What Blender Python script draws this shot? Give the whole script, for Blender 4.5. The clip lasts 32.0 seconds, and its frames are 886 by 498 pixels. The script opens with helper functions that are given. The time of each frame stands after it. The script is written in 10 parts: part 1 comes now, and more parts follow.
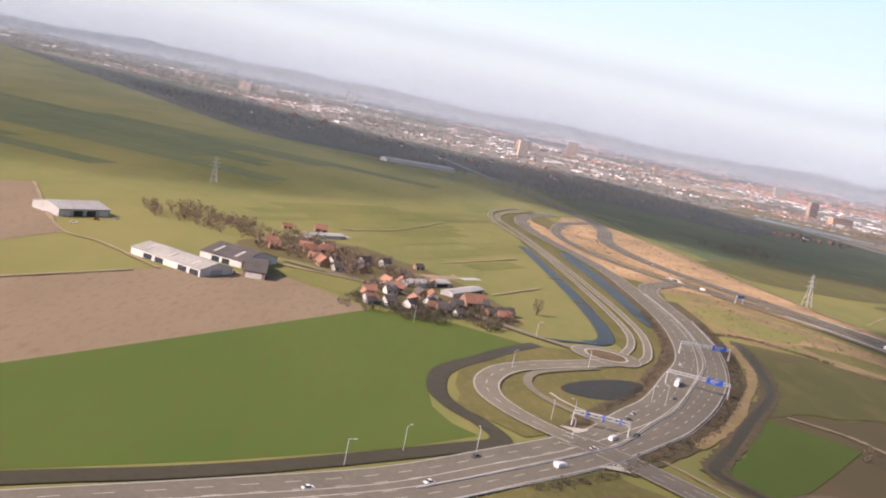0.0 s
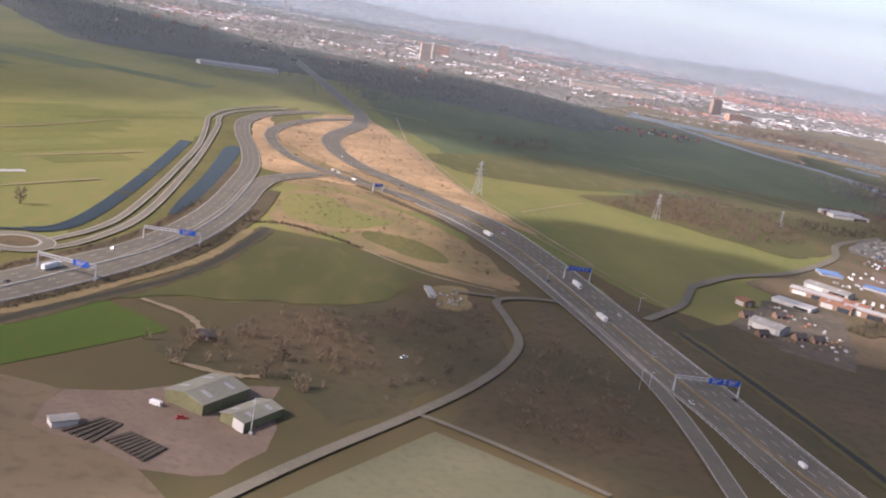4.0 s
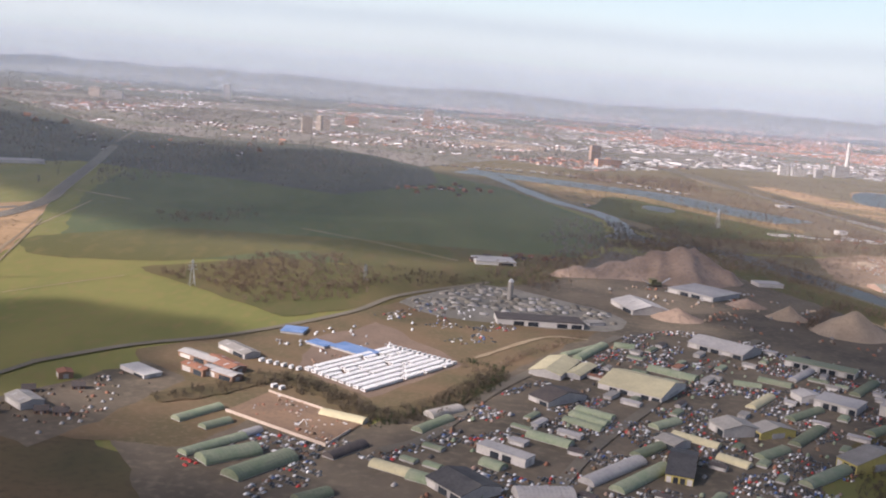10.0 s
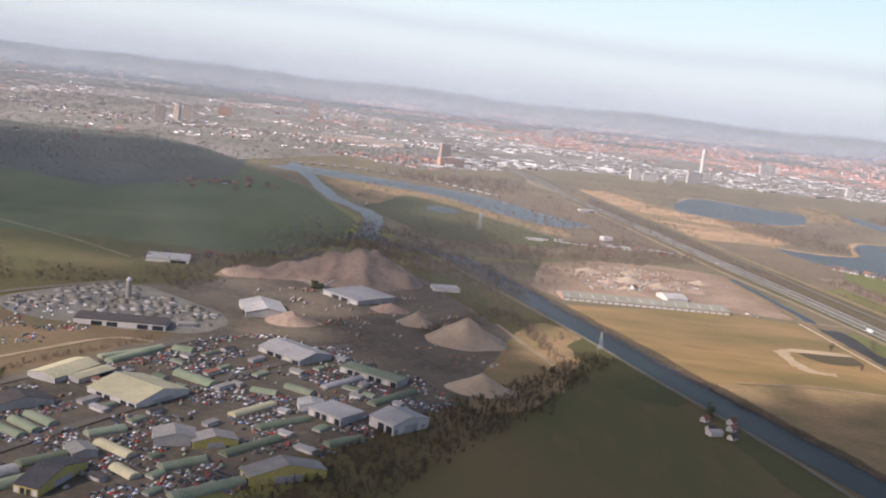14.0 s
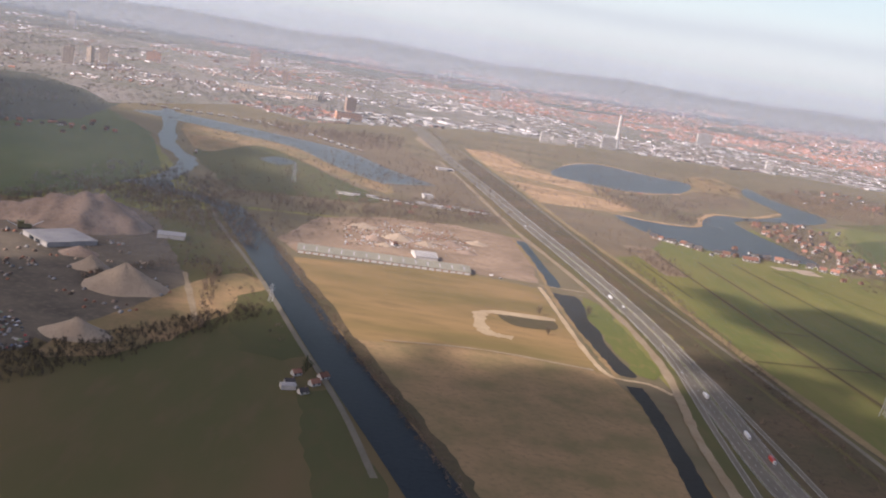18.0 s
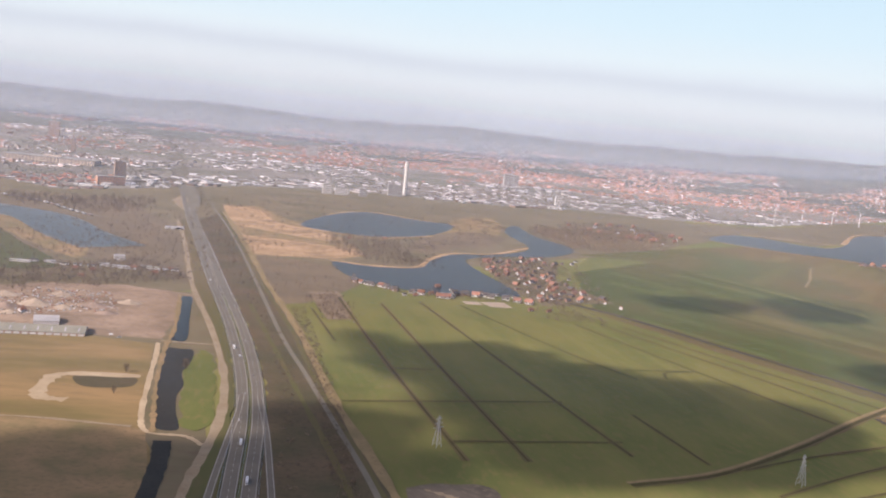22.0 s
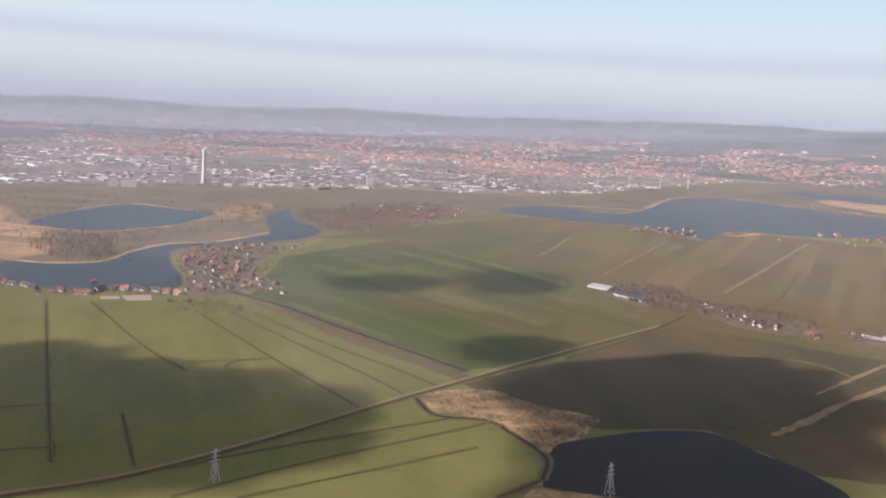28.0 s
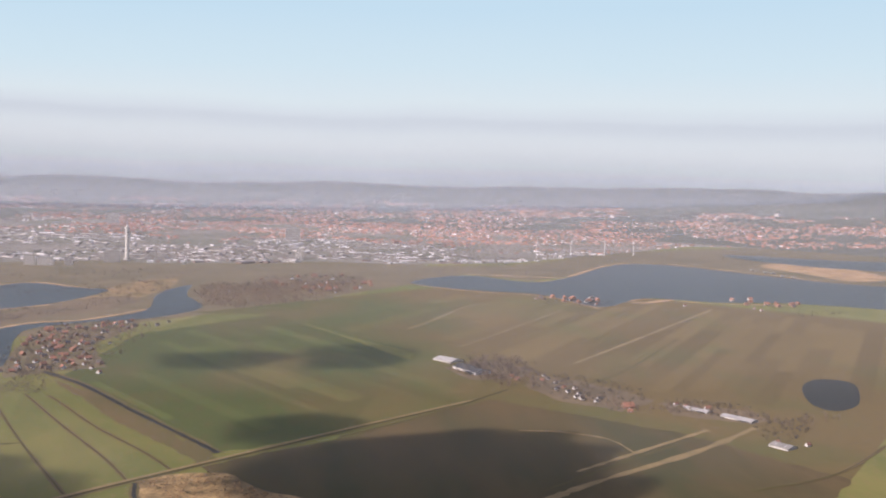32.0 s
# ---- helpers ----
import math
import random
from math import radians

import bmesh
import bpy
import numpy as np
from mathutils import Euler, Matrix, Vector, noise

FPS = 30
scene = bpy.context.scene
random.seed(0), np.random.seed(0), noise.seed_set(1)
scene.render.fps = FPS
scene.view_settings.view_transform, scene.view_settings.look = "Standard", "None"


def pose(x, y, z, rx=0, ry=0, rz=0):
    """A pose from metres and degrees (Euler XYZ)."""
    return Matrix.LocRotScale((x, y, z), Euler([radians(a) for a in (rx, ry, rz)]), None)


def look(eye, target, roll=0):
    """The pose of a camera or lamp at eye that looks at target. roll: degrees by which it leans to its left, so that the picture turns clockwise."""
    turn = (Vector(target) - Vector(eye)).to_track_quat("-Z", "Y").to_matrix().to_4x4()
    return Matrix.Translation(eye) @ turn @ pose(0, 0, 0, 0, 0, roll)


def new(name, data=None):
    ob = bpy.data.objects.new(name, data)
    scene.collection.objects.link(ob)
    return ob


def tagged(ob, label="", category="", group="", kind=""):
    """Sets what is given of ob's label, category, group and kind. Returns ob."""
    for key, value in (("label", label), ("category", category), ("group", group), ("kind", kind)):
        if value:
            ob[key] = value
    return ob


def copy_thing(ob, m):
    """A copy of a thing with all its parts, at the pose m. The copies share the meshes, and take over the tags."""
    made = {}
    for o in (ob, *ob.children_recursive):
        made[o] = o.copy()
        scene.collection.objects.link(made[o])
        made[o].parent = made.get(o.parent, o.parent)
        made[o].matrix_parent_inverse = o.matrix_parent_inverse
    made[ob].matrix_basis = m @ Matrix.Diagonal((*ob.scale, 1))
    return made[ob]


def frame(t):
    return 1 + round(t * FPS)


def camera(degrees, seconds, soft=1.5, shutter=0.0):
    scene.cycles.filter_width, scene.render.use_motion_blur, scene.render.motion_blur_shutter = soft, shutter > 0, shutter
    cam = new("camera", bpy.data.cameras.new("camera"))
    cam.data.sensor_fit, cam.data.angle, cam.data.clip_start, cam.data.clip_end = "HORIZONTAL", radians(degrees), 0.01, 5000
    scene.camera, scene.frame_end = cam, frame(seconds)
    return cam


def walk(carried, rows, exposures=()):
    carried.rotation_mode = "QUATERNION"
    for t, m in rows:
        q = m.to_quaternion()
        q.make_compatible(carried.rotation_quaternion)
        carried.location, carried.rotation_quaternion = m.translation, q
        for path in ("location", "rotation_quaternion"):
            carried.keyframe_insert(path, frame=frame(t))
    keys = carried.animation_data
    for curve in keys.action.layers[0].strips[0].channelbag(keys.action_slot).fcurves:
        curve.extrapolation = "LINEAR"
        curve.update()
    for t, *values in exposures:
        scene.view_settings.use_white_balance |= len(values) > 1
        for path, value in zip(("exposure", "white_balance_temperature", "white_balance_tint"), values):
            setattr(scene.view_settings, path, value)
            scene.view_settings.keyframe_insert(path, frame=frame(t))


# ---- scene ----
# One metre here stands for about 2.6 metres of the real place.
ROWS = [
    (0, 0.00, 0.00, 53.50, -1.11, -7.83, 11.52),
    (0.5, 17.81, 1.75, 55.45, 0.47, -8.66, 12.11),
    (1, 35.63, 3.47, 57.42, 2.09, -7.04, 10.00),
    (1.5, 53.48, 5.15, 59.41, -0.91, -8.03, 10.63),
    (2, 71.35, 6.80, 61.41, -0.48, -9.82, 6.82),
    (2.5, 89.24, 8.40, 63.43, -1.71, -10.54, 8.39),
    (3, 107.15, 9.97, 65.46, -2.60, -11.14, 8.33),
    (3.5, 125.08, 11.50, 67.51, -1.94, -11.79, 9.25),
    (4, 143.03, 12.98, 69.57, -2.34, -12.66, 10.18),
    (4.5, 161.00, 14.43, 71.64, -3.14, -11.41, 10.10),
    (5.5, 197.02, 17.18, 75.80, -1.78, -11.62, 11.17),
    (6.5, 233.12, 19.75, 79.99, -0.42, -11.83, 12.24),
    (7, 251.21, 20.97, 82.10, -0.05, -10.84, 12.56),
    (7.5, 269.32, 22.14, 84.20, 4.97, -9.22, 7.95),
    (8, 287.45, 23.26, 86.31, 0.62, -9.94, 8.40),
    (8.5, 305.60, 24.33, 88.42, 0.38, -10.84, 7.65),
    (9, 323.78, 25.35, 90.53, -1.30, -7.61, 8.35),
    (9.5, 341.98, 26.31, 92.63, 0.46, -9.83, 6.98),
    (10, 360.21, 27.23, 94.73, 0.04, -9.22, 4.80),
    (10.5, 378.46, 28.09, 96.83, -0.45, -8.33, 5.20),
    (11, 396.73, 28.89, 98.93, -1.08, -9.60, 5.94),
    (11.5, 415.03, 29.64, 101.01, -2.18, -8.49, 5.34),
    (12, 433.35, 30.33, 103.09, -2.91, -8.94, 5.52),
    (12.5, 451.70, 30.97, 105.16, -2.64, -8.62, 6.33),
    (13, 470.07, 31.54, 107.22, -2.20, -9.12, 6.60),
    (13.5, 488.47, 32.05, 109.26, -2.64, -9.16, 6.77),
    (14, 506.89, 32.51, 111.29, -3.08, -9.22, 6.85),
    (14.5, 525.33, 32.90, 113.31, -3.61, -10.16, 6.77),
    (15, 543.81, 33.23, 115.32, -4.14, -10.41, 6.52),
    (15.5, 562.31, 33.49, 117.30, -3.19, -9.68, 4.35),
    (16.5, 599.38, 33.83, 121.22, -2.38, -8.88, 4.87),
    (17.5, 636.56, 33.90, 125.05, -1.57, -8.07, 5.40),
    (18, 655.19, 33.83, 126.94, -3.40, -11.49, 9.39),
    (18.1, 658.92, 33.80, 127.31, -4.66, -10.16, 9.09),
    (18.5, 673.85, 33.69, 128.80, -2.76, -10.15, 5.84),
    (19, 692.53, 33.48, 130.63, -1.43, -11.26, 2.66),
    (19.5, 711.24, 33.20, 132.44, -4.76, -8.77, 2.54),
    (20, 729.98, 32.84, 134.22, -7.01, -8.64, 2.99),
    (20.5, 748.74, 32.42, 135.97, -6.92, -9.60, 2.54),
    (21, 767.54, 31.91, 137.69, -7.51, -9.18, 3.30),
    (21.5, 786.36, 31.34, 139.37, -8.18, -8.68, 4.07),
    (22, 805.21, 30.68, 141.03, -9.51, -7.61, 6.01),
    (22.5, 824.08, 29.95, 142.65, -9.77, -8.34, 6.37),
    (23, 842.99, 29.14, 144.23, -9.74, -8.49, 6.37),
    (23.5, 861.92, 28.25, 145.78, -10.76, -6.92, 5.58),
    (24, 880.89, 27.28, 147.29, -11.15, -6.18, 4.32),
    (24.5, 899.88, 26.23, 148.76, -10.32, -5.38, 5.74),
    (25, 918.90, 25.09, 150.19, -10.79, -5.91, 5.60),
    (25.5, 937.95, 23.88, 151.58, -11.50, -5.91, 6.27),
    (26.5, 976.14, 21.19, 154.23, -12.11, -7.50, 4.19),
    (27.5, 1014.45, 18.15, 156.70, -12.73, -9.10, 2.11),
    (28, 1033.65, 16.50, 157.86, -12.75, -8.51, 3.10),
    (28.5, 1052.88, 14.76, 158.97, -14.22, -8.75, 3.12),
    (29, 1072.14, 12.93, 160.04, -13.88, -8.69, 3.20),
    (29.5, 1091.43, 11.01, 161.05, -13.21, -8.58, 2.44),
    (30, 1110.75, 9.00, 162.01, -12.91, -8.02, 3.08),
    (30.5, 1130.11, 6.89, 162.91, -13.10, -7.37, 2.44),
    (31, 1149.49, 4.69, 163.76, -13.19, -6.74, 2.45),
    (31.5, 1168.91, 2.39, 164.55, -13.21, -6.13, 2.50),
    (32, 1188.36, 0.00, 165.29, -11.43, -4.61, 1.81),
]


def view(t, x, y, z, yaw, pitch, roll):
    a, b = radians(yaw), radians(pitch)
    way = Vector((-math.sin(a) * math.cos(b), math.cos(a) * math.cos(b), math.sin(b)))
    return t, look((x, y, z), Vector((x, y, z)) + way, roll)


cam = camera(47.468, 32.0, soft=2.0)
walk(cam, [view(*row) for row in ROWS], [(0, 0.53, 6600, 27), (2, 0.53, 6450, 26), (4, 0.48, 6200, 26), (7, 0.42, 6000, 26), (9, 0.37, 6250, 25), (12, 0.37, 6450, 22), (14, 0.4, 6400, 22), (15, 0.46, 6400, 23), (18, 0.33, 6550, 25), (21, 0.34, 6480, 26), (26, 0.2, 6330, 26), (30, 0.12, 6230, 25), (32, 0.14, 6430, 26)])

# ---- sky and sun ----
SUN_AZ, SUN_EL = radians(208), radians(34)
TO_SUN = Vector((math.cos(SUN_AZ) * math.cos(SUN_EL), math.sin(SUN_AZ) * math.cos(SUN_EL), math.sin(SUN_EL)))
world = bpy.data.worlds.new("world")
scene.world = world
world.use_nodes = True
wn = world.node_tree
sky = wn.nodes.new("ShaderNodeTexSky")
sky.sky_type, sky.sun_disc = "NISHITA", False
sky.sun_elevation, sky.sun_rotation = SUN_EL, radians(90) - SUN_AZ
sky.air_density, sky.dust_density, sky.ozone_density = 1.0, 2.5, 1.0
wn.nodes["Background"].inputs[1].default_value = 0.11
wn.links.new(sky.outputs[0], wn.nodes["Background"].inputs[0])
sun = new("sun", bpy.data.lights.new("sun", "SUN"))
sun.data.energy, sun.data.angle, sun.data.color = 4.4, radians(0.6), (1.0, 0.93, 0.82)
sun.matrix_world = look(TO_SUN * 900, (0, 0, 0))


# ---- materials ----
def nodes_of(m):
    m.use_nodes = True
    return m.node_tree.nodes, m.node_tree.links, m.node_tree.nodes["Principled BSDF"]


def mat(name, a, b=None, scale=0.2, rough=0.9, bump=0.2, fine=3.0, spec=0.3, metal=0.0, c=None, stretch=(1, 1, 1), sheen=0.0, island=0.0, by_object=0.0, turn=0.0, drift=None):
    """Two colours mixed by a broad noise, a third by a fine one, with relief."""
    m = bpy.data.materials.new(name)
    n, l, p = nodes_of(m)
    b = b or tuple(v * 0.75 for v in a)
    co = n.new("ShaderNodeNewGeometry")
    mp = n.new("ShaderNodeMapping")
    mp.inputs["Scale"].default_value = stretch
    mp.inputs["Rotation"].default_value = (0, 0, radians(turn))
    l.new(co.outputs["Position"], mp.inputs[0])
    big = n.new("ShaderNodeTexNoise")
    big.inputs["Scale"].default_value, big.inputs["Detail"].default_value, big.inputs["Roughness"].default_value = scale, 5, 0.6
    l.new(mp.outputs[0], big.inputs["Vector"])
    small = n.new("ShaderNodeTexNoise")
    small.inputs["Scale"].default_value, small.inputs["Detail"].default_value = fine, 4
    l.new(mp.outputs[0], small.inputs["Vector"])
    ramp = n.new("ShaderNodeMapRange")
    ramp.inputs[1].default_value, ramp.inputs[2].default_value = 0.36, 0.64
    l.new(big.outputs[0], ramp.inputs[0])
    mix = n.new("ShaderNodeMix")
    mix.data_type = "RGBA"
    mix.inputs["A"].default_value, mix.inputs["B"].default_value = (*a, 1), (*b, 1)
    share = ramp.outputs[0]
    if drift:
        sep, way, add = n.new("ShaderNodeSeparateXYZ"), n.new("ShaderNodeMapRange"), n.new("ShaderNodeMath")
        l.new(co.outputs["Position"], sep.inputs[0])
        l.new(sep.outputs["X"], way.inputs[0])
        way.inputs[1].default_value, way.inputs[2].default_value, way.inputs[3].default_value, way.inputs[4].default_value = *drift, -0.6, 0.6
        add.operation, add.use_clamp = "ADD", True
        l.new(share, add.inputs[0])
        l.new(way.outputs[0], add.inputs[1])
        share = add.outputs[0]
    l.new(share, mix.inputs["Factor"])
    mix2 = n.new("ShaderNodeMix")
    mix2.data_type = "RGBA"
    c = c or tuple(v * 0.6 for v in a)
    mix2.inputs["B"].default_value = (*c, 1)
    ramp2 = n.new("ShaderNodeMapRange")
    ramp2.inputs[1].default_value, ramp2.inputs[2].default_value, ramp2.inputs[4].default_value = 0.5, 0.75, 0.7
    l.new(small.outputs[0], ramp2.inputs[0])
    l.new(ramp2.outputs[0], mix2.inputs["Factor"])
    l.new(mix.outputs["Result"], mix2.inputs["A"])
    out = mix2.outputs["Result"]
    if island or by_object:
        hsv = n.new("ShaderNodeHueSaturation")
        rnd = n.new("ShaderNodeMapRange")
        rnd.inputs[3].default_value, rnd.inputs[4].default_value = 1 - (island or by_object), 1 + (island or by_object)
        l.new(co.outputs["Random Per Island"] if island else n.new("ShaderNodeObjectInfo").outputs["Random"], rnd.inputs[0])
        l.new(rnd.outputs[0], hsv.inputs["Value"])
        l.new(out, hsv.inputs["Color"])
        out = hsv.outputs[0]
    l.new(out, p.inputs["Base Color"])
    p.inputs["Roughness"].default_value, p.inputs["Metallic"].default_value = rough, metal
    p.inputs["Specular IOR Level"].default_value = spec
    if sheen:
        p.inputs["Sheen Weight"].default_value = sheen
    if bump:
        bp = n.new("ShaderNodeBump")
        bp.inputs["Strength"].default_value, bp.inputs["Distance"].default_value = bump, 0.3
        l.new(small.outputs[0], bp.inputs["Height"])
        l.new(bp.outputs[0], p.inputs["Normal"])
    return m


SAND2 = mat("sandy_reed_ground", (0.33, 0.215, 0.11), (0.2, 0.155, 0.07), 0.04, fine=0.4, c=(0.18, 0.135, 0.065))
FALLOW = mat("fallow_field", (0.32, 0.205, 0.088), (0.18, 0.135, 0.05), 0.016, fine=0.08, c=(0.18, 0.125, 0.055), stretch=(0.6, 1.6, 1), turn=8)
POLDER2 = mat("olive_pasture", (0.12, 0.108, 0.036), (0.085, 0.092, 0.026), 0.006, fine=0.12, c=(0.18, 0.135, 0.05), stretch=(1, 0.35, 1), turn=15)
FIELD_GREY = mat("grey_winter_field", (0.17, 0.155, 0.09), (0.14, 0.135, 0.075), 0.04, fine=0.6, c=(0.12, 0.11, 0.07))
YARD_PINK = mat("pinkish_yard", (0.23, 0.165, 0.12), (0.18, 0.13, 0.096), 0.08, fine=0.8, c=(0.135, 0.1, 0.075))
YARD2 = mat("sandy_yard", (0.17, 0.115, 0.065), (0.115, 0.095, 0.048), 0.05, fine=0.6, c=(0.2, 0.145, 0.09))
REED = mat("brown_scrub", (0.2, 0.145, 0.085), (0.15, 0.115, 0.07), 0.02, fine=0.3, c=(0.1, 0.08, 0.05))
MEADOW = mat("meadow_grass", (0.222, 0.2, 0.062), (0.138, 0.152, 0.042), 0.012, fine=0.25, c=(0.235, 0.175, 0.068), bump=0.3, stretch=(1, 0.4, 1))
GREEN = mat("green_crop", (0.06, 0.1, 0.012), (0.09, 0.118, 0.018), 0.012, fine=0.5, c=(0.09, 0.092, 0.02), stretch=(1, 0.3, 1), turn=-20)
POLDER = mat("polder_grass", (0.07, 0.078, 0.026), (0.10, 0.092, 0.034), 0.006, fine=0.15, c=(0.11, 0.085, 0.036), stretch=(1, 0.5, 1))
OLIVE = mat("olive_brown_pasture", (0.15, 0.108, 0.048), (0.092, 0.092, 0.03), 0.01, fine=0.12, c=(0.15, 0.105, 0.05), stretch=(1, 0.3, 1), turn=-30)
FAR_GROUND = mat("far_dune_woods", (0.1, 0.1, 0.085), (0.075, 0.078, 0.065), 0.004, fine=0.02, c=(0.13, 0.12, 0.1), bump=0)
PLOUGH = mat("ploughed_soil", (0.215, 0.155, 0.095), (0.25, 0.185, 0.118), 0.03, fine=0.8, c=(0.165, 0.118, 0.074), stretch=(1, 0.25, 1), turn=-15)
BROWN = mat("winter_rough_grass", (0.135, 0.092, 0.05), (0.082, 0.072, 0.034), 0.025, fine=0.4, c=(0.07, 0.055, 0.032))
WINTER = mat("brown_winter_grass", (0.14, 0.1, 0.045), (0.085, 0.074, 0.031), 0.012, fine=0.15, c=(0.115, 0.078, 0.038), stretch=(1, 0.4, 1), turn=-25)
WINTER3 = mat("brown_peat_grass", (0.125, 0.088, 0.038), (0.07, 0.066, 0.026), 0.014, fine=0.12, c=(0.095, 0.066, 0.03), stretch=(1, 0.3, 1), turn=-35)
DEMO = mat("demolition_rubble_ground", (0.36, 0.255, 0.17), (0.22, 0.155, 0.1), 0.03, fine=0.25, c=(0.16, 0.115, 0.08), bump=0.4)
LOW = mat("brown_lowland_scrub", (0.2, 0.155, 0.088), (0.135, 0.115, 0.06), 0.02, fine=0.12, c=(0.165, 0.112, 0.068), stretch=(0.6, 1.2, 1))
POND_REED = mat("matted_pond_reed", (0.46, 0.31, 0.14), (0.14, 0.1, 0.048), 0.07, fine=0.4, c=(0.12, 0.085, 0.042), bump=0.5)
WINTER2 = mat("dry_pale_grass", (0.3, 0.215, 0.105), (0.22, 0.165, 0.075), 0.05, fine=0.5, c=(0.17, 0.125, 0.06))
SAND = mat("dry_reed_and_sand", (0.52, 0.335, 0.18), (0.3, 0.2, 0.105), 0.03, fine=0.25, c=(0.2, 0.135, 0.072))
YARD = mat("trodden_yard", (0.165, 0.132, 0.094), (0.095, 0.08, 0.058), 0.035, fine=0.35, c=(0.215, 0.172, 0.122), bump=0.4)
CONCRETE = mat("pale_concrete_yard", (0.25, 0.235, 0.2), (0.19, 0.175, 0.145), 0.05, fine=0.5, c=(0.13, 0.115, 0.09))
ASPHALT = mat("asphalt", (0.172, 0.148, 0.11), (0.13, 0.113, 0.086), 0.05, fine=1.2, c=(0.2, 0.172, 0.128), rough=0.75)
OLDROAD = mat("old_asphalt", (0.2, 0.175, 0.13), (0.155, 0.137, 0.1), 0.05, fine=1.2, c=(0.235, 0.205, 0.15))
VERGE = mat("olive_verge_grass", (0.15, 0.125, 0.04), (0.098, 0.096, 0.026), 0.05, fine=0.6, c=(0.19, 0.14, 0.055), stretch=(1, 0.5, 1))
DIRT = mat("dirt_track", (0.33, 0.26, 0.17), (0.27, 0.2, 0.12), 0.08, fine=1.0, c=(0.2, 0.16, 0.1))
PAINT = mat("road_paint", (0.5, 0.465, 0.4), (0.4, 0.37, 0.32), 0.3, fine=2, c=(0.3, 0.275, 0.235))
WATER = mat("canal_water", (0.014, 0.018, 0.024), (0.02, 0.025, 0.032), 0.012, rough=0.3, bump=0.2, fine=0.5, spec=0.5, c=(0.01, 0.014, 0.02))
WATER.node_tree.nodes["Principled BSDF"].inputs["IOR"].default_value = 1.13
RIVER = mat("river_water", (0.03, 0.036, 0.044), (0.04, 0.046, 0.055), 0.01, rough=0.3, bump=0.2, fine=0.4, spec=0.5)
RIVER.node_tree.nodes["Principled BSDF"].inputs["IOR"].default_value = 1.22
MURK = mat("murky_canal_water", (0.058, 0.052, 0.036), (0.07, 0.06, 0.04), 0.03, rough=0.4, bump=0.2, fine=0.5, spec=0.2, c=(0.045, 0.042, 0.03))
PEAT = mat("dark_peaty_water", (0.036, 0.035, 0.032), (0.046, 0.043, 0.037), 0.02, rough=0.4, bump=0.2, fine=0.5, spec=0.12, c=(0.028, 0.028, 0.026))
MURK.node_tree.nodes["Principled BSDF"].inputs["IOR"].default_value = 1.12
PEAT.node_tree.nodes["Principled BSDF"].inputs["IOR"].default_value = 1.17
DITCH = mat("ditch_water", (0.075, 0.068, 0.033), (0.1, 0.085, 0.042), 0.05, rough=0.6, bump=0.3, fine=0.8, spec=0.06)
DITCH.node_tree.nodes["Principled BSDF"].inputs["IOR"].default_value = 1.13
SLOPE = mat("wooded_slope", (0.14, 0.135, 0.11), (0.1, 0.1, 0.075), 0.004, fine=0.03, c=(0.17, 0.155, 0.13), bump=0, stretch=(1, 2.5, 1))
WOOD_FLOOR = mat("woodland_floor", (0.1, 0.1, 0.076), (0.07, 0.076, 0.054), 0.008, fine=0.06, c=(0.13, 0.118, 0.09), bump=0)
# Town and far-wood colours are lightened, standing in for haze over the distance.
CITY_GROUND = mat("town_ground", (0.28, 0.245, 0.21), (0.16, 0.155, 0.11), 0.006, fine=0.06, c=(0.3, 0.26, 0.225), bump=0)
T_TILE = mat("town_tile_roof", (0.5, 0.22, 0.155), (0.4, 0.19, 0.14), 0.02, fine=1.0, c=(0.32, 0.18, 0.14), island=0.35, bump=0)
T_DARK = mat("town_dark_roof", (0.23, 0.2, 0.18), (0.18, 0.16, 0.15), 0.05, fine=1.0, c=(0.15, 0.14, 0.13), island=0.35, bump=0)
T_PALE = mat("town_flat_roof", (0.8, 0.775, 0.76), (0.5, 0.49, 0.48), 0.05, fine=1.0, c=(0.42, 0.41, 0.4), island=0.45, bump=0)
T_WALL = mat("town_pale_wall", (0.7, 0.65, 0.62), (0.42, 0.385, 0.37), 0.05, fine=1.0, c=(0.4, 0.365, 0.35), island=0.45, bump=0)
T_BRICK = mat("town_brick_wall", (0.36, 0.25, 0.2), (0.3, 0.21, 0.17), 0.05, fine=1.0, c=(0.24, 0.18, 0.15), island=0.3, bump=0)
T_TWIG = mat("far_hazed_twigs", (0.22, 0.2, 0.175), (0.18, 0.165, 0.145), 0.02, fine=1.0, c=(0.15, 0.14, 0.125), island=0.3, bump=0)
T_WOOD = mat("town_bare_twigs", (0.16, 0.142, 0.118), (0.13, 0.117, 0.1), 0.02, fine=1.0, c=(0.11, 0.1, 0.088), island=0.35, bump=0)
ROOF_TILE = mat("red_roof_tile", (0.31, 0.15, 0.1), (0.24, 0.12, 0.085), 0.3, fine=2.0, c=(0.19, 0.11, 0.08), by_object=0.35)
ROOF_DARK = mat("dark_roof_tile", (0.13, 0.11, 0.1), (0.09, 0.08, 0.08), 0.3, fine=2.0, c=(0.06, 0.06, 0.06), island=0.4)
ROOF_PALE = mat("pale_flat_roof", (0.5, 0.48, 0.455), (0.38, 0.37, 0.36), 0.1, fine=1.0, c=(0.3, 0.29, 0.28), island=0.35)
ROOF_GREY = mat("grey_corrugated_roof", (0.35, 0.33, 0.30), (0.27, 0.26, 0.24), 0.2, fine=2, c=(0.2, 0.19, 0.17), by_object=0.15)
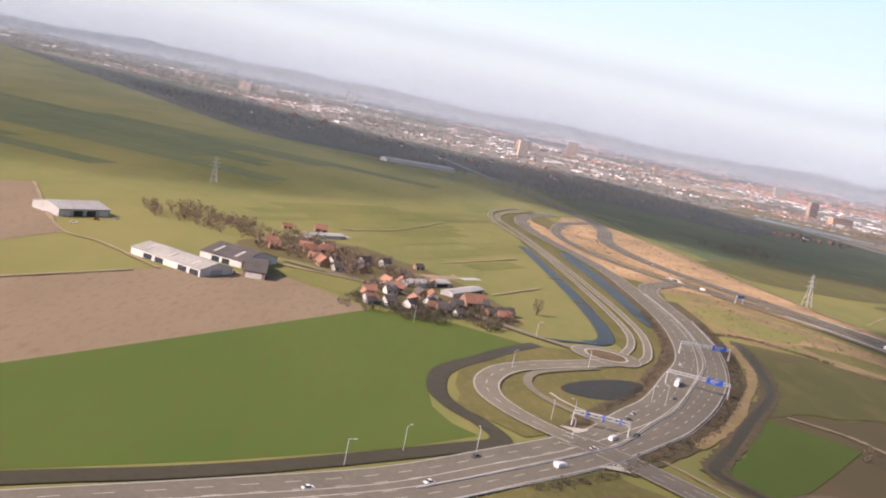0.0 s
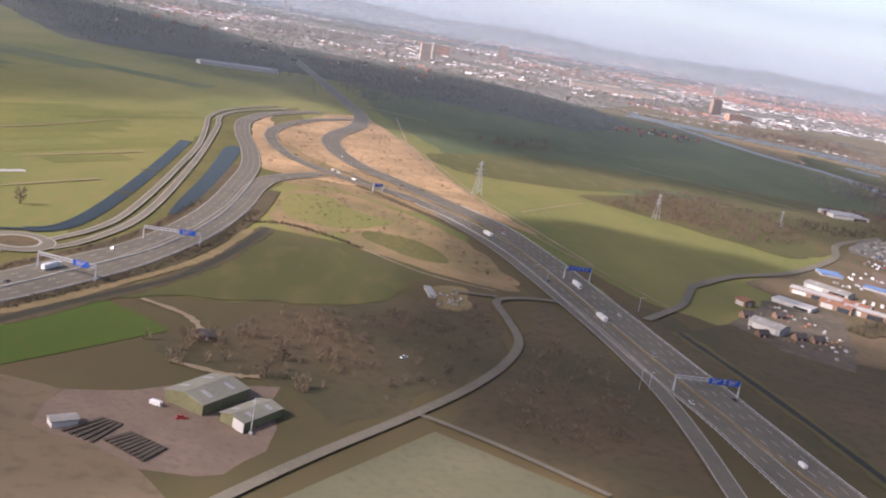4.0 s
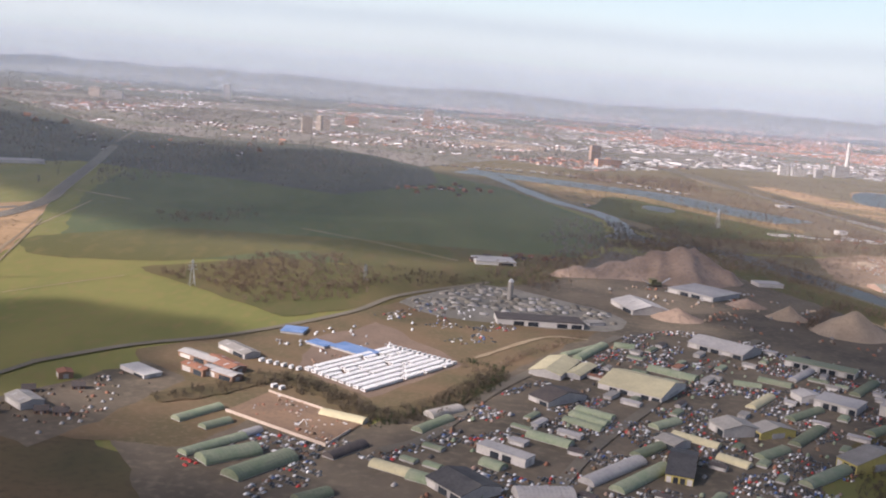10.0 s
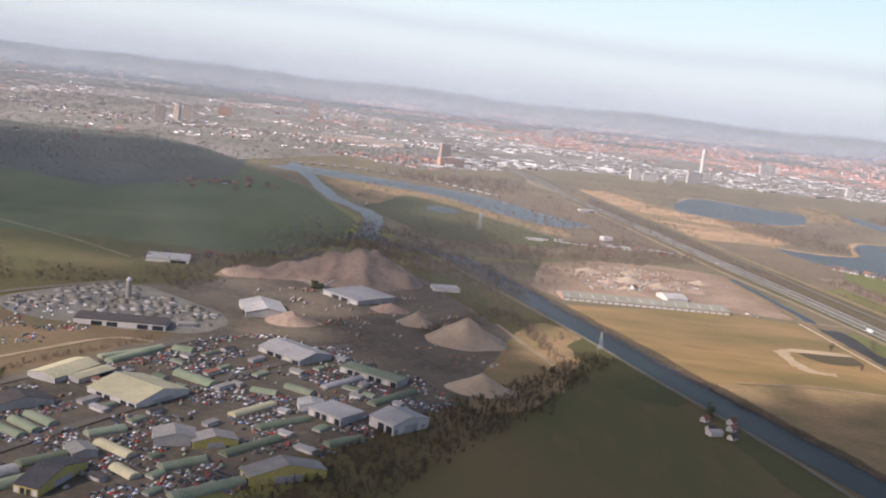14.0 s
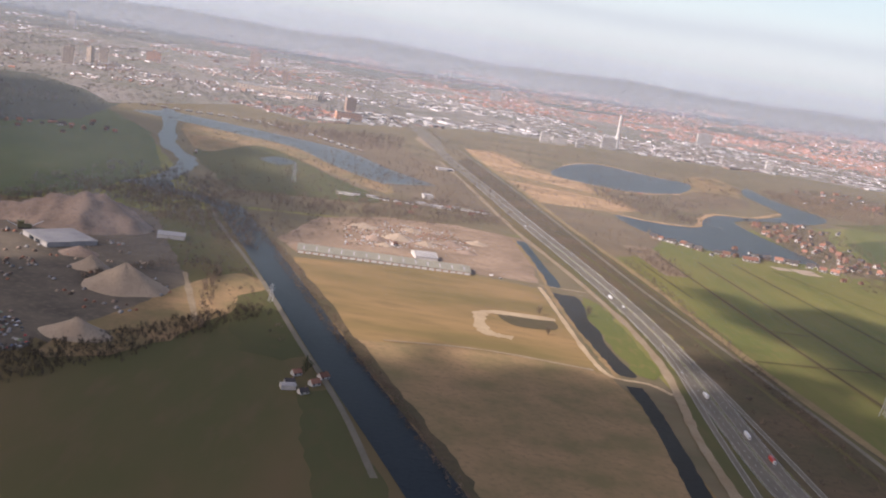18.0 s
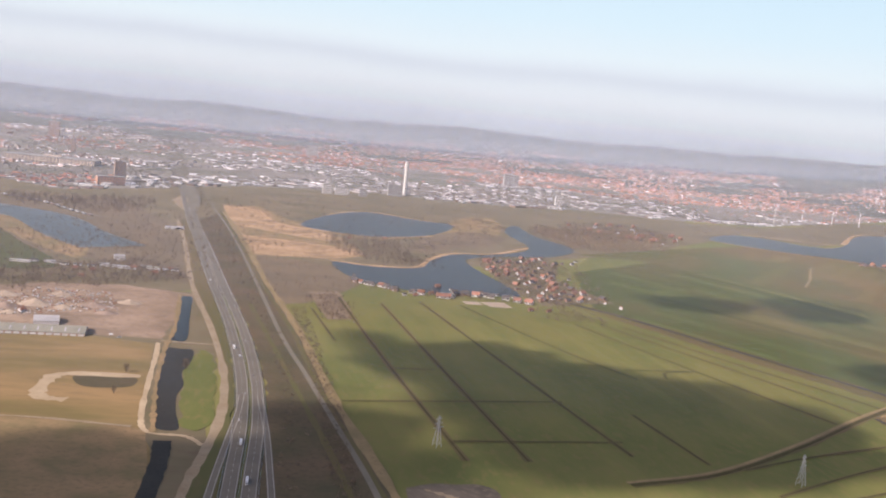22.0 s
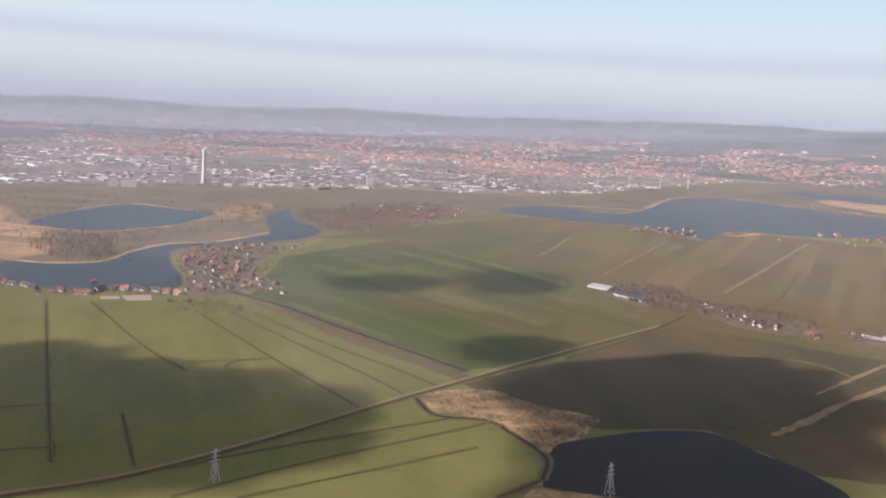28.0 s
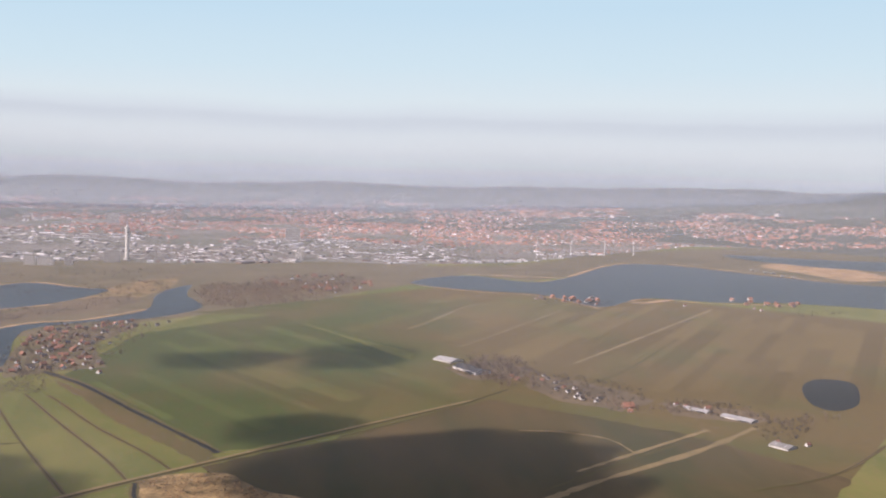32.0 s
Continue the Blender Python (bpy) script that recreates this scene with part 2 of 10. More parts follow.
ROOF_GREEN = mat("green_corrugated_roof", (0.185, 0.23, 0.15), (0.25, 0.27, 0.19), 0.2, fine=1.5, c=(0.14, 0.17, 0.115), by_object=0.3)
ROOF_YELLOW = mat("yellowed_corrugated_roof", (0.55, 0.5, 0.32), (0.47, 0.43, 0.28), 0.2, fine=1.5, c=(0.36, 0.33, 0.23))
PARCEL = mat("parcels_of_pasture", (0.185, 0.172, 0.048), (0.122, 0.136, 0.034), 0.02, fine=0.3, c=(0.2, 0.152, 0.055), by_object=0.08, stretch=(1, 0.4, 1))
PARCEL_FAR = mat("parcels_of_far_pasture", (0.125, 0.14, 0.058), (0.09, 0.115, 0.048), 0.02, fine=0.1, c=(0.14, 0.13, 0.062), by_object=0.06, stretch=(1, 0.4, 1))
PARCEL_MID = mat("parcels_of_shady_pasture", (0.088, 0.108, 0.028), (0.162, 0.115, 0.043), 0.008, fine=0.15, c=(0.125, 0.094, 0.035), by_object=0.17, stretch=(1, 0.6, 1), drift=(1120, 1560))
PARCEL_OLIVE = PARCEL_MID
WALL_WHITE = mat("white_render", (0.62, 0.6, 0.565), (0.52, 0.5, 0.475), 0.3, fine=2, c=(0.42, 0.41, 0.39), island=0.1)
WALL_BRICK = mat("brick_wall", (0.32, 0.2, 0.14), (0.26, 0.17, 0.12), 0.3, fine=2, c=(0.2, 0.13, 0.1), island=0.3)
WALL_GREY = mat("grey_cladding", (0.42, 0.41, 0.39), (0.34, 0.33, 0.32), 0.3, fine=2, c=(0.27, 0.26, 0.25))
WALL_GREEN = mat("olive_cladding", (0.2, 0.19, 0.1), (0.16, 0.155, 0.085), 0.3, fine=2)
# These three wall tones are lightened for the far blocks, paled as by haze.
WALL_TAN = mat("tan_concrete", (0.55, 0.46, 0.38), (0.48, 0.4, 0.33), 0.2, fine=1)
WALL_ORANGE = mat("orange_brick", (0.58, 0.33, 0.23), (0.5, 0.3, 0.21), 0.2, fine=1)
WALL_BROWN = mat("brown_brick", (0.38, 0.27, 0.21), (0.33, 0.235, 0.19), 0.2, fine=1)
WOOD = mat("bare_twigs", (0.19, 0.14, 0.10), (0.15, 0.115, 0.085), 0.1, fine=1.0, c=(0.11, 0.085, 0.065), island=0.35)
WOOD_DARK = mat("dark_twigs", (0.105, 0.085, 0.06), (0.08, 0.068, 0.05), 0.1, fine=1.0, c=(0.06, 0.05, 0.038), island=0.35)
GRAVEL = mat("pale_gravel", (0.43, 0.34, 0.245), (0.35, 0.275, 0.2), 0.1, fine=1.0, c=(0.25, 0.2, 0.15), bump=0.4)
RUBBLE = mat("reddish_rubble", (0.36, 0.265, 0.2), (0.25, 0.185, 0.14), 0.06, fine=0.5, c=(0.15, 0.115, 0.09), bump=0.6)
YARD_RUST = mat("rusty_yard", (0.25, 0.165, 0.105), (0.2, 0.135, 0.09), 0.1, fine=0.8, c=(0.15, 0.105, 0.075))
BARK = mat("bark", (0.1, 0.08, 0.06), None, 0.5)
STEEL = mat("galvanised_steel", (0.55, 0.56, 0.57), (0.45, 0.46, 0.47), 0.5, rough=0.5, metal=0.3)
BLUE = mat("blue_sign_board", (0.02, 0.1, 0.5), (0.02, 0.08, 0.4), 0.5, rough=0.5, bump=0)
GLASS = mat("dark_window_glass", (0.03, 0.035, 0.045), (0.05, 0.06, 0.07), 0.3, rough=0.15, bump=0)


# ---- geometry helpers ----
def link(name, bm, material, parent=None):
    me = bpy.data.meshes.new(name)
    bm.to_mesh(me)
    bm.free()
    ms = material if isinstance(material, (list, tuple)) else [material]
    for m in ms:
        me.materials.append(m)
    ob = new(name, me)
    if parent:
        ob.parent = parent
    return ob


def part(name, bm, material, parent, label=""):
    return tagged(link(name, bm, material, parent), label)


def raw(name, verts, faces, material, parent=None, mats=None):
    me = bpy.data.meshes.new(name)
    me.from_pydata(verts, [], faces)
    for m in material if isinstance(material, (list, tuple)) else [material]:
        me.materials.append(m)
    if mats is not None:
        me.polygons.foreach_set("material_index", mats)
    me.update()
    ob = new(name, me)
    if parent:
        ob.parent = parent
    return ob


LAYER = [0.0]


def lift():
    LAYER[0] += 0.0011
    return LAYER[0]


def smooth(pts, n=8, closed=False):
    p = [Vector((x, y)) for x, y in pts]
    out = []
    k = len(p)
    for i in range(k if closed else k - 1):
        if closed:
            a, b, c, d = p[i - 1], p[i], p[(i + 1) % k], p[(i + 2) % k]
        else:
            b, c = p[i], p[i + 1]
            a = p[i - 1] if i else b * 2 - c
            d = p[i + 2] if i + 2 < k else c * 2 - b
        for j in range(n):
            t = j / n
            out.append(0.5 * (2 * b + (c - a) * t + (2 * a - 5 * b + 4 * c - d) * t * t + (3 * b - a - 3 * c + d) * t**3))
    if not closed:
        out.append(p[-1])
    return out


def line_of(pts, offset=0.0, n=8):
    """A smoothed line, moved sideways to its right, with the running length."""
    s = smooth(pts, n)
    out, run = [], 0.0
    for i, q in enumerate(s):
        d = (s[min(i + 1, len(s) - 1)] - s[max(i - 1, 0)]).normalized()
        out.append((q + Vector((d.y, -d.x)) * offset, d, run))
        if i + 1 < len(s):
            run += (s[i + 1] - q).length
    return out


def ribbon(name, pts, width, z, material, label="", offset=0.0, kind="structure", parent=None, thick=0.0, n=8, uneven=0.0):
    line = line_of(pts, offset, n)
    z += lift()
    v, f = [], []
    rng = random.Random(len(pts) * 7 + int(width * 10))
    for q, d, _ in line:
        w = width / 2 * (1 + uneven * rng.uniform(-1, 1))
        s = Vector((d.y, -d.x)) * w
        v += [(q.x - s.x, q.y - s.y, z), (q.x + s.x, q.y + s.y, z)]
    for i in range(len(line) - 1):
        f.append((2 * i, 2 * i + 1, 2 * i + 3, 2 * i + 2))
    if thick:
        k = len(v)
        v += [(x, y, zz - thick) for x, y, zz in v]
        for i in range(len(line) - 1):
            f.append((2 * i, 2 * i + 2, k + 2 * i + 2, k + 2 * i))
            f.append((2 * i + 1, k + 2 * i + 1, k + 2 * i + 3, 2 * i + 3))
    ob = raw(name, v, f, material, parent)
    return ob if parent else tagged(ob, label, "", "", kind)


def dashes(name, pts, width, z, on, off, offset=0.0, parent=None):
    line = line_of(pts, offset, 16)
    z += lift()
    total = line[-1][2]
    v, f = [], []
    s = 0.0
    k = 0
    while s + on < total:
        ends = []
        for q in (s, s + on):
            while k + 1 < len(line) - 1 and line[k + 1][2] < q:
                k += 1
            a, b = line[k], line[k + 1]
            t = (q - a[2]) / max(b[2] - a[2], 1e-6)
            ends.append((a[0].lerp(b[0], min(t, 1)), a[1]))
        m = len(v)
        for p, d in ends:
            side = Vector((d.y, -d.x)) * width / 2
            v += [(p.x - side.x, p.y - side.y, z), (p.x + side.x, p.y + side.y, z)]
        f.append((m, m + 1, m + 3, m + 2))
        s += on + off
    return raw(name, v, f, PAINT, parent)


def ragged(pts, step=5.0, amount=2.2):
    """The outline with its edges broken into short, uneven pieces."""
    out = []
    for a, b in zip(pts, list(pts[1:]) + [pts[0]]):
        a, b = Vector(a), Vector(b)
        n = min(60, max(1, int((b - a).length / step)))
        for i in range(n):
            p = a.lerp(b, i / n)
            k = amount * (1 + (b - a).length / n / 12)
            out.append(p + Vector((noise.noise(Vector((p.x * 0.09, p.y * 0.09, 1))), noise.noise(Vector((p.x * 0.09, p.y * 0.09, 7))))) * k)
    return out


SOFT = ("field_dark", "field_middle", "field_right", "field_pasture", "verge", "field_rough", "field_wood", "field_scrub", "field_shade", "field_brown", "industrial", "yard", "demolition", "village", "scrap", "field_soil", "farm_yard")


def sheet(name, pts, z, material, label="", curved=False, kind="structure", n=6):
    z += lift()
    p = smooth(pts, n, True) if curved else [Vector(q) for q in pts]
    if name.startswith(SOFT):
        p = ragged(p)
    bm = bmesh.new()
    face = bm.faces.new([bm.verts.new((q.x, q.y, z)) for q in p])
    bmesh.ops.triangulate(bm, faces=[face])
    bmesh.ops.recalc_face_normals(bm, faces=bm.faces)
    for q in bm.faces:
        if q.normal.z < 0:
            q.normal_flip()
    return tagged(link(name, bm, material), label, "", "", kind)


def inside(x, y, poly):
    hit = False
    for i in range(len(poly)):
        (ax, ay), (bx, by) = poly[i - 1], poly[i]
        if (ay > y) != (by > y) and x < (bx - ax) * (y - ay) / (by - ay) + ax:
            hit = not hit
    return hit


def box(bm, x0, x1, y0, y1, z0, z1):
    vs = [bm.verts.new((x, y, z)) for z in (z0, z1) for x, y in ((x0, y0), (x1, y0), (x1, y1), (x0, y1))]
    for q in ((3, 2, 1, 0), (4, 5, 6, 7), (0, 1, 5, 4), (1, 2, 6, 5), (2, 3, 7, 6), (3, 0, 4, 7)):
        bm.faces.new([vs[i] for i in q])
    return vs



def mesh_np(name, verts, faces, mats, mat_index, label, category="", kind="stuff"):
    """A joined mesh from arrays; faces all with the same number of corners."""
    me = bpy.data.meshes.new(name)
    verts, faces = np.asarray(verts, np.float32), np.asarray(faces, np.int32)
    k = faces.shape[1]
    me.vertices.add(len(verts))
    me.vertices.foreach_set("co", verts.ravel())
    me.loops.add(faces.size)
    me.loops.foreach_set("vertex_index", faces.ravel())
    me.polygons.add(len(faces))
    me.polygons.foreach_set("loop_start", np.arange(0, faces.size, k, dtype=np.int32))
    for m in mats:
        me.materials.append(m)
    me.polygons.foreach_set("material_index", np.asarray(mat_index, np.int32))
    me.update(calc_edges=True)
    return tagged(new(name, me), label, category, "", kind)


# ---- backdrop: glowing ring painted with distant haze and low cloud ----
def backdrop():
    m = bpy.data.materials.new("painted_haze")
    m.use_nodes = True
    n, l = m.node_tree.nodes, m.node_tree.links
    n.remove(n["Principled BSDF"])
    co = n.new("ShaderNodeTexCoord")
    sep = n.new("ShaderNodeSeparateXYZ")
    l.new(co.outputs["Object"], sep.inputs[0])
    mp = n.new("ShaderNodeMapping")
    mp.inputs["Scale"].default_value = (0.0009, 0.0009, 0.0025)
    l.new(co.outputs["Object"], mp.inputs[0])
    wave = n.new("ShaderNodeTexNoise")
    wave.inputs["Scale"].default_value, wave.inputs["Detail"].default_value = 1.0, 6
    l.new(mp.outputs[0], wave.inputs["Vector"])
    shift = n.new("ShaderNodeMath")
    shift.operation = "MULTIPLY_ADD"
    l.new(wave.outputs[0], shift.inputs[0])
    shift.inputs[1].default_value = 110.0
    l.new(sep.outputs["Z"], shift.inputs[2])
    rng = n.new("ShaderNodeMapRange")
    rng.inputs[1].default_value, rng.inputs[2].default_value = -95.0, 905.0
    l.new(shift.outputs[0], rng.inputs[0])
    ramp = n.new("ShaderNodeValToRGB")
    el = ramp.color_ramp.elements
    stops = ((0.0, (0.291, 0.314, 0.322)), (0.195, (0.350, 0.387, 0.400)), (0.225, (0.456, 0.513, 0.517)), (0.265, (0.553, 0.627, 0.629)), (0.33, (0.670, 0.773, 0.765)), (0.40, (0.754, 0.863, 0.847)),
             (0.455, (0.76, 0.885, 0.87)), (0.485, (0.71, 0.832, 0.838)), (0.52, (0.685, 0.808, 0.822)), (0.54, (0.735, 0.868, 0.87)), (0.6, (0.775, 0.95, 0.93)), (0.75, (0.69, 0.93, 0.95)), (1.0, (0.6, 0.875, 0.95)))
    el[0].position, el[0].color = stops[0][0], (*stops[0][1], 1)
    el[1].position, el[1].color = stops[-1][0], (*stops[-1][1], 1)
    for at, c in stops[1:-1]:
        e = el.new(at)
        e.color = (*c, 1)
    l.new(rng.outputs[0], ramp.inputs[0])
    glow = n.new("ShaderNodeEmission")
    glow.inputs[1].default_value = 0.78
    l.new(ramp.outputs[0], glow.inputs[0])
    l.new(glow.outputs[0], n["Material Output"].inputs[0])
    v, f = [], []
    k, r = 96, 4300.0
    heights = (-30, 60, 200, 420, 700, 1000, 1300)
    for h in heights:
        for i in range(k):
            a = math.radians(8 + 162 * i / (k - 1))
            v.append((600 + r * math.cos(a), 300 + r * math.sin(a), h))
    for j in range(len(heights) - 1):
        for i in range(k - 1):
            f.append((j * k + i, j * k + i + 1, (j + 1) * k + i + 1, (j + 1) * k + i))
    tagged(raw("backdrop", v, f, m), "glowing backdrop painted as pale hazy horizon with low cloud", "", "", "structure")


backdrop()

# ---- winter haze, imitated by pale see-through sheets set one behind the other ----
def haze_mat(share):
    m = bpy.data.materials.new("haze_tint")
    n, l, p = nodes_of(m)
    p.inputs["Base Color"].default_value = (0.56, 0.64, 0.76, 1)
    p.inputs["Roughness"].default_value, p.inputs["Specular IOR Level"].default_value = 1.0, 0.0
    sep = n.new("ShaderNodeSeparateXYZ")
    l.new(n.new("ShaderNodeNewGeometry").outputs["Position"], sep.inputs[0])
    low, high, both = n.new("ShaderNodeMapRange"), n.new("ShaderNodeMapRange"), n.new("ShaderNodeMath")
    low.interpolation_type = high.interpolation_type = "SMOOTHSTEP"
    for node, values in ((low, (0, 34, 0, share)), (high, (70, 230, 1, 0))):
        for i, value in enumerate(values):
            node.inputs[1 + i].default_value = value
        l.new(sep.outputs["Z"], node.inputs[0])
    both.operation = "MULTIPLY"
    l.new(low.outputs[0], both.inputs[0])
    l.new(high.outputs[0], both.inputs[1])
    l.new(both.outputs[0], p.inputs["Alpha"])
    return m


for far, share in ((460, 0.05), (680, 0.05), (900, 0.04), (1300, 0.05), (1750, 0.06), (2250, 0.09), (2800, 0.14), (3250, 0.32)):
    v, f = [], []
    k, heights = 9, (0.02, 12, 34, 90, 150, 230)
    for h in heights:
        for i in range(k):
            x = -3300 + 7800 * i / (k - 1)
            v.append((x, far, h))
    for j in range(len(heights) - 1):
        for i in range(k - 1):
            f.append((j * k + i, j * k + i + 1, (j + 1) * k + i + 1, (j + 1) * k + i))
    tagged(raw("mist", v, f, haze_mat(share)), "see-through pale blue sheet imitating winter haze over the land", "", "", "structure")

# ---- clouds overhead, whose shade lies on the fields ----
def cloud_mat():
    m = mat("cloud", (0.85, 0.86, 0.88), (0.8, 0.81, 0.84), 0.01, bump=0)
    n, l, p = nodes_of(m)
    thick = n.new("ShaderNodeAttribute")
    thick.attribute_name = "thickness"
    l.new(thick.outputs["Fac"], p.inputs["Alpha"])
    return m


CLOUD = cloud_mat()
CLOUD_Z = 520.0


def cloud(pts, soft, light, seed):
    """A flat heap of cloud over the ground outline pts, seen along the sun's rays, thinning to its rim; light: the share of sunlight that it lets through."""
    off = TO_SUN * (CLOUD_Z / TO_SUN.z)
    p = np.array(pts)
    a, b = p, np.roll(p, -1, 0)
    step = soft * 0.45
    xs, ys = np.arange(p[:, 0].min() - soft * 2, p[:, 0].max() + soft * 2, step), np.arange(p[:, 1].min() - soft * 2, p[:, 1].max() + soft * 2, step)
    nx, ny = len(xs), len(ys)
    q = np.stack(np.meshgrid(xs, ys, indexing="ij"), -1).reshape(-1, 2)
    gap, within = np.full(len(q), 1e9), np.zeros(len(q), bool)
    for u, w in zip(a, b):
        d = w - u
        t = np.clip(((q - u) @ d) / (d @ d), 0, 1)
        gap = np.minimum(gap, np.hypot(*(q - u - t[:, None] * d).T))
        if w[1] != u[1]:
            within ^= ((u[1] > q[:, 1]) != (w[1] > q[:, 1])) & (q[:, 0] < d[0] * (q[:, 1] - u[1]) / d[1] + u[0])
    wave = np.array([noise.fractal(Vector((x / soft * 0.35, y / soft * 0.35, seed)), 0.8, 2.1, 4) for x, y in q])
    t = np.clip((np.where(within, gap, -gap) / soft + 0.9 * wave + 0.75) / 1.5, 0, 1)
    dense = t * t * (3 - 2 * t) * np.clip(0.9 + 0.3 * wave, 0.6, 1.1)
    m = nx * ny
    top = np.stack([q[:, 0] + off.x, q[:, 1] + off.y, CLOUD_Z + 14 * dense * (1 + wave)], -1)
    low = np.stack([q[:, 0] + off.x, q[:, 1] + off.y, CLOUD_Z - 0.02 - 4 * dense], -1)
    i, j = np.meshgrid(np.arange(nx - 1), np.arange(ny - 1), indexing="ij")
    c = np.stack([i * ny + j, (i + 1) * ny + j, (i + 1) * ny + j + 1, i * ny + j + 1], -1).reshape(-1, 4)
    c = c[dense[c].max(1) > 0.01]
    ob = mesh_np("cloud", np.concatenate([top, low]), np.concatenate([c, c[:, ::-1] + m]), [CLOUD], np.zeros(2 * len(c)), "loose grey white fair weather cloud high overhead", "cloud", "")
    alpha = 1 - light ** (np.clip(dense, 0, 1.1) / 2)
    ob.data.attributes.new("thickness", "FLOAT", "POINT").data.foreach_set("value", np.concatenate([alpha, alpha]).astype(np.float32))
    return ob


cloud([(-1885.4, 2936), (-1103.2, 2250.5), (-294, 1541.4), (55, 1207), (174.3, 1068), (257, 909.1), (373.9, 956.1), (279.6, 680.2), (193.7, 635.5), (132.5, 718.3), (32.2, 660.1), (-42.5, 540.2), (-104, 444.4), (-168.8, 418.2), (-230.5, 417.6)], 44, 0.36, 1)
cloud([(-630.9, 1797.1), (-354.8, 1611.8), (-46.6, 1203.2), (74.2, 1256.2), (206, 1324.8), (350.7, 1138.2), (411.3, 1097.6), (509.9, 966), (575.3, 820.9), (612.2, 705.1), (578.5, 552.2), (538.8, 463.5), (487, 521.8), (437.5, 567), (394.6, 576.4), (312, 581.9), (246.4, 594.6), (180.9, 597.5), (114.1, 649.8), (-0.8, 793.5), (-109.7, 836.3)], 28, 0.18, 2)
cloud([(151.4, 298.3), (161, 358.3), (187, 394.2), (203, 409), (218, 408), (250, 394), (275, 386), (284, 372), (262, 345), (238, 300), (237.6, 262.8), (271.6, 250.7), (310.9, 240.8), (314.5, 209), (187.8, 152.8), (163.2, 186.8), (142.3, 230.6)], 13, 0.11, 3)
cloud([(450.3, 259.8), (478.7, 300.6), (518.7, 364.8), (571.1, 413.6), (602.5, 456.7), (628.3, 431.4), (656.9, 403.3), (681, 447.8), (686.8, 404.7), (753.6, 409.2), (704.1, 296), (537.9, 257.7)], 16, 0.03, 4)
cloud([(30.7, 162.4), (52.8, 189.2), (70.9, 230.1), (86.8, 272.7), (97.3, 300.5), (123.7, 280.6), (151.9, 254.8), (157, 233.7), (137.8, 152.5), (55, 115.4)], 12, 0.5, 14)
cloud([(212.3, 320.5), (262.5, 300.5), (306.6, 283), (332.2, 272.2), (354.3, 241.9), (267.7, 211)], 12, 0.45, 16)
cloud([(472, 482.5), (500.9, 486.9), (550.4, 494.5), (585.6, 414.8), (635.7, 420.9), (668.1, 410.8), (731.8, 428.9), (761.2, 408.2), (783.7, 431.5), (815.6, 484.5), (858.7, 455.9), (885.7, 422.2), (827.5, 293.5), (570.7, 275.1)], 16, 0.04, 5)
cloud([(838, 520), (861, 506), (886, 522), (913, 512), (916, 470), (934, 436), (900, 375), (838, 368)], 14, 0.45, 17)
cloud([(330, 542), (400, 562), (446, 520), (446, 462), (432, 425), (396, 412), (352, 424), (336, 460)], 14, 0.45, 18)
cloud([(1121.6, 868.4), (1189.2, 890), (1228, 855.1), (1185.9, 815.2), (1131.1, 823.8)], 16, 0.12, 6)
cloud([(1237.3, 896.7), (1301.8, 916.8), (1335.7, 876.2), (1300.7, 809.5), (1246, 806.7)], 16, 0.12, 7)
cloud([(844.4, 651.4), (942.8, 624.3), (977, 598.7), (1039.7, 585.5), (1095.9, 539.2), (1103.4, 482.5), (1081.8, 431), (1017.2, 405), (918.5, 397.4)], 16, 0.05, 8)
cloud([(1264.6, 594.1), (1328.1, 607), (1380.6, 592.2), (1399.8, 540.1), (1385.1, 476.5), (1303.6, 363.1), (1147.3, 377), (1165.1, 439.2), (1190.9, 469.1), (1179.9, 536.2)], 16, 0.05, 9)
cloud([(1187, 652.3), (1226.1, 652.4), (1255.7, 622.1), (1223.7, 581.7), (1184.7, 595.3)], 14, 0.12, 10)
cloud([(1191.7, 532.4), (1283.3, 597.5), (1332.6, 580.7), (1368.1, 525.8), (1358.6, 461.1), (1191.6, 456)], 14, 0.12, 11)
cloud([(348.3, 275.8), (369.8, 313.9), (395.1, 357.1), (433.6, 416.7), (483.9, 445.5), (534.1, 412), (539.1, 365.2), (467.6, 271.8), (421, 226.3), (359.8, 223.9)], 13, 0.34, 13)

# ---- ground, fields, water ----
L1 = [(-57.5, 94.4), (-40.9, 107.9), (-18.7, 123.6), (2.6, 139.7), (20.4, 158.3), (32.3, 171.4)] + [(39.6, 180.6), (48.5, 197.6), (57.1, 213.2), (66.4, 237.6), (76.2, 265.3), (81.3, 298.6), (82.6, 332.4), (80.7, 375.5), (78, 410.4), (70.5, 449.7), (57.2, 501.6), (50.4, 547.5), (55.6, 594.9), (77.1, 647.9)]
L2 = [(-54.9, 90.5), (-38.8, 103.1), (-17.4, 118.2), (3, 133.1), (19.9, 150.4), (34.7, 166.3)] + [(50.8, 188.2), (58.4, 200.7), (69.5, 224.4), (79.3, 253.1), (86.3, 290.3), (88.7, 332.1), (87.7, 369), (90.9, 394.8), (105.8, 421)]
L1_, L2_ = L1[5:15], L2[5:13]
raw("ground", [(-9000, -9000, 0), (11000, -9000, 0), (11000, 11000, 0), (-9000, 11000, 0)], [(0, 1, 2, 3)], MEADOW)
tagged(bpy.data.objects["ground"], "flat olive green winter meadows of a polder", "", "", "structure")
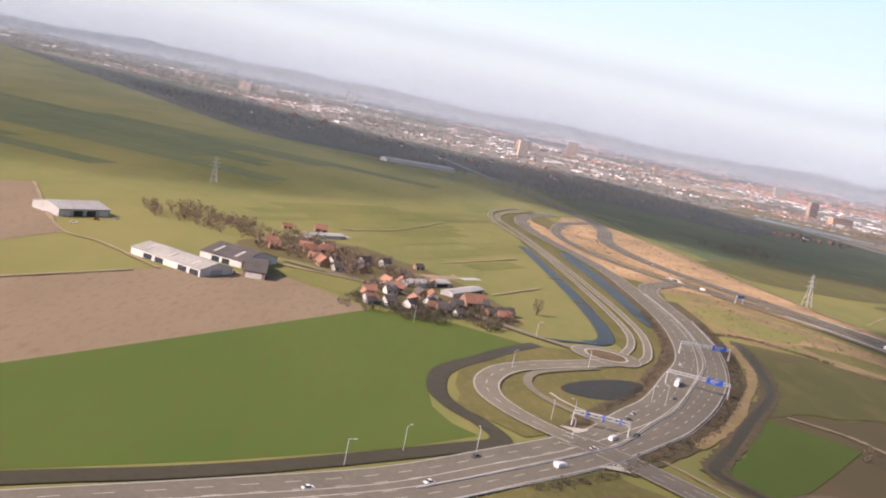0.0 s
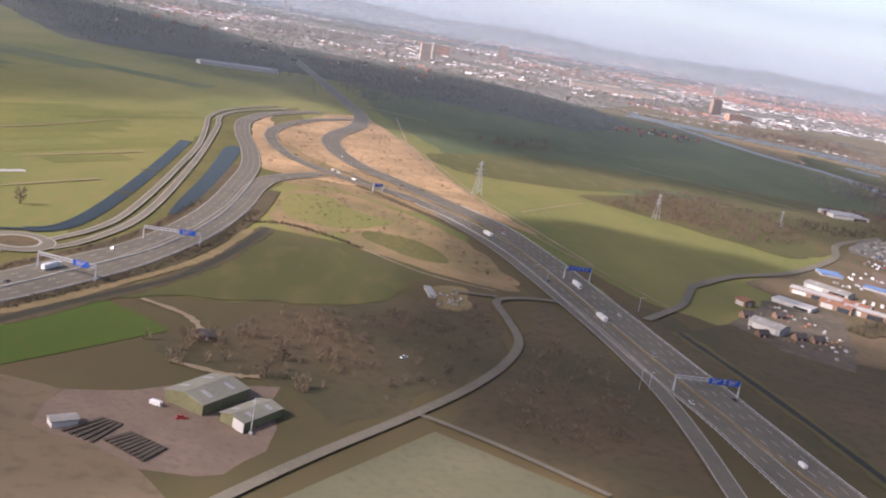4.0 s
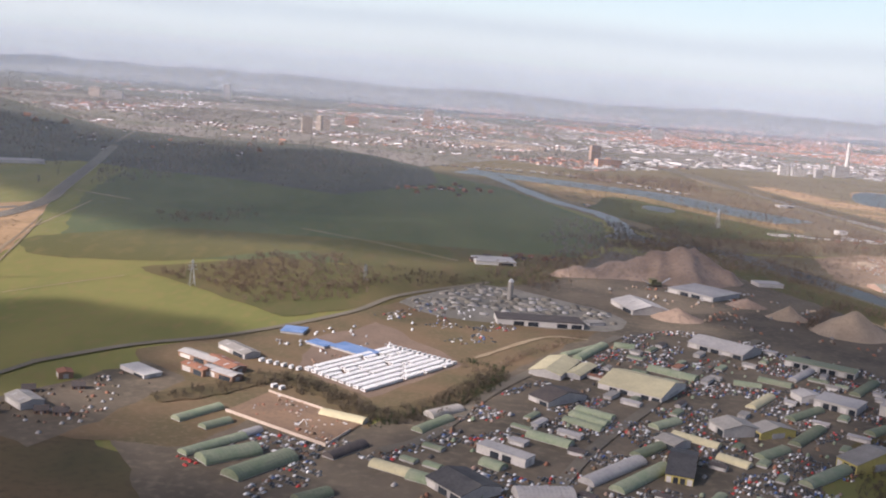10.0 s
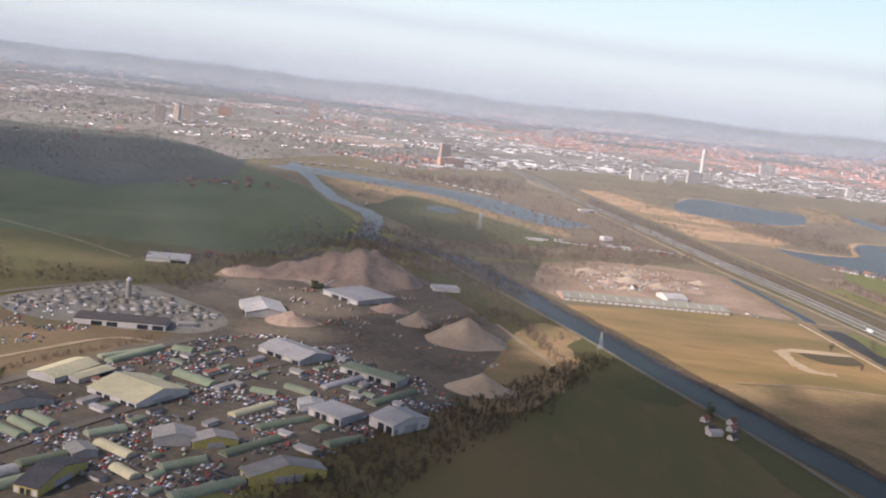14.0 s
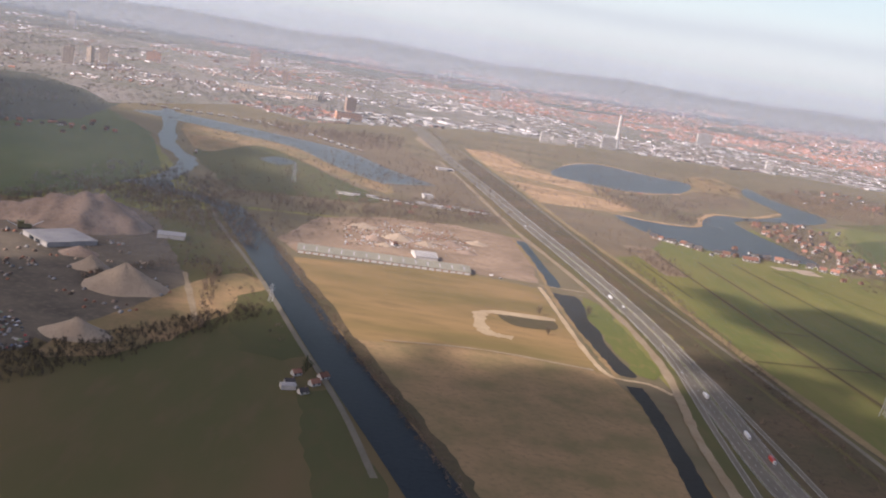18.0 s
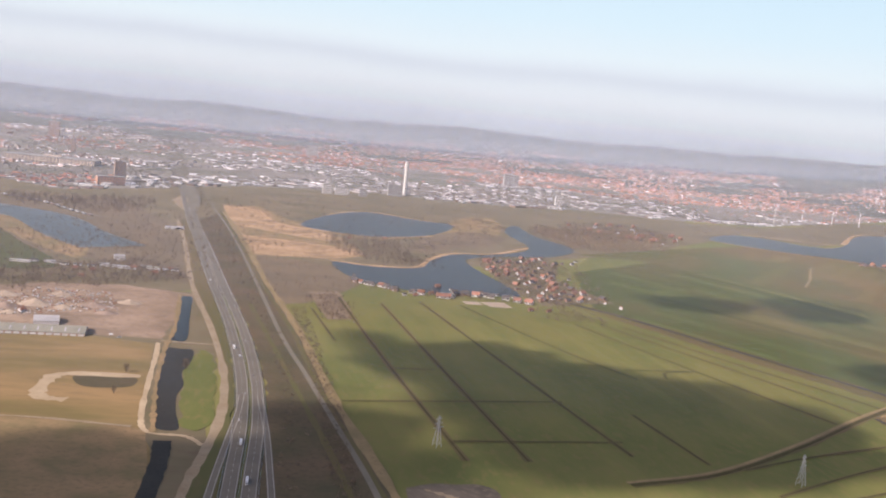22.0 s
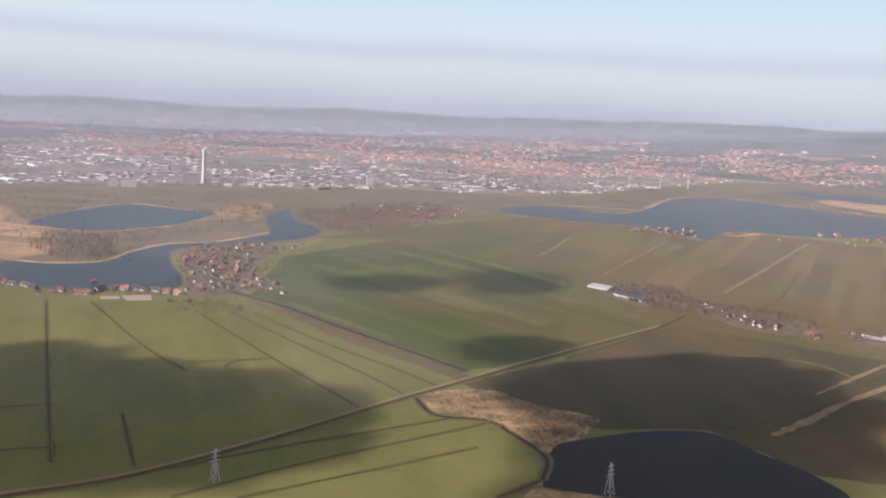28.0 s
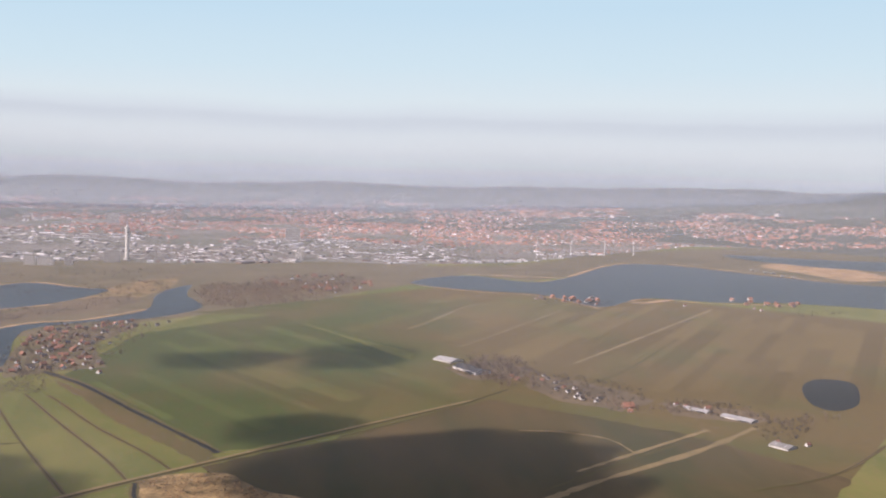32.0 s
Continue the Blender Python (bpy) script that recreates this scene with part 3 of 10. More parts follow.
for pts, m in (([(275, 60), (480, 210), (690, 235), (775, -40), (812, -250), (835, -520), (362, -520), (308, -88)], PARCEL), ([(-140, 10), (40, 110), (215, 150), (286, -90), (338, -520), (-330, -520)], OLIVE), ([(860, 80), (1000, 330), (1500, 330), (1700, -520), (945, -520), (903, -150)], PARCEL)):
    sheet("field_pasture", pts, 0.004, m, "open polder pasture south of the yards")

sheet("field_green", [(-86.1, 116.6), (-62.5, 156), (-44.4, 188.9), (-10.2, 251.6), (5, 257.8), (29.8, 246.8), (20.1, 222.1), (8.6, 208.2), (5.9, 192.9), (7.3, 178.6), (11, 170.9), (15.7, 167), (1.9, 152.3), (-21.1, 134.3), (-45.2, 117.4), (-71.8, 98.3)], 0.04, GREEN, "bright green field of young winter crop")
def parcels(poly, a, b, wide, long, z, material, label, seed):
    """Narrow meadows side by side, running along a to b, with a small gap between."""
    g = random.Random(seed)
    u = (Vector(b) - Vector(a)).normalized()
    n = Vector((-u.y, u.x))
    c = [(Vector(p).dot(u), Vector(p).dot(n)) for p in poly]
    e = tagged(new("meadow"), label, "", "", "structure")
    z += lift()
    t = min(q[1] for q in c)
    while t < max(q[1] for q in c):
        w = wide * g.uniform(0.6, 1.5)
        s = min(q[0] for q in c) + g.uniform(0, long)
        while s < max(q[0] for q in c):
            k = long * g.uniform(0.6, 1.6)
            quad = [u * x + n * y for x, y in ((s, t), (s + k, t), (s + k, t + w * 0.97), (s, t + w * 0.97))]
            if all(inside(p.x, p.y, poly) for p in quad):
                raw("parcel", [(p.x, p.y, z) for p in quad], [(0, 1, 2, 3)], material, e)
            s += k + 0.6
        t += w


sheet("field_ploughed", [(-86.1, 116.6), (-62.5, 156), (-44.4, 188.9), (-10.2, 251.6), (-35.5, 272), (-50.2, 263.6), (-65.6, 249), (-87, 210.5), (-117.8, 157.2)], 0.04, PLOUGH, "bare ploughed brown field with furrows")
sheet("field_tan", [(-170.8, 287.6), (-145.6, 341.1), (-138.2, 351.2), (-97.8, 272.8), (-103.1, 246.4), (-117.8, 201.5)], 0.04, PLOUGH, "bare tan field beside a barn")
sheet("field_fallow", [(607, 574.3), (709.4, 596.8), (744.4, 587.6), (754.3, 450.8), (763.3, 422), (769.9, 373.3), (772.7, 317.3), (773.6, 277.2), (698.8, 272.2), (682.3, 310), (656.4, 396.4), (621.6, 505.3)], 0.04, FALLOW, "dry ochre fallow field beside the canal")
sheet("field_dyke", [(474.9, 264.4), (497.1, 309), (557.6, 395.1), (600.9, 465.3), (633.2, 396.7), (662.5, 306.2), (674.4, 268.3), (533.5, 222.8)], 0.04, WINTER3, "dark green meadow along the canal dyke")
sheet("field_polder", [(810.4, 777.8), (864.4, 774), (987.2, 755.6), (1053.8, 748.5), (1125.4, 639.6), (1166.2, 552.7), (1109.5, 491.8), (1037.1, 436.8), (977.9, 365.8), (842.8, 360), (832.8, 570)], 0.04, PARCEL, "green polder meadow cut by ditches")
sheet("field_middle", [(1094.2, 974.9), (1225.5, 1104.3), (1286, 962.5), (1331.7, 841.1), (1363.8, 701.9), (1250.8, 607.9), (1180, 576.4), (1146.3, 637.2), (1057.5, 785.9)], 0.04, PARCEL_MID, "green pasture behind the village")
sheet("field_right", [(1525.7, 1400.1), (1718.4, 1256.2), (1858.2, 1126.4), (1995.6, 977), (1617.5, 588.4), (1515.8, 653.2), (1404.4, 768.2), (1356.2, 850.5), (1291.9, 963.1), (1225.5, 1104.3), (1139, 1112.3), (1326.7, 1267.1)], 0.035, PARCEL_OLIVE, "olive pasture beside the lake")
sheet("field_brown", [(1366, 694), (1470.6, 590.8), (1521.9, 490.1), (1390.8, 355.3), (1295.7, 400), (1276, 464.2), (1216.8, 467.6), (1178, 530), (1172, 548), (1190, 563), (1254, 601)], 0.04, WINTER3, "brown winter grassland")
sheet("field_dark", [(108, 720), (80, 900), (85.9, 1016.2), (194.4, 1179.6), (340, 1130), (420, 1000), (480, 800), (470, 690), (440, 620), (377.1, 575), (312.8, 540), (250, 520), (205, 505), (160, 545)], 0.04, PARCEL_FAR, "dark green open polder field")
sheet("field_rough", [(223.3, 274.1), (238.6, 288.1), (270.8, 271), (285.2, 261.2), (317, 243.5), (312.2, 210.8), (247.9, 166.2)], 0.04, BROWN, "brown rough grassland beside the motorway")
sheet("verge", [(34.4, 554.8), (63.9, 652.9), (84.1, 545.7), (95.3, 423.7), (90.1, 325.8), (81.5, 272.8), (62.9, 236), (57.5, 267.1), (55, 294.4), (51.4, 373.9), (44.3, 464.4)], 0.034, VERGE, "dry olive grass between the roads")
sheet("verge", [(202.3, 296), (222.7, 284), (228.2, 257.3), (242.2, 201.6), (245.2, 176.1), (230.7, 197.4), (218.1, 244.1)], 0.041, BROWN, "brown rough ground beside the motorway")
sheet("field_shade", [(131.6, 205.6), (141.8, 262.1), (153.3, 292.7), (164, 346.3), (173.7, 337.7), (193.6, 270.9), (207.5, 223.1), (218.7, 181), (224, 156.3), (172.9, 135.4)], 0.03, WINTER, "brown winter grass beside the motorway")
sheet("field_shade", [(196.7, 334.6), (215.6, 300.5), (236.6, 281.8), (258.4, 276.8), (311.9, 244.6), (297.1, 186.3), (232.2, 159.7), (220.8, 208.1)], 0.03, WINTER, "brown winter grass beside the motorway")
sheet("field_scrub", [(546, 685), (756.8, 742.8), (778.9, 604.9), (783.3, 454.5), (788.7, 375.2), (779.7, 277.6), (698.8, 272.2), (678.9, 309.7), (636.5, 447.6)], 0.021, LOW, "dry rough land round the fallow field")
sheet("field_pasture", [(797.7, 819.6), (868, 833.2), (991.7, 815.5), (1004.8, 764.8), (1152.9, 1113.2), (1291.1, 1177.5), (1812.5, 1313.4), (1178.5, 374.4), (846.3, 360.2)], 0.015, PARCEL, "green pasture of the open polder")
sheet("field_lane", [(1344.1, 876.8), (1415.4, 791.5), (1528.6, 670.9), (1632.2, 603.5), (1512.1, 480.1), (1460.6, 577), (1348.9, 669.5), (1246.1, 594.4)], 0.03, PARCEL_OLIVE, "olive pasture along the hamlet")
sheet("field_scrub", [(1832.7, 1935.9), (2726.8, 2326.5), (3817.6, 2633.1), (2290.8, 1182.7), (2037, 1373.4), (1752.7, 1320), (1690.5, 1495.2)], 0.012, LOW, "brown land beyond the lake")
sheet("field_scrub", [(280.7, 1231), (328.6, 1372.6), (650.1, 1589.7), (1027.4, 1734.1), (1545.5, 1880.6), (1431.7, 1400), (1219.6, 1160.1), (805.4, 801.3), (740.4, 739.1), (708, 731.7), (622.6, 712.4), (563.6, 699), (542.9, 674.6), (447.8, 914.1)], 0.02, LOW, "brown lowland between river and town")
sheet("field_scrub", [(1052, 780), (1085, 735), (1122, 668), (1166, 588), (1180, 560), (1168, 552), (1152, 585), (1117, 643), (1096, 688)], 0.052, OLIVE, "strip of brown grass between two ditches")
sheet("beach", [(949.7, 781.8), (962.7, 784.2), (964.8, 772.1), (951.3, 769.9)], 0.056, GRAVEL, "small pale beach on the lake shore")
sheet("beach", [(964.2, 784.2), (985.1, 788.9), (987.6, 768.6), (969.7, 766.3)], 0.056, GRAVEL, "small pale beach on the lake shore")
sheet("field_scrub", [(548.1, 675.7), (607.7, 530.6), (637, 443.7), (660.9, 367.8), (679.4, 303.1), (693.3, 255.5), (598.4, 249.7), (513.3, 259.7), (362.5, 465.8), (255.8, 611.6), (379.6, 621.2), (446.7, 618.5), (508.9, 631.3)], 0.036, OLIVE, "brown rough land along the canal")
sheet("field_scrub", [(686.9, 1419.5), (889.8, 1481.6), (1044.5, 1604.5), (1186.5, 1633.4), (1322.7, 1677.9), (1432.6, 1647.8), (1645.3, 1684.4), (1918.3, 1906.4), (2179.1, 2111.2), (2546.4, 2077.2), (2882.8, 2053.3), (2573.4, 1707.7), (2410.9, 1890.1), (2225.4, 1997), (1858.8, 1728.4), (1697.9, 1512.2), (1614.7, 1448), (1534.1, 1532.9), (1428.4, 1418.3), (1290.1, 1233.1), (1141, 1134.4), (1128.2, 1311), (1108.2, 1493.3), (964.9, 1504.6), (772.2, 1332.5), (722.8, 1273.2)], 0.03, LOW, "brown olive land before the town")
sheet("village_ground", [(999.4, 1028.8), (1088.2, 1071.7), (1091.3, 1019.2), (1063.7, 924.9), (1073.9, 870), (1087.5, 821.2), (1053.8, 807.7), (1019.8, 784), (1004.9, 827.8)], 0.05, LOW, "dark garden ground of the lake village")
sheet("village_ground", [(-60, 300), (-48, 345), (-20, 352), (14, 318), (28, 290), (30, 266), (14, 262), (2, 257), (-14, 257), (-20, 268), (-14, 287), (-34, 300)], 0.046, OLIVE, "dark garden ground of the village")
sheet("village_yard", [(-1, 317), (11.5, 333), (13.5, 326), (6.5, 315.5)], 0.052, DIRT, "pale trodden yard behind the barns")
sheet("field_shade", [(149, 535.8), (162.6, 497.9), (194.6, 496), (232, 509.5), (281.8, 564.6), (331.2, 575.6), (365, 580), (350, 622), (263.6, 612.9), (211.4, 606.6), (171.7, 573.8)], 0.052, POLDER2, "brown olive strip across the polder", True)
sheet("field_shade", [(84, 222), (98, 300), (103, 309), (125, 307), (165, 297), (178, 290), (188, 268), (150, 265)], 0.029, OLIVE, "olive brown grass beside the motorway")
for pts in ([(-44.4, 346.5), (-37, 358.5)], [(-36.1, 361.5), (-27.8, 369.5)], [(14, 326), (20, 333)]):
    ribbon("village_yard", pts, 3.2, 0.056, ROOF_PALE, "pale concrete strip behind the village", uneven=0.3)
sheet("field_green", [(-37.4, 274.7), (-33, 297), (-14.6, 285), (-18, 262.5)], 0.05, PARCEL, "small green meadow beside the village")
sheet("field_shade", [(62, 160), (75, 147), (86, 113), (200, 120), (225, 156), (205, 230), (185, 275), (165, 300), (148, 275), (112, 236), (84, 222)], 0.028, WINTER, "brown winter grass round the farm")
sheet("field_farm", [(154, 177.6), (179.9, 161.5), (194.4, 131.4), (124.5, 113), (132.2, 145.2)], 0.04, FIELD_GREY, "grey green winter field beside the lane")
sheet("farm_yard", [(92.1, 157), (93.2, 170.7), (103.2, 175.2), (109.6, 180.9), (125.9, 185.5), (127.3, 159.1), (118.2, 146), (109.9, 146.7)], 0.05, YARD_PINK, "pinkish trodden farm yard")
sheet("field_soil", [(55.8, 166.4), (80.2, 172.7), (93.2, 170.7), (92.1, 157), (109.9, 146.7), (122.6, 134.2), (121.6, 124.1), (86.7, 113.8)], 0.04, REED, "rough brown soil beside the farm yard")
sheet("field_wood_floor", [(97.1, 200), (125.4, 240.7), (165.8, 276), (171.2, 239.3), (167.3, 217.7), (148.8, 185.8), (137.6, 172.2), (127.9, 186.4), (106.9, 191.6)], 0.045, BROWN, "brown leaf litter under bare trees")
parcels([(-102.9, 422.7), (-62.7, 459.6), (38.6, 594.6), (51.5, 435.9), (53.7, 304.6), (27.3, 279.2), (14.8, 321), (-22.4, 362.5), (-67.1, 339.1)], (37.9, 402.3), (8.1, 352.5), 9, 60, 0.022, PARCEL, "narrow yellowish green meadows behind the village", 1)
parcels([(-508.9, 658), (-366.5, 833.3), (-132.6, 842.5), (11.4, 780.2), (40.4, 633.5), (-68.4, 461.8), (-107.1, 411.8), (-156.1, 364.5), (-219.6, 287.6)], (-253.5, 665), (-96.1, 626.1), 26, 200, 0.022, PARCEL_FAR, "dark green far meadows before the town", 2)
parcels([(1099.6, 975.5), (1223.3, 1091.4), (1283.4, 952.5), (1329.9, 835.8), (1359.2, 701.8), (1253.2, 614.9), (1181.6, 582.6), (1147.6, 644.6), (1061.7, 781.8)], (1081.5, 755.8), (1180, 576.4), 11, 150, 0.048, PARCEL_MID, "long pasture strips behind the village", 3)
parcels([(1515.9, 1371.8), (1705.5, 1232.4), (1843.8, 1106.5), (1980.2, 961.2), (1623.3, 594.4), (1520.8, 660.2), (1408.7, 777.3), (1359.2, 858.7), (1294.6, 973.4), (1237.8, 1101.8), (1322.8, 1249.9)], (1388.8, 900.2), (1566.1, 1141.3), 16, 160, 0.048, PARCEL_OLIVE, "olive pasture strips beside the lake", 4)
parcels([(813.8, 768.1), (865.3, 763.7), (986.4, 745.5), (1047.7, 737.2), (1124.4, 636.6), (1162.6, 552.2), (1111.2, 496.4), (1038.3, 441.7), (977.9, 365.8), (846.3, 360.2), (834.1, 570.2)], (884.1, 749.1), (917.7, 426.6), 10, 120, 0.048, PARCEL, "long green meadows between ditches", 5)
parcels([(108, 723.2), (93.2, 986.9), (199.2, 1140.1), (320.2, 1072), (353.3, 929.8), (395.8, 872.7), (383.7, 695.7), (311.1, 602.1), (215.8, 586), (153.1, 564.4)], (85.9, 1016.2), (325.9, 1095.8), 20, 180, 0.048, PARCEL_FAR, "dark green open polder parcels", 6)
sheet("industrial_ground", [(361.6, 381), (363.3, 445.7), (384.7, 504.1), (443.3, 563.8), (502.1, 547.7), (548.9, 409.3), (519.1, 399.2), (482.1, 435.4), (434.5, 430.7), (398.6, 372.1)], 0.042, YARD, "dark brown ground between factory and gravel heaps")
ribbon("verge", [(108.8, 409.2), (123.1, 407.5), (146.8, 377.1), (165.7, 349.2), (177.6, 324.9)], 3.6, 0.056, BROWN, "dark brown slope of the motorway", uneven=0.15)
for pts, w in (([(154, 374.1), (164.8, 358.8), (172.9, 342.5)], 0.7), ([(181.8, 357.7), (189.7, 333.3)], 0.6), ([(183.2, 326.6), (188.1, 312.9)], 0.6)):
    ribbon("road_marking", pts, w, 0.17, PAINT, "worn white marking between two lanes")
sheet("verge", [(160.6, 198.1), (169.9, 218.9), (174.7, 241.2), (182.9, 275.1), (193.2, 260.4), (205.7, 189), (204.6, 169.9), (184.8, 163.1), (166.9, 174.2), (156.1, 180.9)], 0.042, BROWN, "brown rough verge of the motorway")
sheet("verge", [(69.2, 482.8), (65.4, 536.2), (70.5, 587.5), (111.3, 624.1), (147.6, 499.7), (179.3, 388.7), (166.3, 369.9), (142.1, 375.6), (115.1, 393.1), (93.4, 387.5), (88.2, 417.2)], 0.044, SAND2, "sandy reed ground between the loops")
sheet("verge", [(103.1, 662.5), (135.8, 567.9), (160, 464.9), (177.6, 405.4), (190.5, 372.9), (180.5, 379.9), (159.5, 413.4), (133.9, 469.4), (112.2, 546.8)], 0.045, SAND, "orange reed strip along the motorway", True)
sheet("verge", [(96.1, 528), (108, 608.5), (121, 598.9), (158.7, 458.4), (178, 389.6), (151.7, 423.3), (119.1, 472.1)], 0.05, SAND, "orange dry reed on the verge", True)
sheet("verge", [(72.7, 511.2), (77.3, 555.4), (84.4, 573.2), (97.8, 503.3), (113.5, 451.8), (115.1, 435), (92.9, 468.3)], 0.05, SAND, "orange dry reed inside the loop", True)
sheet("verge", [(74.8, 433), (62.2, 505), (62.7, 519.1), (80.6, 462.9), (99, 432.5), (120.8, 409.5), (98.7, 407.9), (89.8, 396.5), (88.9, 418.4)], 0.05, SAND, "orange dry reed inside the loop", True)
sheet("verge", [(101.8, 321.3), (98.2, 347.7), (102.3, 381.3), (116.8, 388.2), (141.9, 369.2), (163.8, 336.3), (177.3, 293.9), (167.8, 295.7), (141.9, 326.4), (125.6, 322), (114.5, 310.9)], 0.046, SAND2, "sandy reed verge inside the slip road", True)
sheet("verge", [(99.5, 366), (104, 373), (110.8, 376.8), (123.5, 360.8), (137, 350), (134, 338), (126.7, 329.6), (111.5, 327.5), (102.2, 338.5)], 0.054, MEADOW, "yellowish grass island inside the slip road", True)
sheet("verge", [(129.2, 328.2), (145.6, 326.9), (158.3, 307.5), (148.1, 301.6), (134.7, 314.5)], 0.056, VERGE, "dull green hollow beside the slip road", True)
sheet("verge", [(126, 318), (139, 330), (151.4, 333.4), (167.1, 302.6), (177.7, 285.7), (162.1, 285.2), (143.1, 297), (131, 303)], 0.05, SAND2, "brown reedy slope below the slip road", True)
sheet("verge", [(54.9, 548.3), (58.1, 590.1), (67.3, 527.1), (79.3, 464.6), (100, 432), (92.2, 410.2), (84, 411.2), (76, 440), (64.7, 476.6)], 0.051, SAND, "orange dry reed between the loops", True)
sheet("verge", [(72.6, 561.6), (84.7, 644.7), (104.1, 659.9), (96, 560.8), (101, 509.2), (112.9, 479.3), (138, 447.3), (110, 452), (82.4, 496.2)], 0.053, SAND, "orange dry reed between the carriageways", True)
sheet("yard_ground", [(153.1, 273.2), (160.6, 279), (161, 258.1), (153.9, 256)], 0.05, WINTER2, "pale trampled ground beside the white shed", True)
ribbon("dirt_track", [(187.9, 413.5), (203, 438), (220.2, 464.3)], 0.9, 0.06, DIRT, "pale track across the meadow", uneven=0.3)
ribbon("dirt_track", [(124.7, 689.1), (139.6, 543.2), (160.8, 457.7), (185.2, 393.6), (206, 335)], 1.2, 0.08, DIRT, "pale track along the motorway", uneven=0.3)
ribbon("dirt_track", [(131.8, 303.6), (143, 293), (153.1, 285.8), (170.3, 281)], 0.9, 0.07, DIRT, "pale track below the slope", uneven=0.3)
sheet("verge", [(735.7, 1308.8), (774.9, 1329), (803.9, 1185.1), (863.9, 1112.9), (861.3, 1052.4), (806.7, 1091.2), (756.7, 1130.6)], 0.045, SAND, "orange reed beds by the lake")
sheet("verge", [(765.1, 1058.7), (821.5, 1038.6), (880.6, 1020), (891.3, 976.6), (854.3, 942.3), (780.3, 930.2)], 0.045, SAND, "orange reed beds by the lake")
sheet("verge", [(738.4, 1303.2), (779.1, 1330), (815, 1220), (873.6, 1098.3), (890.9, 986.5), (865.9, 940), (781, 936.5), (752, 1120)], 0.04, SAND2, "brown reed land between road and lakes")
sheet("verge", [(1041.9, 1373.9), (1100, 1440), (1100, 1340), (1060, 1194.9), (1040, 1150), (1005.2, 1101.9), (975, 1129.5)], 0.048, SAND2, "ochre reed land between the lakes", True)
sheet("verge", [(1031.6, 1350.3), (1090.6, 1446.9), (1102.7, 1319.7), (1044, 1161.7), (977.2, 1059.6), (954.2, 1064), (1015.6, 1200.3)], 0.045, REED, "brown scrub on the spit of the lake")
sheet("earthwork", [(672.8, 1321.4), (678.1, 1373), (695, 1361.1), (709.7, 1240.8), (695.2, 1222.3)], 0.05, DIRT, "pale bare earthwork beside the road")
sheet("sand_spit", [(2146.8, 1735.7), (2295.3, 1785.1), (2285.7, 1538.2), (2175.2, 1482.8), (2161.6, 1561.9)], 0.09, SAND, "sandy spit with a small harbour in the lake", True)
sheet("verge", [(978.2, 1171.2), (1041.2, 1246.5), (1075.9, 1213.6), (1041.2, 1127.1), (993, 1081.2), (960.6, 1038.4), (939.4, 1053.1)], 0.045, REED, "brown scrub on the lake shore", True)
sheet("verge", [(1140, 527.3), (1176.7, 536.4), (1202.4, 504.7), (1224.6, 480.3), (1188.9, 437.6), (1177.5, 453.6), (1163.8, 486.2), (1140.6, 500)], 0.05, POND_REED, "ochre reed at the pond's edge", True)
sheet("verge", [(1170.1, 404.6), (1187.8, 390.8), (1225, 400.3), (1255.8, 397.8), (1264.3, 366.6), (1235.6, 319.3), (1133.8, 330)], 0.05, POND_REED, "ochre reed at the pond's edge", True)
sheet("verge", [(429.9, 1108.8), (511.3, 1124.4), (584.8, 1065.1), (638.1, 955.5), (654.3, 844), (601.6, 908.3), (523.2, 1020.2), (484.5, 925.8)], 0.05, SAND2, "ochre reed beside the river", True)
sheet("verge", [(479.8, 924.3), (523.2, 1020.2), (603.4, 891.9), (647.9, 800.7), (591.6, 768.6), (543.2, 761.4), (518.6, 807.2)], 0.045, POLDER, "green meadow beside the river", True)
sheet("verge", [(477.4, 1041.1), (590.6, 1294), (696.2, 1099.1), (774.4, 954.6), (880, 870.8), (808.1, 715.8), (689.8, 832.1), (584.7, 880.7)], 0.03, REED, "brown scrub beside the river", True)
sheet("demolition_ground", [(593.1, 615.5), (608.9, 699), (652, 736.4), (704.1, 748.5), (756, 731.8), (747, 599.3), (706.2, 599.1), (607.7, 585.5)], 0.045, DEMO, "bare demolition ground")
EARTH = mat("pale_bare_earth", (0.5, 0.385, 0.24), (0.4, 0.3, 0.18), 0.06, fine=0.5, c=(0.33, 0.25, 0.15))
ribbon("earth_bank", [(746, 522), (712, 519), (706, 503), (708, 482), (720, 478)], 6.5, 0.06, EARTH, "pale bare earth bank round a shallow pit", uneven=0.35)
sheet("field_fallow", [(716, 516), (728, 517.5), (744, 519), (744.5, 505), (735, 500), (722, 501)], 0.057, BROWN, "dark wet hollow inside the earth bank", True)
sheet("field_fallow", [(640, 436), (656.5, 441.6), (700, 451), (752, 446), (761, 428), (768, 373), (771, 317), (772, 277), (699, 273), (682.3, 310), (660, 385)], 0.044, SAND2, "dull brown lower half of the fallow field", True)
sheet("field_soil", [(861, 388), (866, 394), (875, 396.5), (892, 398), (898, 384), (904, 377), (899, 358), (866, 357)], 0.066, YARD, "trodden ground of a ruined farm yard", True)
ribbon("village_yard", [(868, 391), (879, 383), (886, 372), (893, 366), (901, 352)], 2.2, 0.078, DIRT, "pale rubble path through the ruined yard", uneven=0.8)
ribbon("dirt_track", [(746, 590), (748, 565), (750.5, 520), (754.5, 462), (760, 441), (775, 438), (783, 428)], 2.6, 0.078, EARTH, "pale sandy track beside the pond", uneven=0.3)
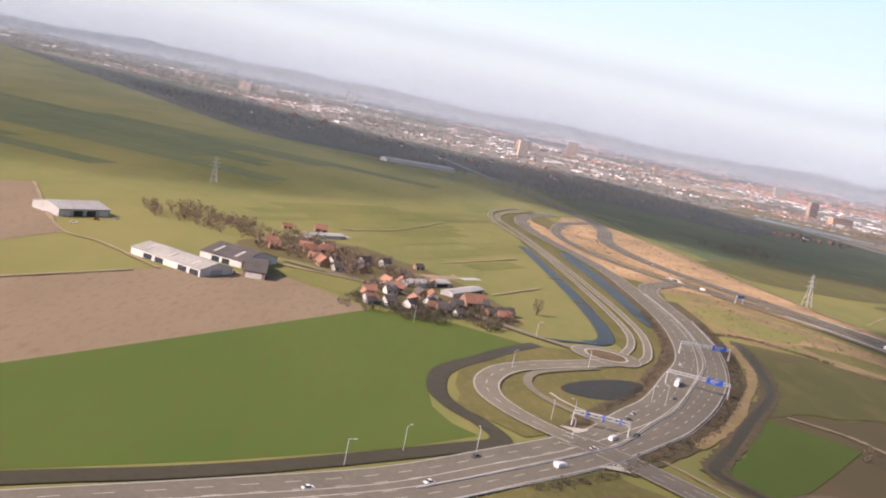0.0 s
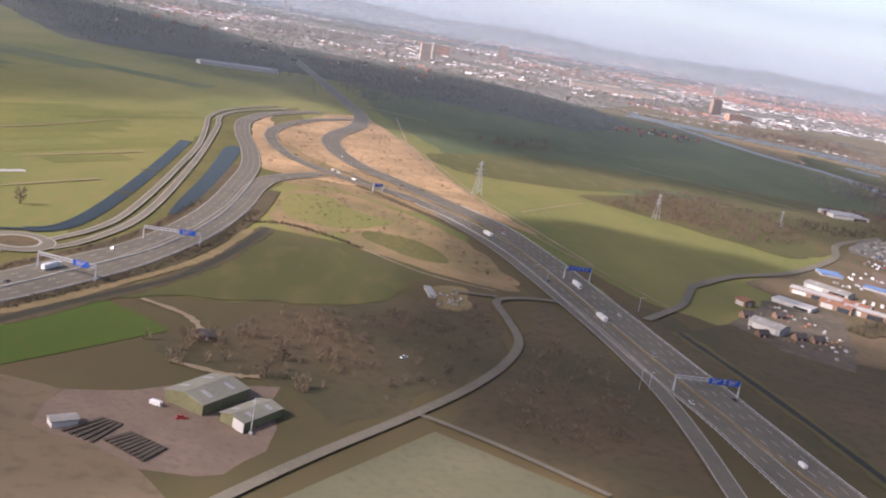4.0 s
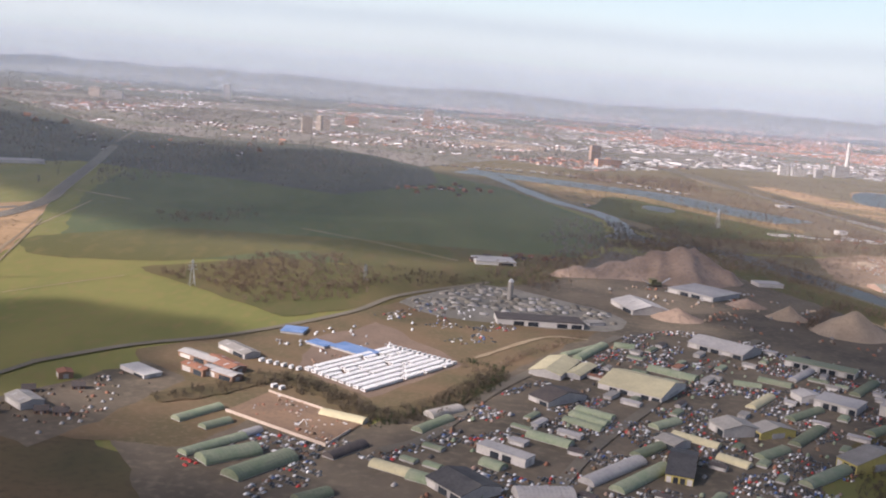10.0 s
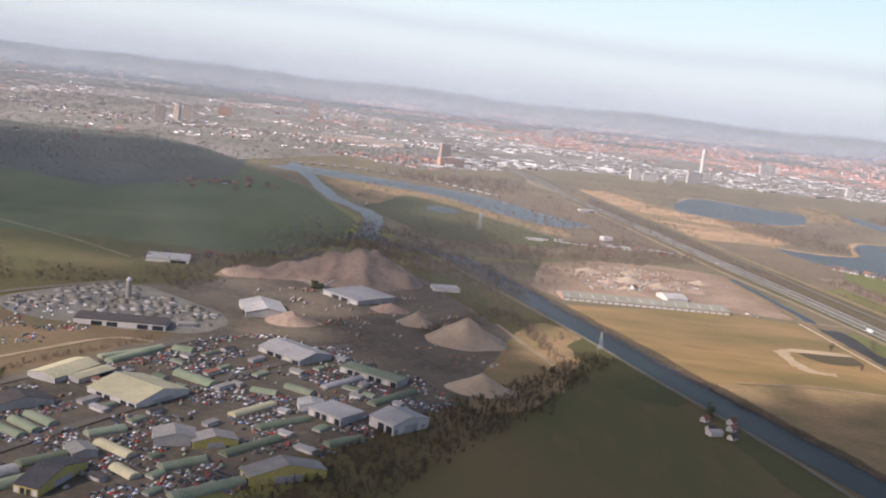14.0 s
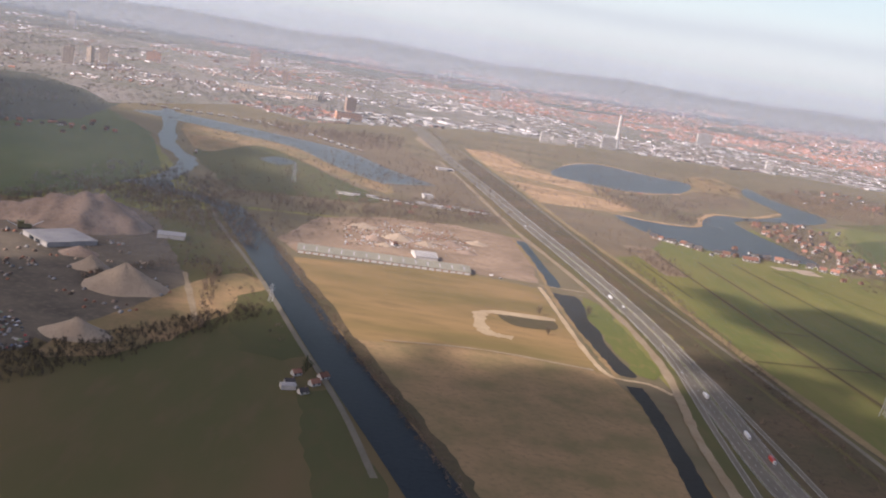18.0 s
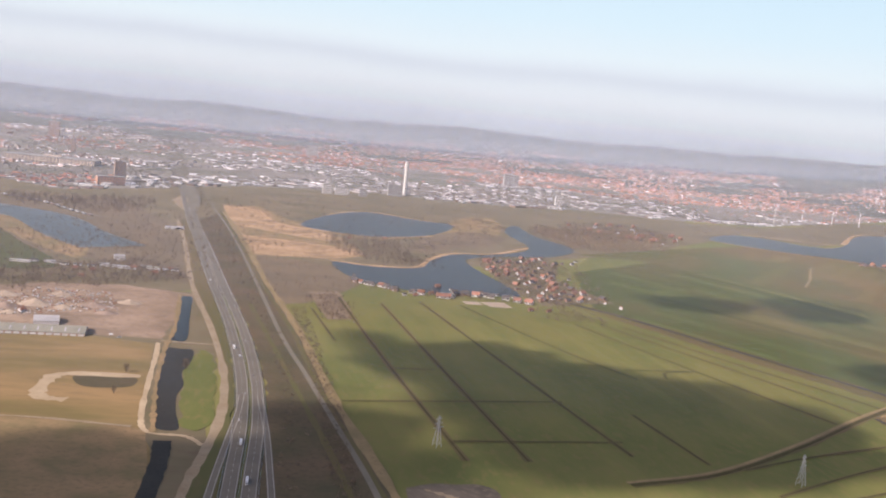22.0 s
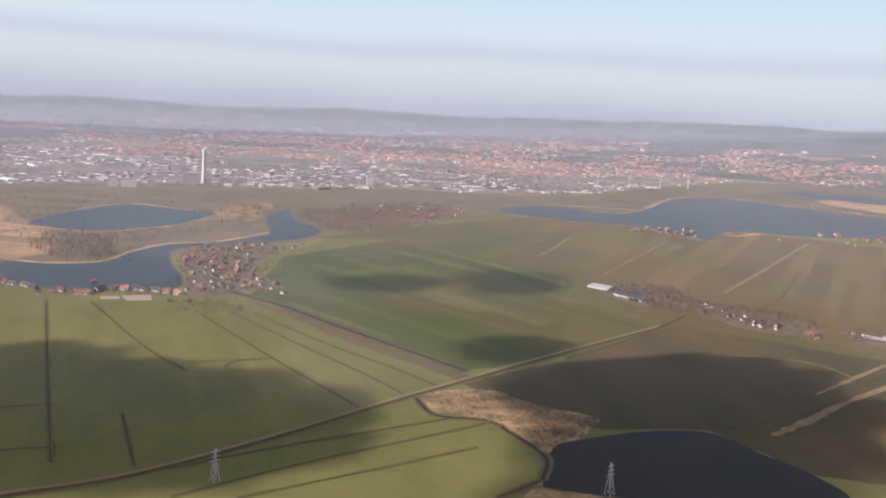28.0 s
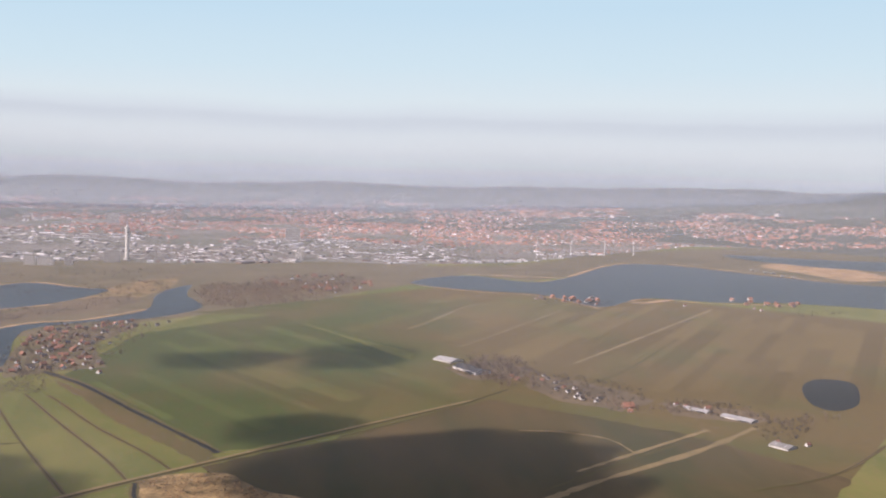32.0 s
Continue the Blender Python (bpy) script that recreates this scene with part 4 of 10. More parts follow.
sheet("industrial_ground", [(270.3, 293.4), (308.9, 327.8), (343.7, 296.3), (367.9, 329.7), (390.7, 369.3), (411, 408), (434.8, 435.5), (483.9, 445.5), (531.8, 419.2), (537.4, 377.3), (473.3, 296.2), (433.3, 228.7), (313.2, 204.9)], 0.045, YARD, "oily grey ground of the scrap yards")
sheet("industrial_ground", [(261.2, 350.2), (303.6, 399.9), (332.6, 442.7), (368.9, 496.3), (411.6, 467.3), (435.5, 445.6), (390.7, 369.3), (367.9, 329.7), (343.2, 298.5), (308.7, 340.3), (275.7, 316.6)], 0.044, YARD2, "sandy ground of the storage yards")
sheet("industrial_ground", [(421, 542.3), (464.8, 658.1), (517.1, 630.6), (554.5, 527.9), (587.2, 447.5), (543.9, 379.7), (470.4, 446.6)], 0.043, YARD, "bare ground round the gravel heaps")
sheet("industrial_ground", [(566, 480), (586, 520), (604, 500), (590, 440), (572, 392), (545, 368), (543, 400), (556, 440)], 0.052, SAND2, "golden dry grass beside the gravel heaps", True)
sheet("industrial_ground", [(343, 456), (360, 488), (378, 510), (404, 500), (438, 468), (440, 446), (425, 431), (385, 432), (362, 436)], 0.049, CONCRETE, "pale concrete ground of the factory", True)
sheet("yard_grass", [(238.6, 288.1), (286.2, 348.5), (330.5, 334.9), (299.5, 268.3), (271, 266.7)], 0.043, YARD2, "worn brown green ground between the yards")
sheet("yard_grass", [(307.9, 340), (344, 298.8), (343.3, 292.5), (330, 300.9), (312, 315.1)], 0.0435, YARD2, "worn ground beside the timber yard")
sheet("yard_ground", [(316.1, 342.9), (315.6, 385.7), (337.2, 416.1), (370.3, 365.6), (342.1, 318.7)], 0.0475, YARD_PINK, "trodden pinkish ground of the caravan yard")
sheet("field_scrub", [(219.2, 483.7), (275.2, 539.4), (343.4, 529.1), (383.9, 520.6), (368.9, 496.3), (332.6, 442.7), (300.2, 412.6), (263.5, 443.8)], 0.03, OLIVE, "olive brown ground under the tree belt")
sheet("scrap_ground", [(238.6, 288.1), (267.9, 337), (278.9, 330.1), (285.9, 321.5), (270.6, 275.4), (264.3, 259), (247.6, 267.9)], 0.046, YARD, "bare ground of a small scrap yard")
NEAR = [(-937.1, 2146.4), (-517.7, 1988.3), (-110.3, 1400.6), (57.6, 1335), (168.5, 1392.1), (266.6, 1290.6), (325, 1187.6), (433.3, 1419.6), (538.3, 1327.7), (761.9, 1607.2), (1006.2, 1695.8)] + [(1044.7, 1640.5), (1189.1, 1661.8), (1327.9, 1708.4), (1439.7, 1677.7), (1656.8, 1716.5), (1937.7, 1948.4), (2217, 2181.7), (2584.5, 2129.9), (2930.5, 2106.6)]
CITY = NEAR + [(600 + 3500 * math.cos(math.radians(a)), 300 + 3500 * math.sin(math.radians(a))) for a in range(30, 140, 15)]


def land_rise(x, y):
    """Height of the land, which climbs gently to the dunes behind the town."""
    dx, dy = np.asarray(x) - 600, np.asarray(y) - 300
    top = np.interp(np.degrees(np.arctan2(dy, dx)), (45, 55, 65, 75, 90, 105, 120), (104, 100, 80, 66, 60, 58, 56))
    return top * np.clip((np.hypot(dx, dy) - 2600) / 1600, 0, 1.1) ** 1.3


def far_land(name, r0, r1, rings, hills, material, label):
    v, span = [], 220
    for j in range(rings):
        r = r0 + (r1 - r0) * j / (rings - 1)
        for i in range(span):
            a = math.radians(8 + 162 * i / (span - 1))
            x, y = 600 + r * math.cos(a), 300 + r * math.sin(a)
            up = math.sin(math.pi * min(j / (rings - 1) * 0.75, 1)) * max(hills * (0.7 + 1.1 * noise.fractal(Vector((x * 0.0016, y * 0.0016, 2)), 0.9, 2.1, 4)), 0) if hills else 0
            v.append((x, y, 0.4 + float(land_rise(x, y)) + up))
    raw(name, v, [(j * span + i, j * span + i + 1, (j + 1) * span + i + 1, (j + 1) * span + i) for j in range(rings - 1) for i in range(span - 1)], material)
    tagged(bpy.data.objects[name], label, "", "", "structure")


for pts in ([(1127.8, 1291.5), (1162.8, 1396.9), (1183.9, 1363.3), (1229.6, 1469), (1323.6, 1493.5), (1384.3, 1450.6), (1328.1, 1358), (1331.9, 1287.7), (1269.8, 1321.3), (1219, 1244.3), (1193.5, 1277.1), (1167.6, 1166.2)], [(1355.7, 808.9), (1386.4, 834.8), (1409.3, 825.9), (1429.8, 797.9), (1408.4, 761.4), (1367.2, 760.1)], [(1420.9, 774.8), (1454.8, 749.9), (1479.5, 710.1), (1487.6, 680.4), (1449.1, 649.7), (1442.5, 663), (1416.4, 683.6), (1404.4, 732.3)],
            [(1490.3, 676.9), (1519.4, 662.9), (1545.7, 645.8), (1544.6, 617), (1527.4, 611.2), (1483.3, 639.7)]):
    sheet("field_wood", pts, 0.055, REED, "dark brown ground under bare trees")
sheet("field_wood", [(-1408.9, 2894.4), (-550.5, 2054.5), (-60.3, 1390.6), (57.6, 1360), (168.5, 1420), (275, 1310), (335, 1200), (350, 1010), (331.6, 962.4), (271.8, 841.2), (178.1, 890.9), (89.8, 907.8), (24.9, 935.1), (-22.6, 880.9), (-166.9, 880)], 0.056, WOOD_FLOOR, "brown ground of the woods before the town")
sheet("field_green", [(60.3, 172.3), (68.2, 185.8), (75.6, 206.4), (82.9, 218.7), (93.3, 212.3), (99.7, 206.3), (86.6, 186.8), (75.7, 171.2), (65.4, 161.9)], 0.052, GREEN, "bright green field beside the farm")
sheet("field_brown", [(99.7, 287.1), (124.2, 300.3), (148.1, 272.1), (136.7, 246.7), (109.3, 235.6), (91.8, 226.4), (82.7, 219.5), (90.3, 240), (96.3, 268.5)], 0.051, POLDER2, "dull olive meadow beside the motorway")
sheet("verge", [(12.4, 184), (11.2, 203.8), (14.6, 221.2), (33.7, 247.8), (63.2, 265), (65.9, 243.5), (57.4, 213.5), (43.2, 188.9), (32.7, 182.6), (22.8, 170.1)], 0.043, VERGE, "olive brown grass round the pond")
sheet("verge", [(592.9, 479.6), (602.8, 499.3), (632.6, 414.8), (623.8, 400.1), (608, 405.2), (595.2, 439.1)], 0.05, POLDER, "green meadow beside the canal")
sheet("verge", [(633.1, 367), (645, 377.7), (667.6, 297.8), (672.6, 273.8), (649.7, 267.5), (641, 321)], 0.05, POLDER, "green meadow beside the canal")
far_land("town_slope", 2580, 3920, 14, 0, SLOPE, "grey brown ground of the farther town, climbing slowly")
far_land("dune_ridge", 3900, 4280, 7, 22, FAR_GROUND, "low hazy wooded dunes beyond the town")
strip = [(p[0], p[1], 0.3) for p in NEAR] + [(x, 3600, 0.3) for x, _ in NEAR]
raw("town_ground", strip, [(i, i + 1, i + 1 + len(NEAR), i + len(NEAR)) for i in range(len(NEAR) - 1)], CITY_GROUND)
tagged(bpy.data.objects["town_ground"], "grey brown ground of the town", "", "", "structure")

for pts, w in (([(831.2, 1168.8), (870.4, 1305.4), (922.1, 1380.7), (984.8, 1336.8), (1031.1, 1302.7)], 7), ([(855.4, 935), (890.3, 922), (934.5, 934.3), (956.2, 993), (986, 1043.1), (1034.3, 1065.8), (1089.4, 1138.4)], 7), ([(1422.5, 1396.7), (1497.3, 1318.3), (1578.9, 1276), (1619.5, 1158.5)], 6), ([(1624.7, 1168.9), (1711.9, 1244.2), (1797.7, 1205.3), (1904.8, 1190.7)], 6), ([(1697.9, 1512.2), (1858.8, 1728.4), (1975.2, 1732.8), (2119.5, 1487.4)], 8), ([(1725, 1268.5), (1758.3, 1252), (1702, 1210.9), (1685.9, 1218.6)], 12), ([(981.7, 1172.4), (918.4, 1117.9), (881.3, 1120.4), (833.6, 1154.2)], 7), ([(1602.5, 1417.4), (1683.2, 1478.5), (1619.6, 1508.1), (1534.1, 1532.9)], 8)):
    ribbon("verge", pts, w, 0.057, SAND, "ochre reed along the lake shore", uneven=0.45)
sheet("lake_water", [(831.5, 1174.2), (870.4, 1305.4), (921.3, 1373.3), (983.6, 1329.8), (1028.7, 1301.8), (983.7, 1183.4), (919.7, 1127.8), (882.2, 1130.4)], 0.06, WATER, "open blue lake water", curved=True)
sheet("lake_water", [(856.1, 925.9), (890.5, 916), (934.5, 928.1), (956, 985.9), (985.6, 1035.3), (1033.5, 1057.6), (1088.8, 1133.6), (1090.2, 1271.6), (1125.7, 1369.1), (1125.1, 1264.3), (1147.7, 1153.8), (1095.8, 1074.7), (1044.6, 1051.2), (995.3, 1010.4), (991.5, 951.5), (1007.3, 837.4), (991.7, 815.5), (925.3, 805.2), (871.3, 847.1)], 0.06, WATER, "lake water with a village on its shore", curved=True, n=4)
sheet("lake_water", [(1426.4, 1411), (1528.6, 1515.8), (1608.6, 1432.5), (1690.5, 1495.2), (1848.3, 1706.1), (1962.9, 1710.1), (2106.9, 1470), (2305.2, 1295.3), (2128.9, 1114), (1917.2, 1207.9), (1804.9, 1216.8), (1718.4, 1256.2), (1624.7, 1168.9), (1584.1, 1288.3), (1501.8, 1331.3)], 0.06, WATER, "broad dark blue lake", curved=True, n=4)
sheet("lake_water", [(2207.4, 1966.6), (2390.7, 1862.1), (2652.4, 1795.9), (2492.1, 1616.9), (2272.4, 1698.6), (2179.8, 1876.7)], 0.06, WATER, "narrow far arm of the lake", curved=True, n=4)
sheet("pond_water", [(1170.1, 404.6), (1184.9, 437.9), (1199, 450.7), (1244.6, 462.6), (1275.6, 457.4), (1286.2, 427.2), (1295.7, 400), (1292.5, 369.9), (1240.1, 368.7), (1175.8, 391.8)], 0.06, PEAT, "dark pond among reeds", curved=True)
sheet("pond_water", [(1630.2, 720.5), (1661.3, 746.7), (1680.5, 728.3), (1641.5, 662.2), (1609.9, 641.8), (1603.7, 664.6)], 0.06, PEAT, "small dark pond in the pasture", curved=True)
sheet("pond_water", [(534.7, 930.6), (546.4, 961), (566, 940.4), (554.3, 911.4)], 0.06, WATER, "small pale oval pond", curved=True)
sheet("pond_water", [(751.5, 577), (759, 579.5), (766, 578), (767, 555), (764.5, 532), (767.4, 512), (766, 493), (768, 470), (771.5, 446), (761.5, 447.5), (758.5, 472), (756, 500), (754, 532)], 0.063, PEAT, "long pond beside the road", curved=True)
ribbon("pond_water", [(767, 431), (768.5, 405), (768, 365), (766.5, 322), (765, 285)], 7, 0.063, PEAT, "dark lower pond beside the road", uneven=0.12)
sheet("verge", [(770.8, 580.6), (776.5, 570), (778.8, 557.6), (783.1, 501.4), (784.6, 460.6), (780.6, 446), (772, 450), (769.6, 470), (767.6, 498.3), (766, 525), (764.8, 546.2), (767.5, 570)], 0.058, PARCEL, "grass island between pond and road", True)
sheet("field_ploughed", [(831.7, 774), (855.4, 783.4), (862.2, 687.2), (842.6, 680.8)], 0.062, PLOUGH, "small bare brown parcel")
sheet("pond_water", [(744.5, 716), (748, 724), (753, 720), (754.5, 690), (757, 650), (760, 612), (758.5, 595), (752, 598), (749.5, 630), (748, 672)], 0.063, WATER, "narrow pond beside the road", curved=True)
ribbon("canal_bank", [(592, 602), (617, 533), (646.5, 443), (668.5, 378.2), (683, 334.9), (694.5, 295.7)], 6, 0.047, BROWN, "dark brown bank of the canal", uneven=0.5)
for pts, wide in (([(1305.9, 452.2), (1342.2, 475.6), (1377.3, 500.4), (1461.3, 552.7), (1525.9, 602.3)], 5), ([(1372.9, 519.3), (1423.5, 553.9), (1489.4, 598.6)], 3), ([(1364, 608.1), (1392.3, 600.6), (1415.2, 582.3), (1419.8, 554.1)], 2)):
    ribbon("grass_strip", pts, wide, 0.05, WINTER2, "pale dry strip of grass across the field", uneven=0.6)
ribbon("canal_water", [(699, 245.9), (678.7, 309), (646, 405), (628, 460), (605, 530), (580, 605), (556, 675), (549, 690)], 19, 0.062, WATER, "dark straight canal")
ribbon("canal_water", [(566, 650), (546, 690), (520.5, 709), (496.9, 717)], 18, 0.066, WATER, "dark bend of the canal")
sheet("river_water", [(484.9, 723.5), (495.9, 754.4), (511.5, 703.7), (497.4, 700.4)], 0.07, WATER, "inlet of the canal", True)
ribbon("river_water", [(476, 717), (489, 745), (492, 780), (491, 836), (480, 876), (451, 940), (413, 1106), (383, 1223)], 15, 0.062, RIVER, "blue river arm", uneven=0.2)
ribbon("river_water", [(379.8, 1188.3), (435.7, 1162.6), (504.7, 1127.3), (583.3, 1079.1), (636.4, 982.2), (680.4, 921.4)], 62, 0.066, RIVER, "river with moored houseboats", offset=13)
ribbon("dirt_track", [(271.6, 644.5), (323.2, 610.8), (368.4, 574)], 1.4, 0.06, DIRT, "pale track across the polder", uneven=0.3)

ribbon("canal_water", [(-70.1, 96.1), (-44.1, 114.9), (-26.7, 126.2), (-10.5, 138.6), (11, 157.5), (19.3, 165.8), (16.6, 173.8), (11, 181.1), (7.9, 190.3), (9.2, 206.3), (17.8, 223), (23.2, 233.4), (29, 243), (33, 248.4)], 4.0, 0.06, MURK, "dark canal along the green field")
ribbon("canal_water", [(36, 257.5), (43, 260.5), (49.5, 264.5)], 2.2, 0.06, WATER, "narrow end of the blue canal")
ribbon("canal_water", [(48, 263.6), (52.6, 268), (55.4, 281), (54.8, 314), (50.7, 370.7), (43.5, 447)], 4.8, 0.064, WATER, "straight blue canal between verges")
for a, b in (((47.3, 366.5), (54.2, 368.5)), ((51.3, 324.2), (57.6, 325.6))):
    ribbon("earth_dam", [a, b], 2.0, 0.09, OLIVE, "low grassy dam across the canal")
sheet("pond_water", [(60.3, 446.9), (64.5, 405), (67.8, 372.7), (70.4, 333.5), (72.4, 309.5), (74, 306), (75.6, 310.5), (75.4, 337), (72.8, 387), (67.3, 445.7), (63.5, 455)], 0.06, WATER, "narrow strip of pond", curved=True)
sheet("pond_water", [(34.8, 210.2), (38.7, 217.4), (47, 225.4), (54, 228.8), (56, 226), (53.6, 219), (48.7, 210.2), (42.4, 206.6), (37, 206.6)], 0.06, PEAT, "small dark pond inside the road loop", curved=True)
ribbon("canal_bank", [(102.1, 310.1), (99.4, 282), (94.4, 253.7), (89.5, 238), (78, 214.6), (68, 192.5), (61.8, 179.8), (58.8, 172.2), (63.6, 164.2), (69.3, 156.2), (73.9, 146.5), (81.6, 132)], 5.4, 0.057, BROWN, "brown reedy bank of the ditch", uneven=0.3)
ribbon("canal_water", [(102.1, 310.1), (99.4, 282), (94.4, 253.7), (89.5, 238), (78, 214.6), (68, 192.5), (61.8, 179.8), (58.8, 172.2), (63.6, 164.2), (69.3, 156.2), (73.9, 146.5), (81.6, 132)], 2.3, 0.064, MURK, "ditch beside the motorway", uneven=0.15)
sheet("verge", [(-14, 110), (22, 146), (33, 157.5), (38, 162), (46, 154), (58, 139.5), (74, 118), (30, 92)], 0.03, VERGE, "olive dry grass between the roads")
ribbon("canal_bank", [(4, 122.5), (18.3, 131.3), (27.1, 136.7), (31.6, 142), (37, 148), (42.1, 148.6), (47.2, 144.4), (52.6, 140), (60, 131)], 3.4, 0.05, BROWN, "brown bank of a roadside ditch", uneven=0.3)
ribbon("canal_water", [(4, 122.5), (18.3, 131.3), (27.1, 136.7), (31.6, 142), (37, 148), (42.1, 148.6), (47.2, 144.4), (52.6, 140), (60, 131)], 1.3, 0.06, MURK, "narrow roadside ditch", uneven=0.2)
ribbon("dirt_track", [(49.1, 172.9), (58.6, 160), (70.3, 145.4), (80, 132)], 1.1, 0.075, DIRT, "pale path beside the side road", uneven=0.2)
ribbon("verge", [tuple(q[0]) for q in line_of(L2_, 6.5, 1)], 5.0, 0.05, BROWN, "dark brown slope beside the motorway", uneven=0.1)
ribbon("verge", [tuple(q[0]) for q in line_of(L1_, -6.0, 1)], 4.0, 0.05, BROWN, "dark brown slope beside the motorway", uneven=0.1)
ribbon("verge", [(97.8, 303.2), (94.7, 272.5), (89.4, 251.3), (81.6, 231.6), (72.5, 209.4), (58.8, 185)], 2.6, 0.056, WINTER2, "ochre reed strip beside the ditch", uneven=0.3)
for pts, w in (([(219.3, 269.3), (228.1, 239.7), (235.6, 210.3), (241.6, 183)], 4.2),
               ([(955.3, 404.7), (1002.9, 423.3), (1063.9, 466.8), (1122.1, 514.7), (1169.5, 550.9), (1252.3, 613.9), (1354.2, 688.4)], 3.9), ([(1060, 724), (1071.9, 701.5), (1102.8, 637.2), (1135.4, 581.2), (1155.1, 541.5)], 2.2),
               ([(1137.5, 522.3), (1142.2, 493.6), (1166, 483.4), (1172.7, 466), (1179.9, 430.9), (1170.1, 404.6)], 4.0), ([(1023.5, 722), (1066.2, 605.5), (1105.5, 507.7)], 2.0), ([(1044.9, 727.4), (1080.9, 645.8), (1116, 570.4), (1133.4, 526.1)], 2.0),
               ([(915, 765), (935, 640), (952.6, 532), (968, 440)], 2.2), ([(873.7, 566.8), (897.7, 569)], 1.4), ([(1038.7, 582.3), (1044.5, 596.3), (1064.9, 603)], 1.6), ([(945.3, 764), (990.2, 636.1), (1018.8, 575.7)], 1.8),
               ([(1016, 429.3), (1063.8, 453.3), (1146.6, 487.1)], 1.8), ([(1017.5, 399.4), (1077.3, 434.7), (1164.9, 479.1)], 1.8), ([(1043.1, 396.1), (1089.8, 417.3), (1152.1, 446)], 1.8), ([(1145.5, 387.3), (1170.1, 404.6)], 3.5),
               ([(1018, 596), (1068, 604)], 1.4), ([(853.8, 760.1), (871.8, 577.4), (890.2, 424.3)], 2.4), ([(884.1, 749.1), (905.7, 539.5), (917.7, 426.6)], 2.4),
               ([(990.4, 503.9), (1001.5, 433.7)], 1.8), ([(842.5, 499.8), (958, 519.8)], 1.4), ([(887.9, 448.5), (969.8, 459)], 1.4), ([(832.9, 714.7), (844.9, 622.6)], 1.4),
               ([(1042.6, 806), (1078.6, 755.8), (1120.3, 677.4), (1164, 598.8), (1178, 573)], 7.5), ([(1388.6, 724.1), (1314.4, 651.4), (1249.1, 600.3)], 3.0), ([(1432.4, 721.6), (1501.2, 781.4), (1625, 943.4)], 1.5), ([(1343.7, 488.8), (1433.8, 553.6), (1480, 581.3)], 1.5), ([(1455.3, 477.5), (1519.8, 500.8), (1587.5, 552.6)], 2.0)):
    ribbon("ditch_bank", pts, w * 1.1 + 0.4, 0.059, OLIVE, "rough olive brown bank of a ditch", uneven=0.3)
    ribbon("ditch_water", pts, w * (0.36 if w < 3 else 0.5), 0.07, DITCH if w < 4 else PEAT, "narrow dark ditch between meadows", uneven=0.25)
ribbon("dirt_track", [tuple(q[0]) for q in line_of([(955.3, 404.7), (1002.9, 423.3), (1063.9, 466.8), (1122.1, 514.7), (1169.5, 550.9), (1252.3, 613.9), (1354.2, 688.4)], -3.0, 1)], 2.2, 0.075, WINTER2, "pale grassy track along the broad ditch")
for pts, w in (([(1388.8, 900.2), (1447.3, 978.9), (1566.1, 1141.3)], 4), ([(1357.5, 1004.5), (1396.7, 1066.3), (1457.4, 1171.8), (1494.5, 1192.4)], 5), ([(1471.5, 818.5), (1580.3, 941), (1763.6, 1150.9)], 6), ([(746.6, 594.9), (777.3, 593.3)], 4),
               ([(660.8, 445.2), (704.2, 452.4), (752.6, 446.6)], 2.5), ([(562.7, 507.6), (583.8, 433.5)], 3), ([(-138.2, 351.2), (-101.8, 279.2), (-85.2, 268.1), (-64.5, 250.3)], 1.6), ([(-99.3, 189.2), (-87, 210.5), (-68.6, 242.6)], 1.0), ([(-39, 287.7), (-15.5, 286), (11.1, 273.5), (24, 265.5), (33, 259), (42, 253)], 3.2),
               ([(89.2, 223.5), (100.5, 217.2), (106.2, 208.5)], 2.0), ([(104.1, 190.2), (115.1, 187.8), (121.1, 189.2)], 2.0), ([(128.7, 598.8), (162.7, 464.3), (179.8, 391.7), (204.3, 333.6), (222.9, 294)], 0.9), ([(121.4, 617.6), (156.3, 473), (176.6, 391.5)], 0.9), ([(7.3, 481.8), (-12.8, 416.7), (-33.8, 384)], 1.2), ([(37.9, 402.3), (8.1, 352.5)], 1.0), ([(41.7, 338.8), (23.3, 306.1)], 1.0), ([(374.4, 374.3), (402.1, 413.2), (420.1, 415.9)], 2.5), ([(94.9, 736.4), (144.7, 709.3)], 3)):
    ribbon("dirt_track", pts, w * (0.6 if w > 3 else 0.9), 0.075, WINTER2 if pts[0][0] > 1300 else DIRT, "pale dirt track", uneven=0.45)

# ---- roads ----


def road(pts, width, z, label, lanes=(), edges=True, material=None):
    ob = ribbon("road", pts, width, z, material or ASPHALT, label, n=10)
    if edges:
        for side in (-1, 1):
            ribbon("edge_line", pts, 0.22, z + 0.03, PAINT, offset=side * (width / 2 - 0.35), parent=ob, n=10)
    for off in lanes:
        dashes("lane_dashes", pts, 0.17, z + 0.03, 2.6, 3.8, off, ob)
    return ob


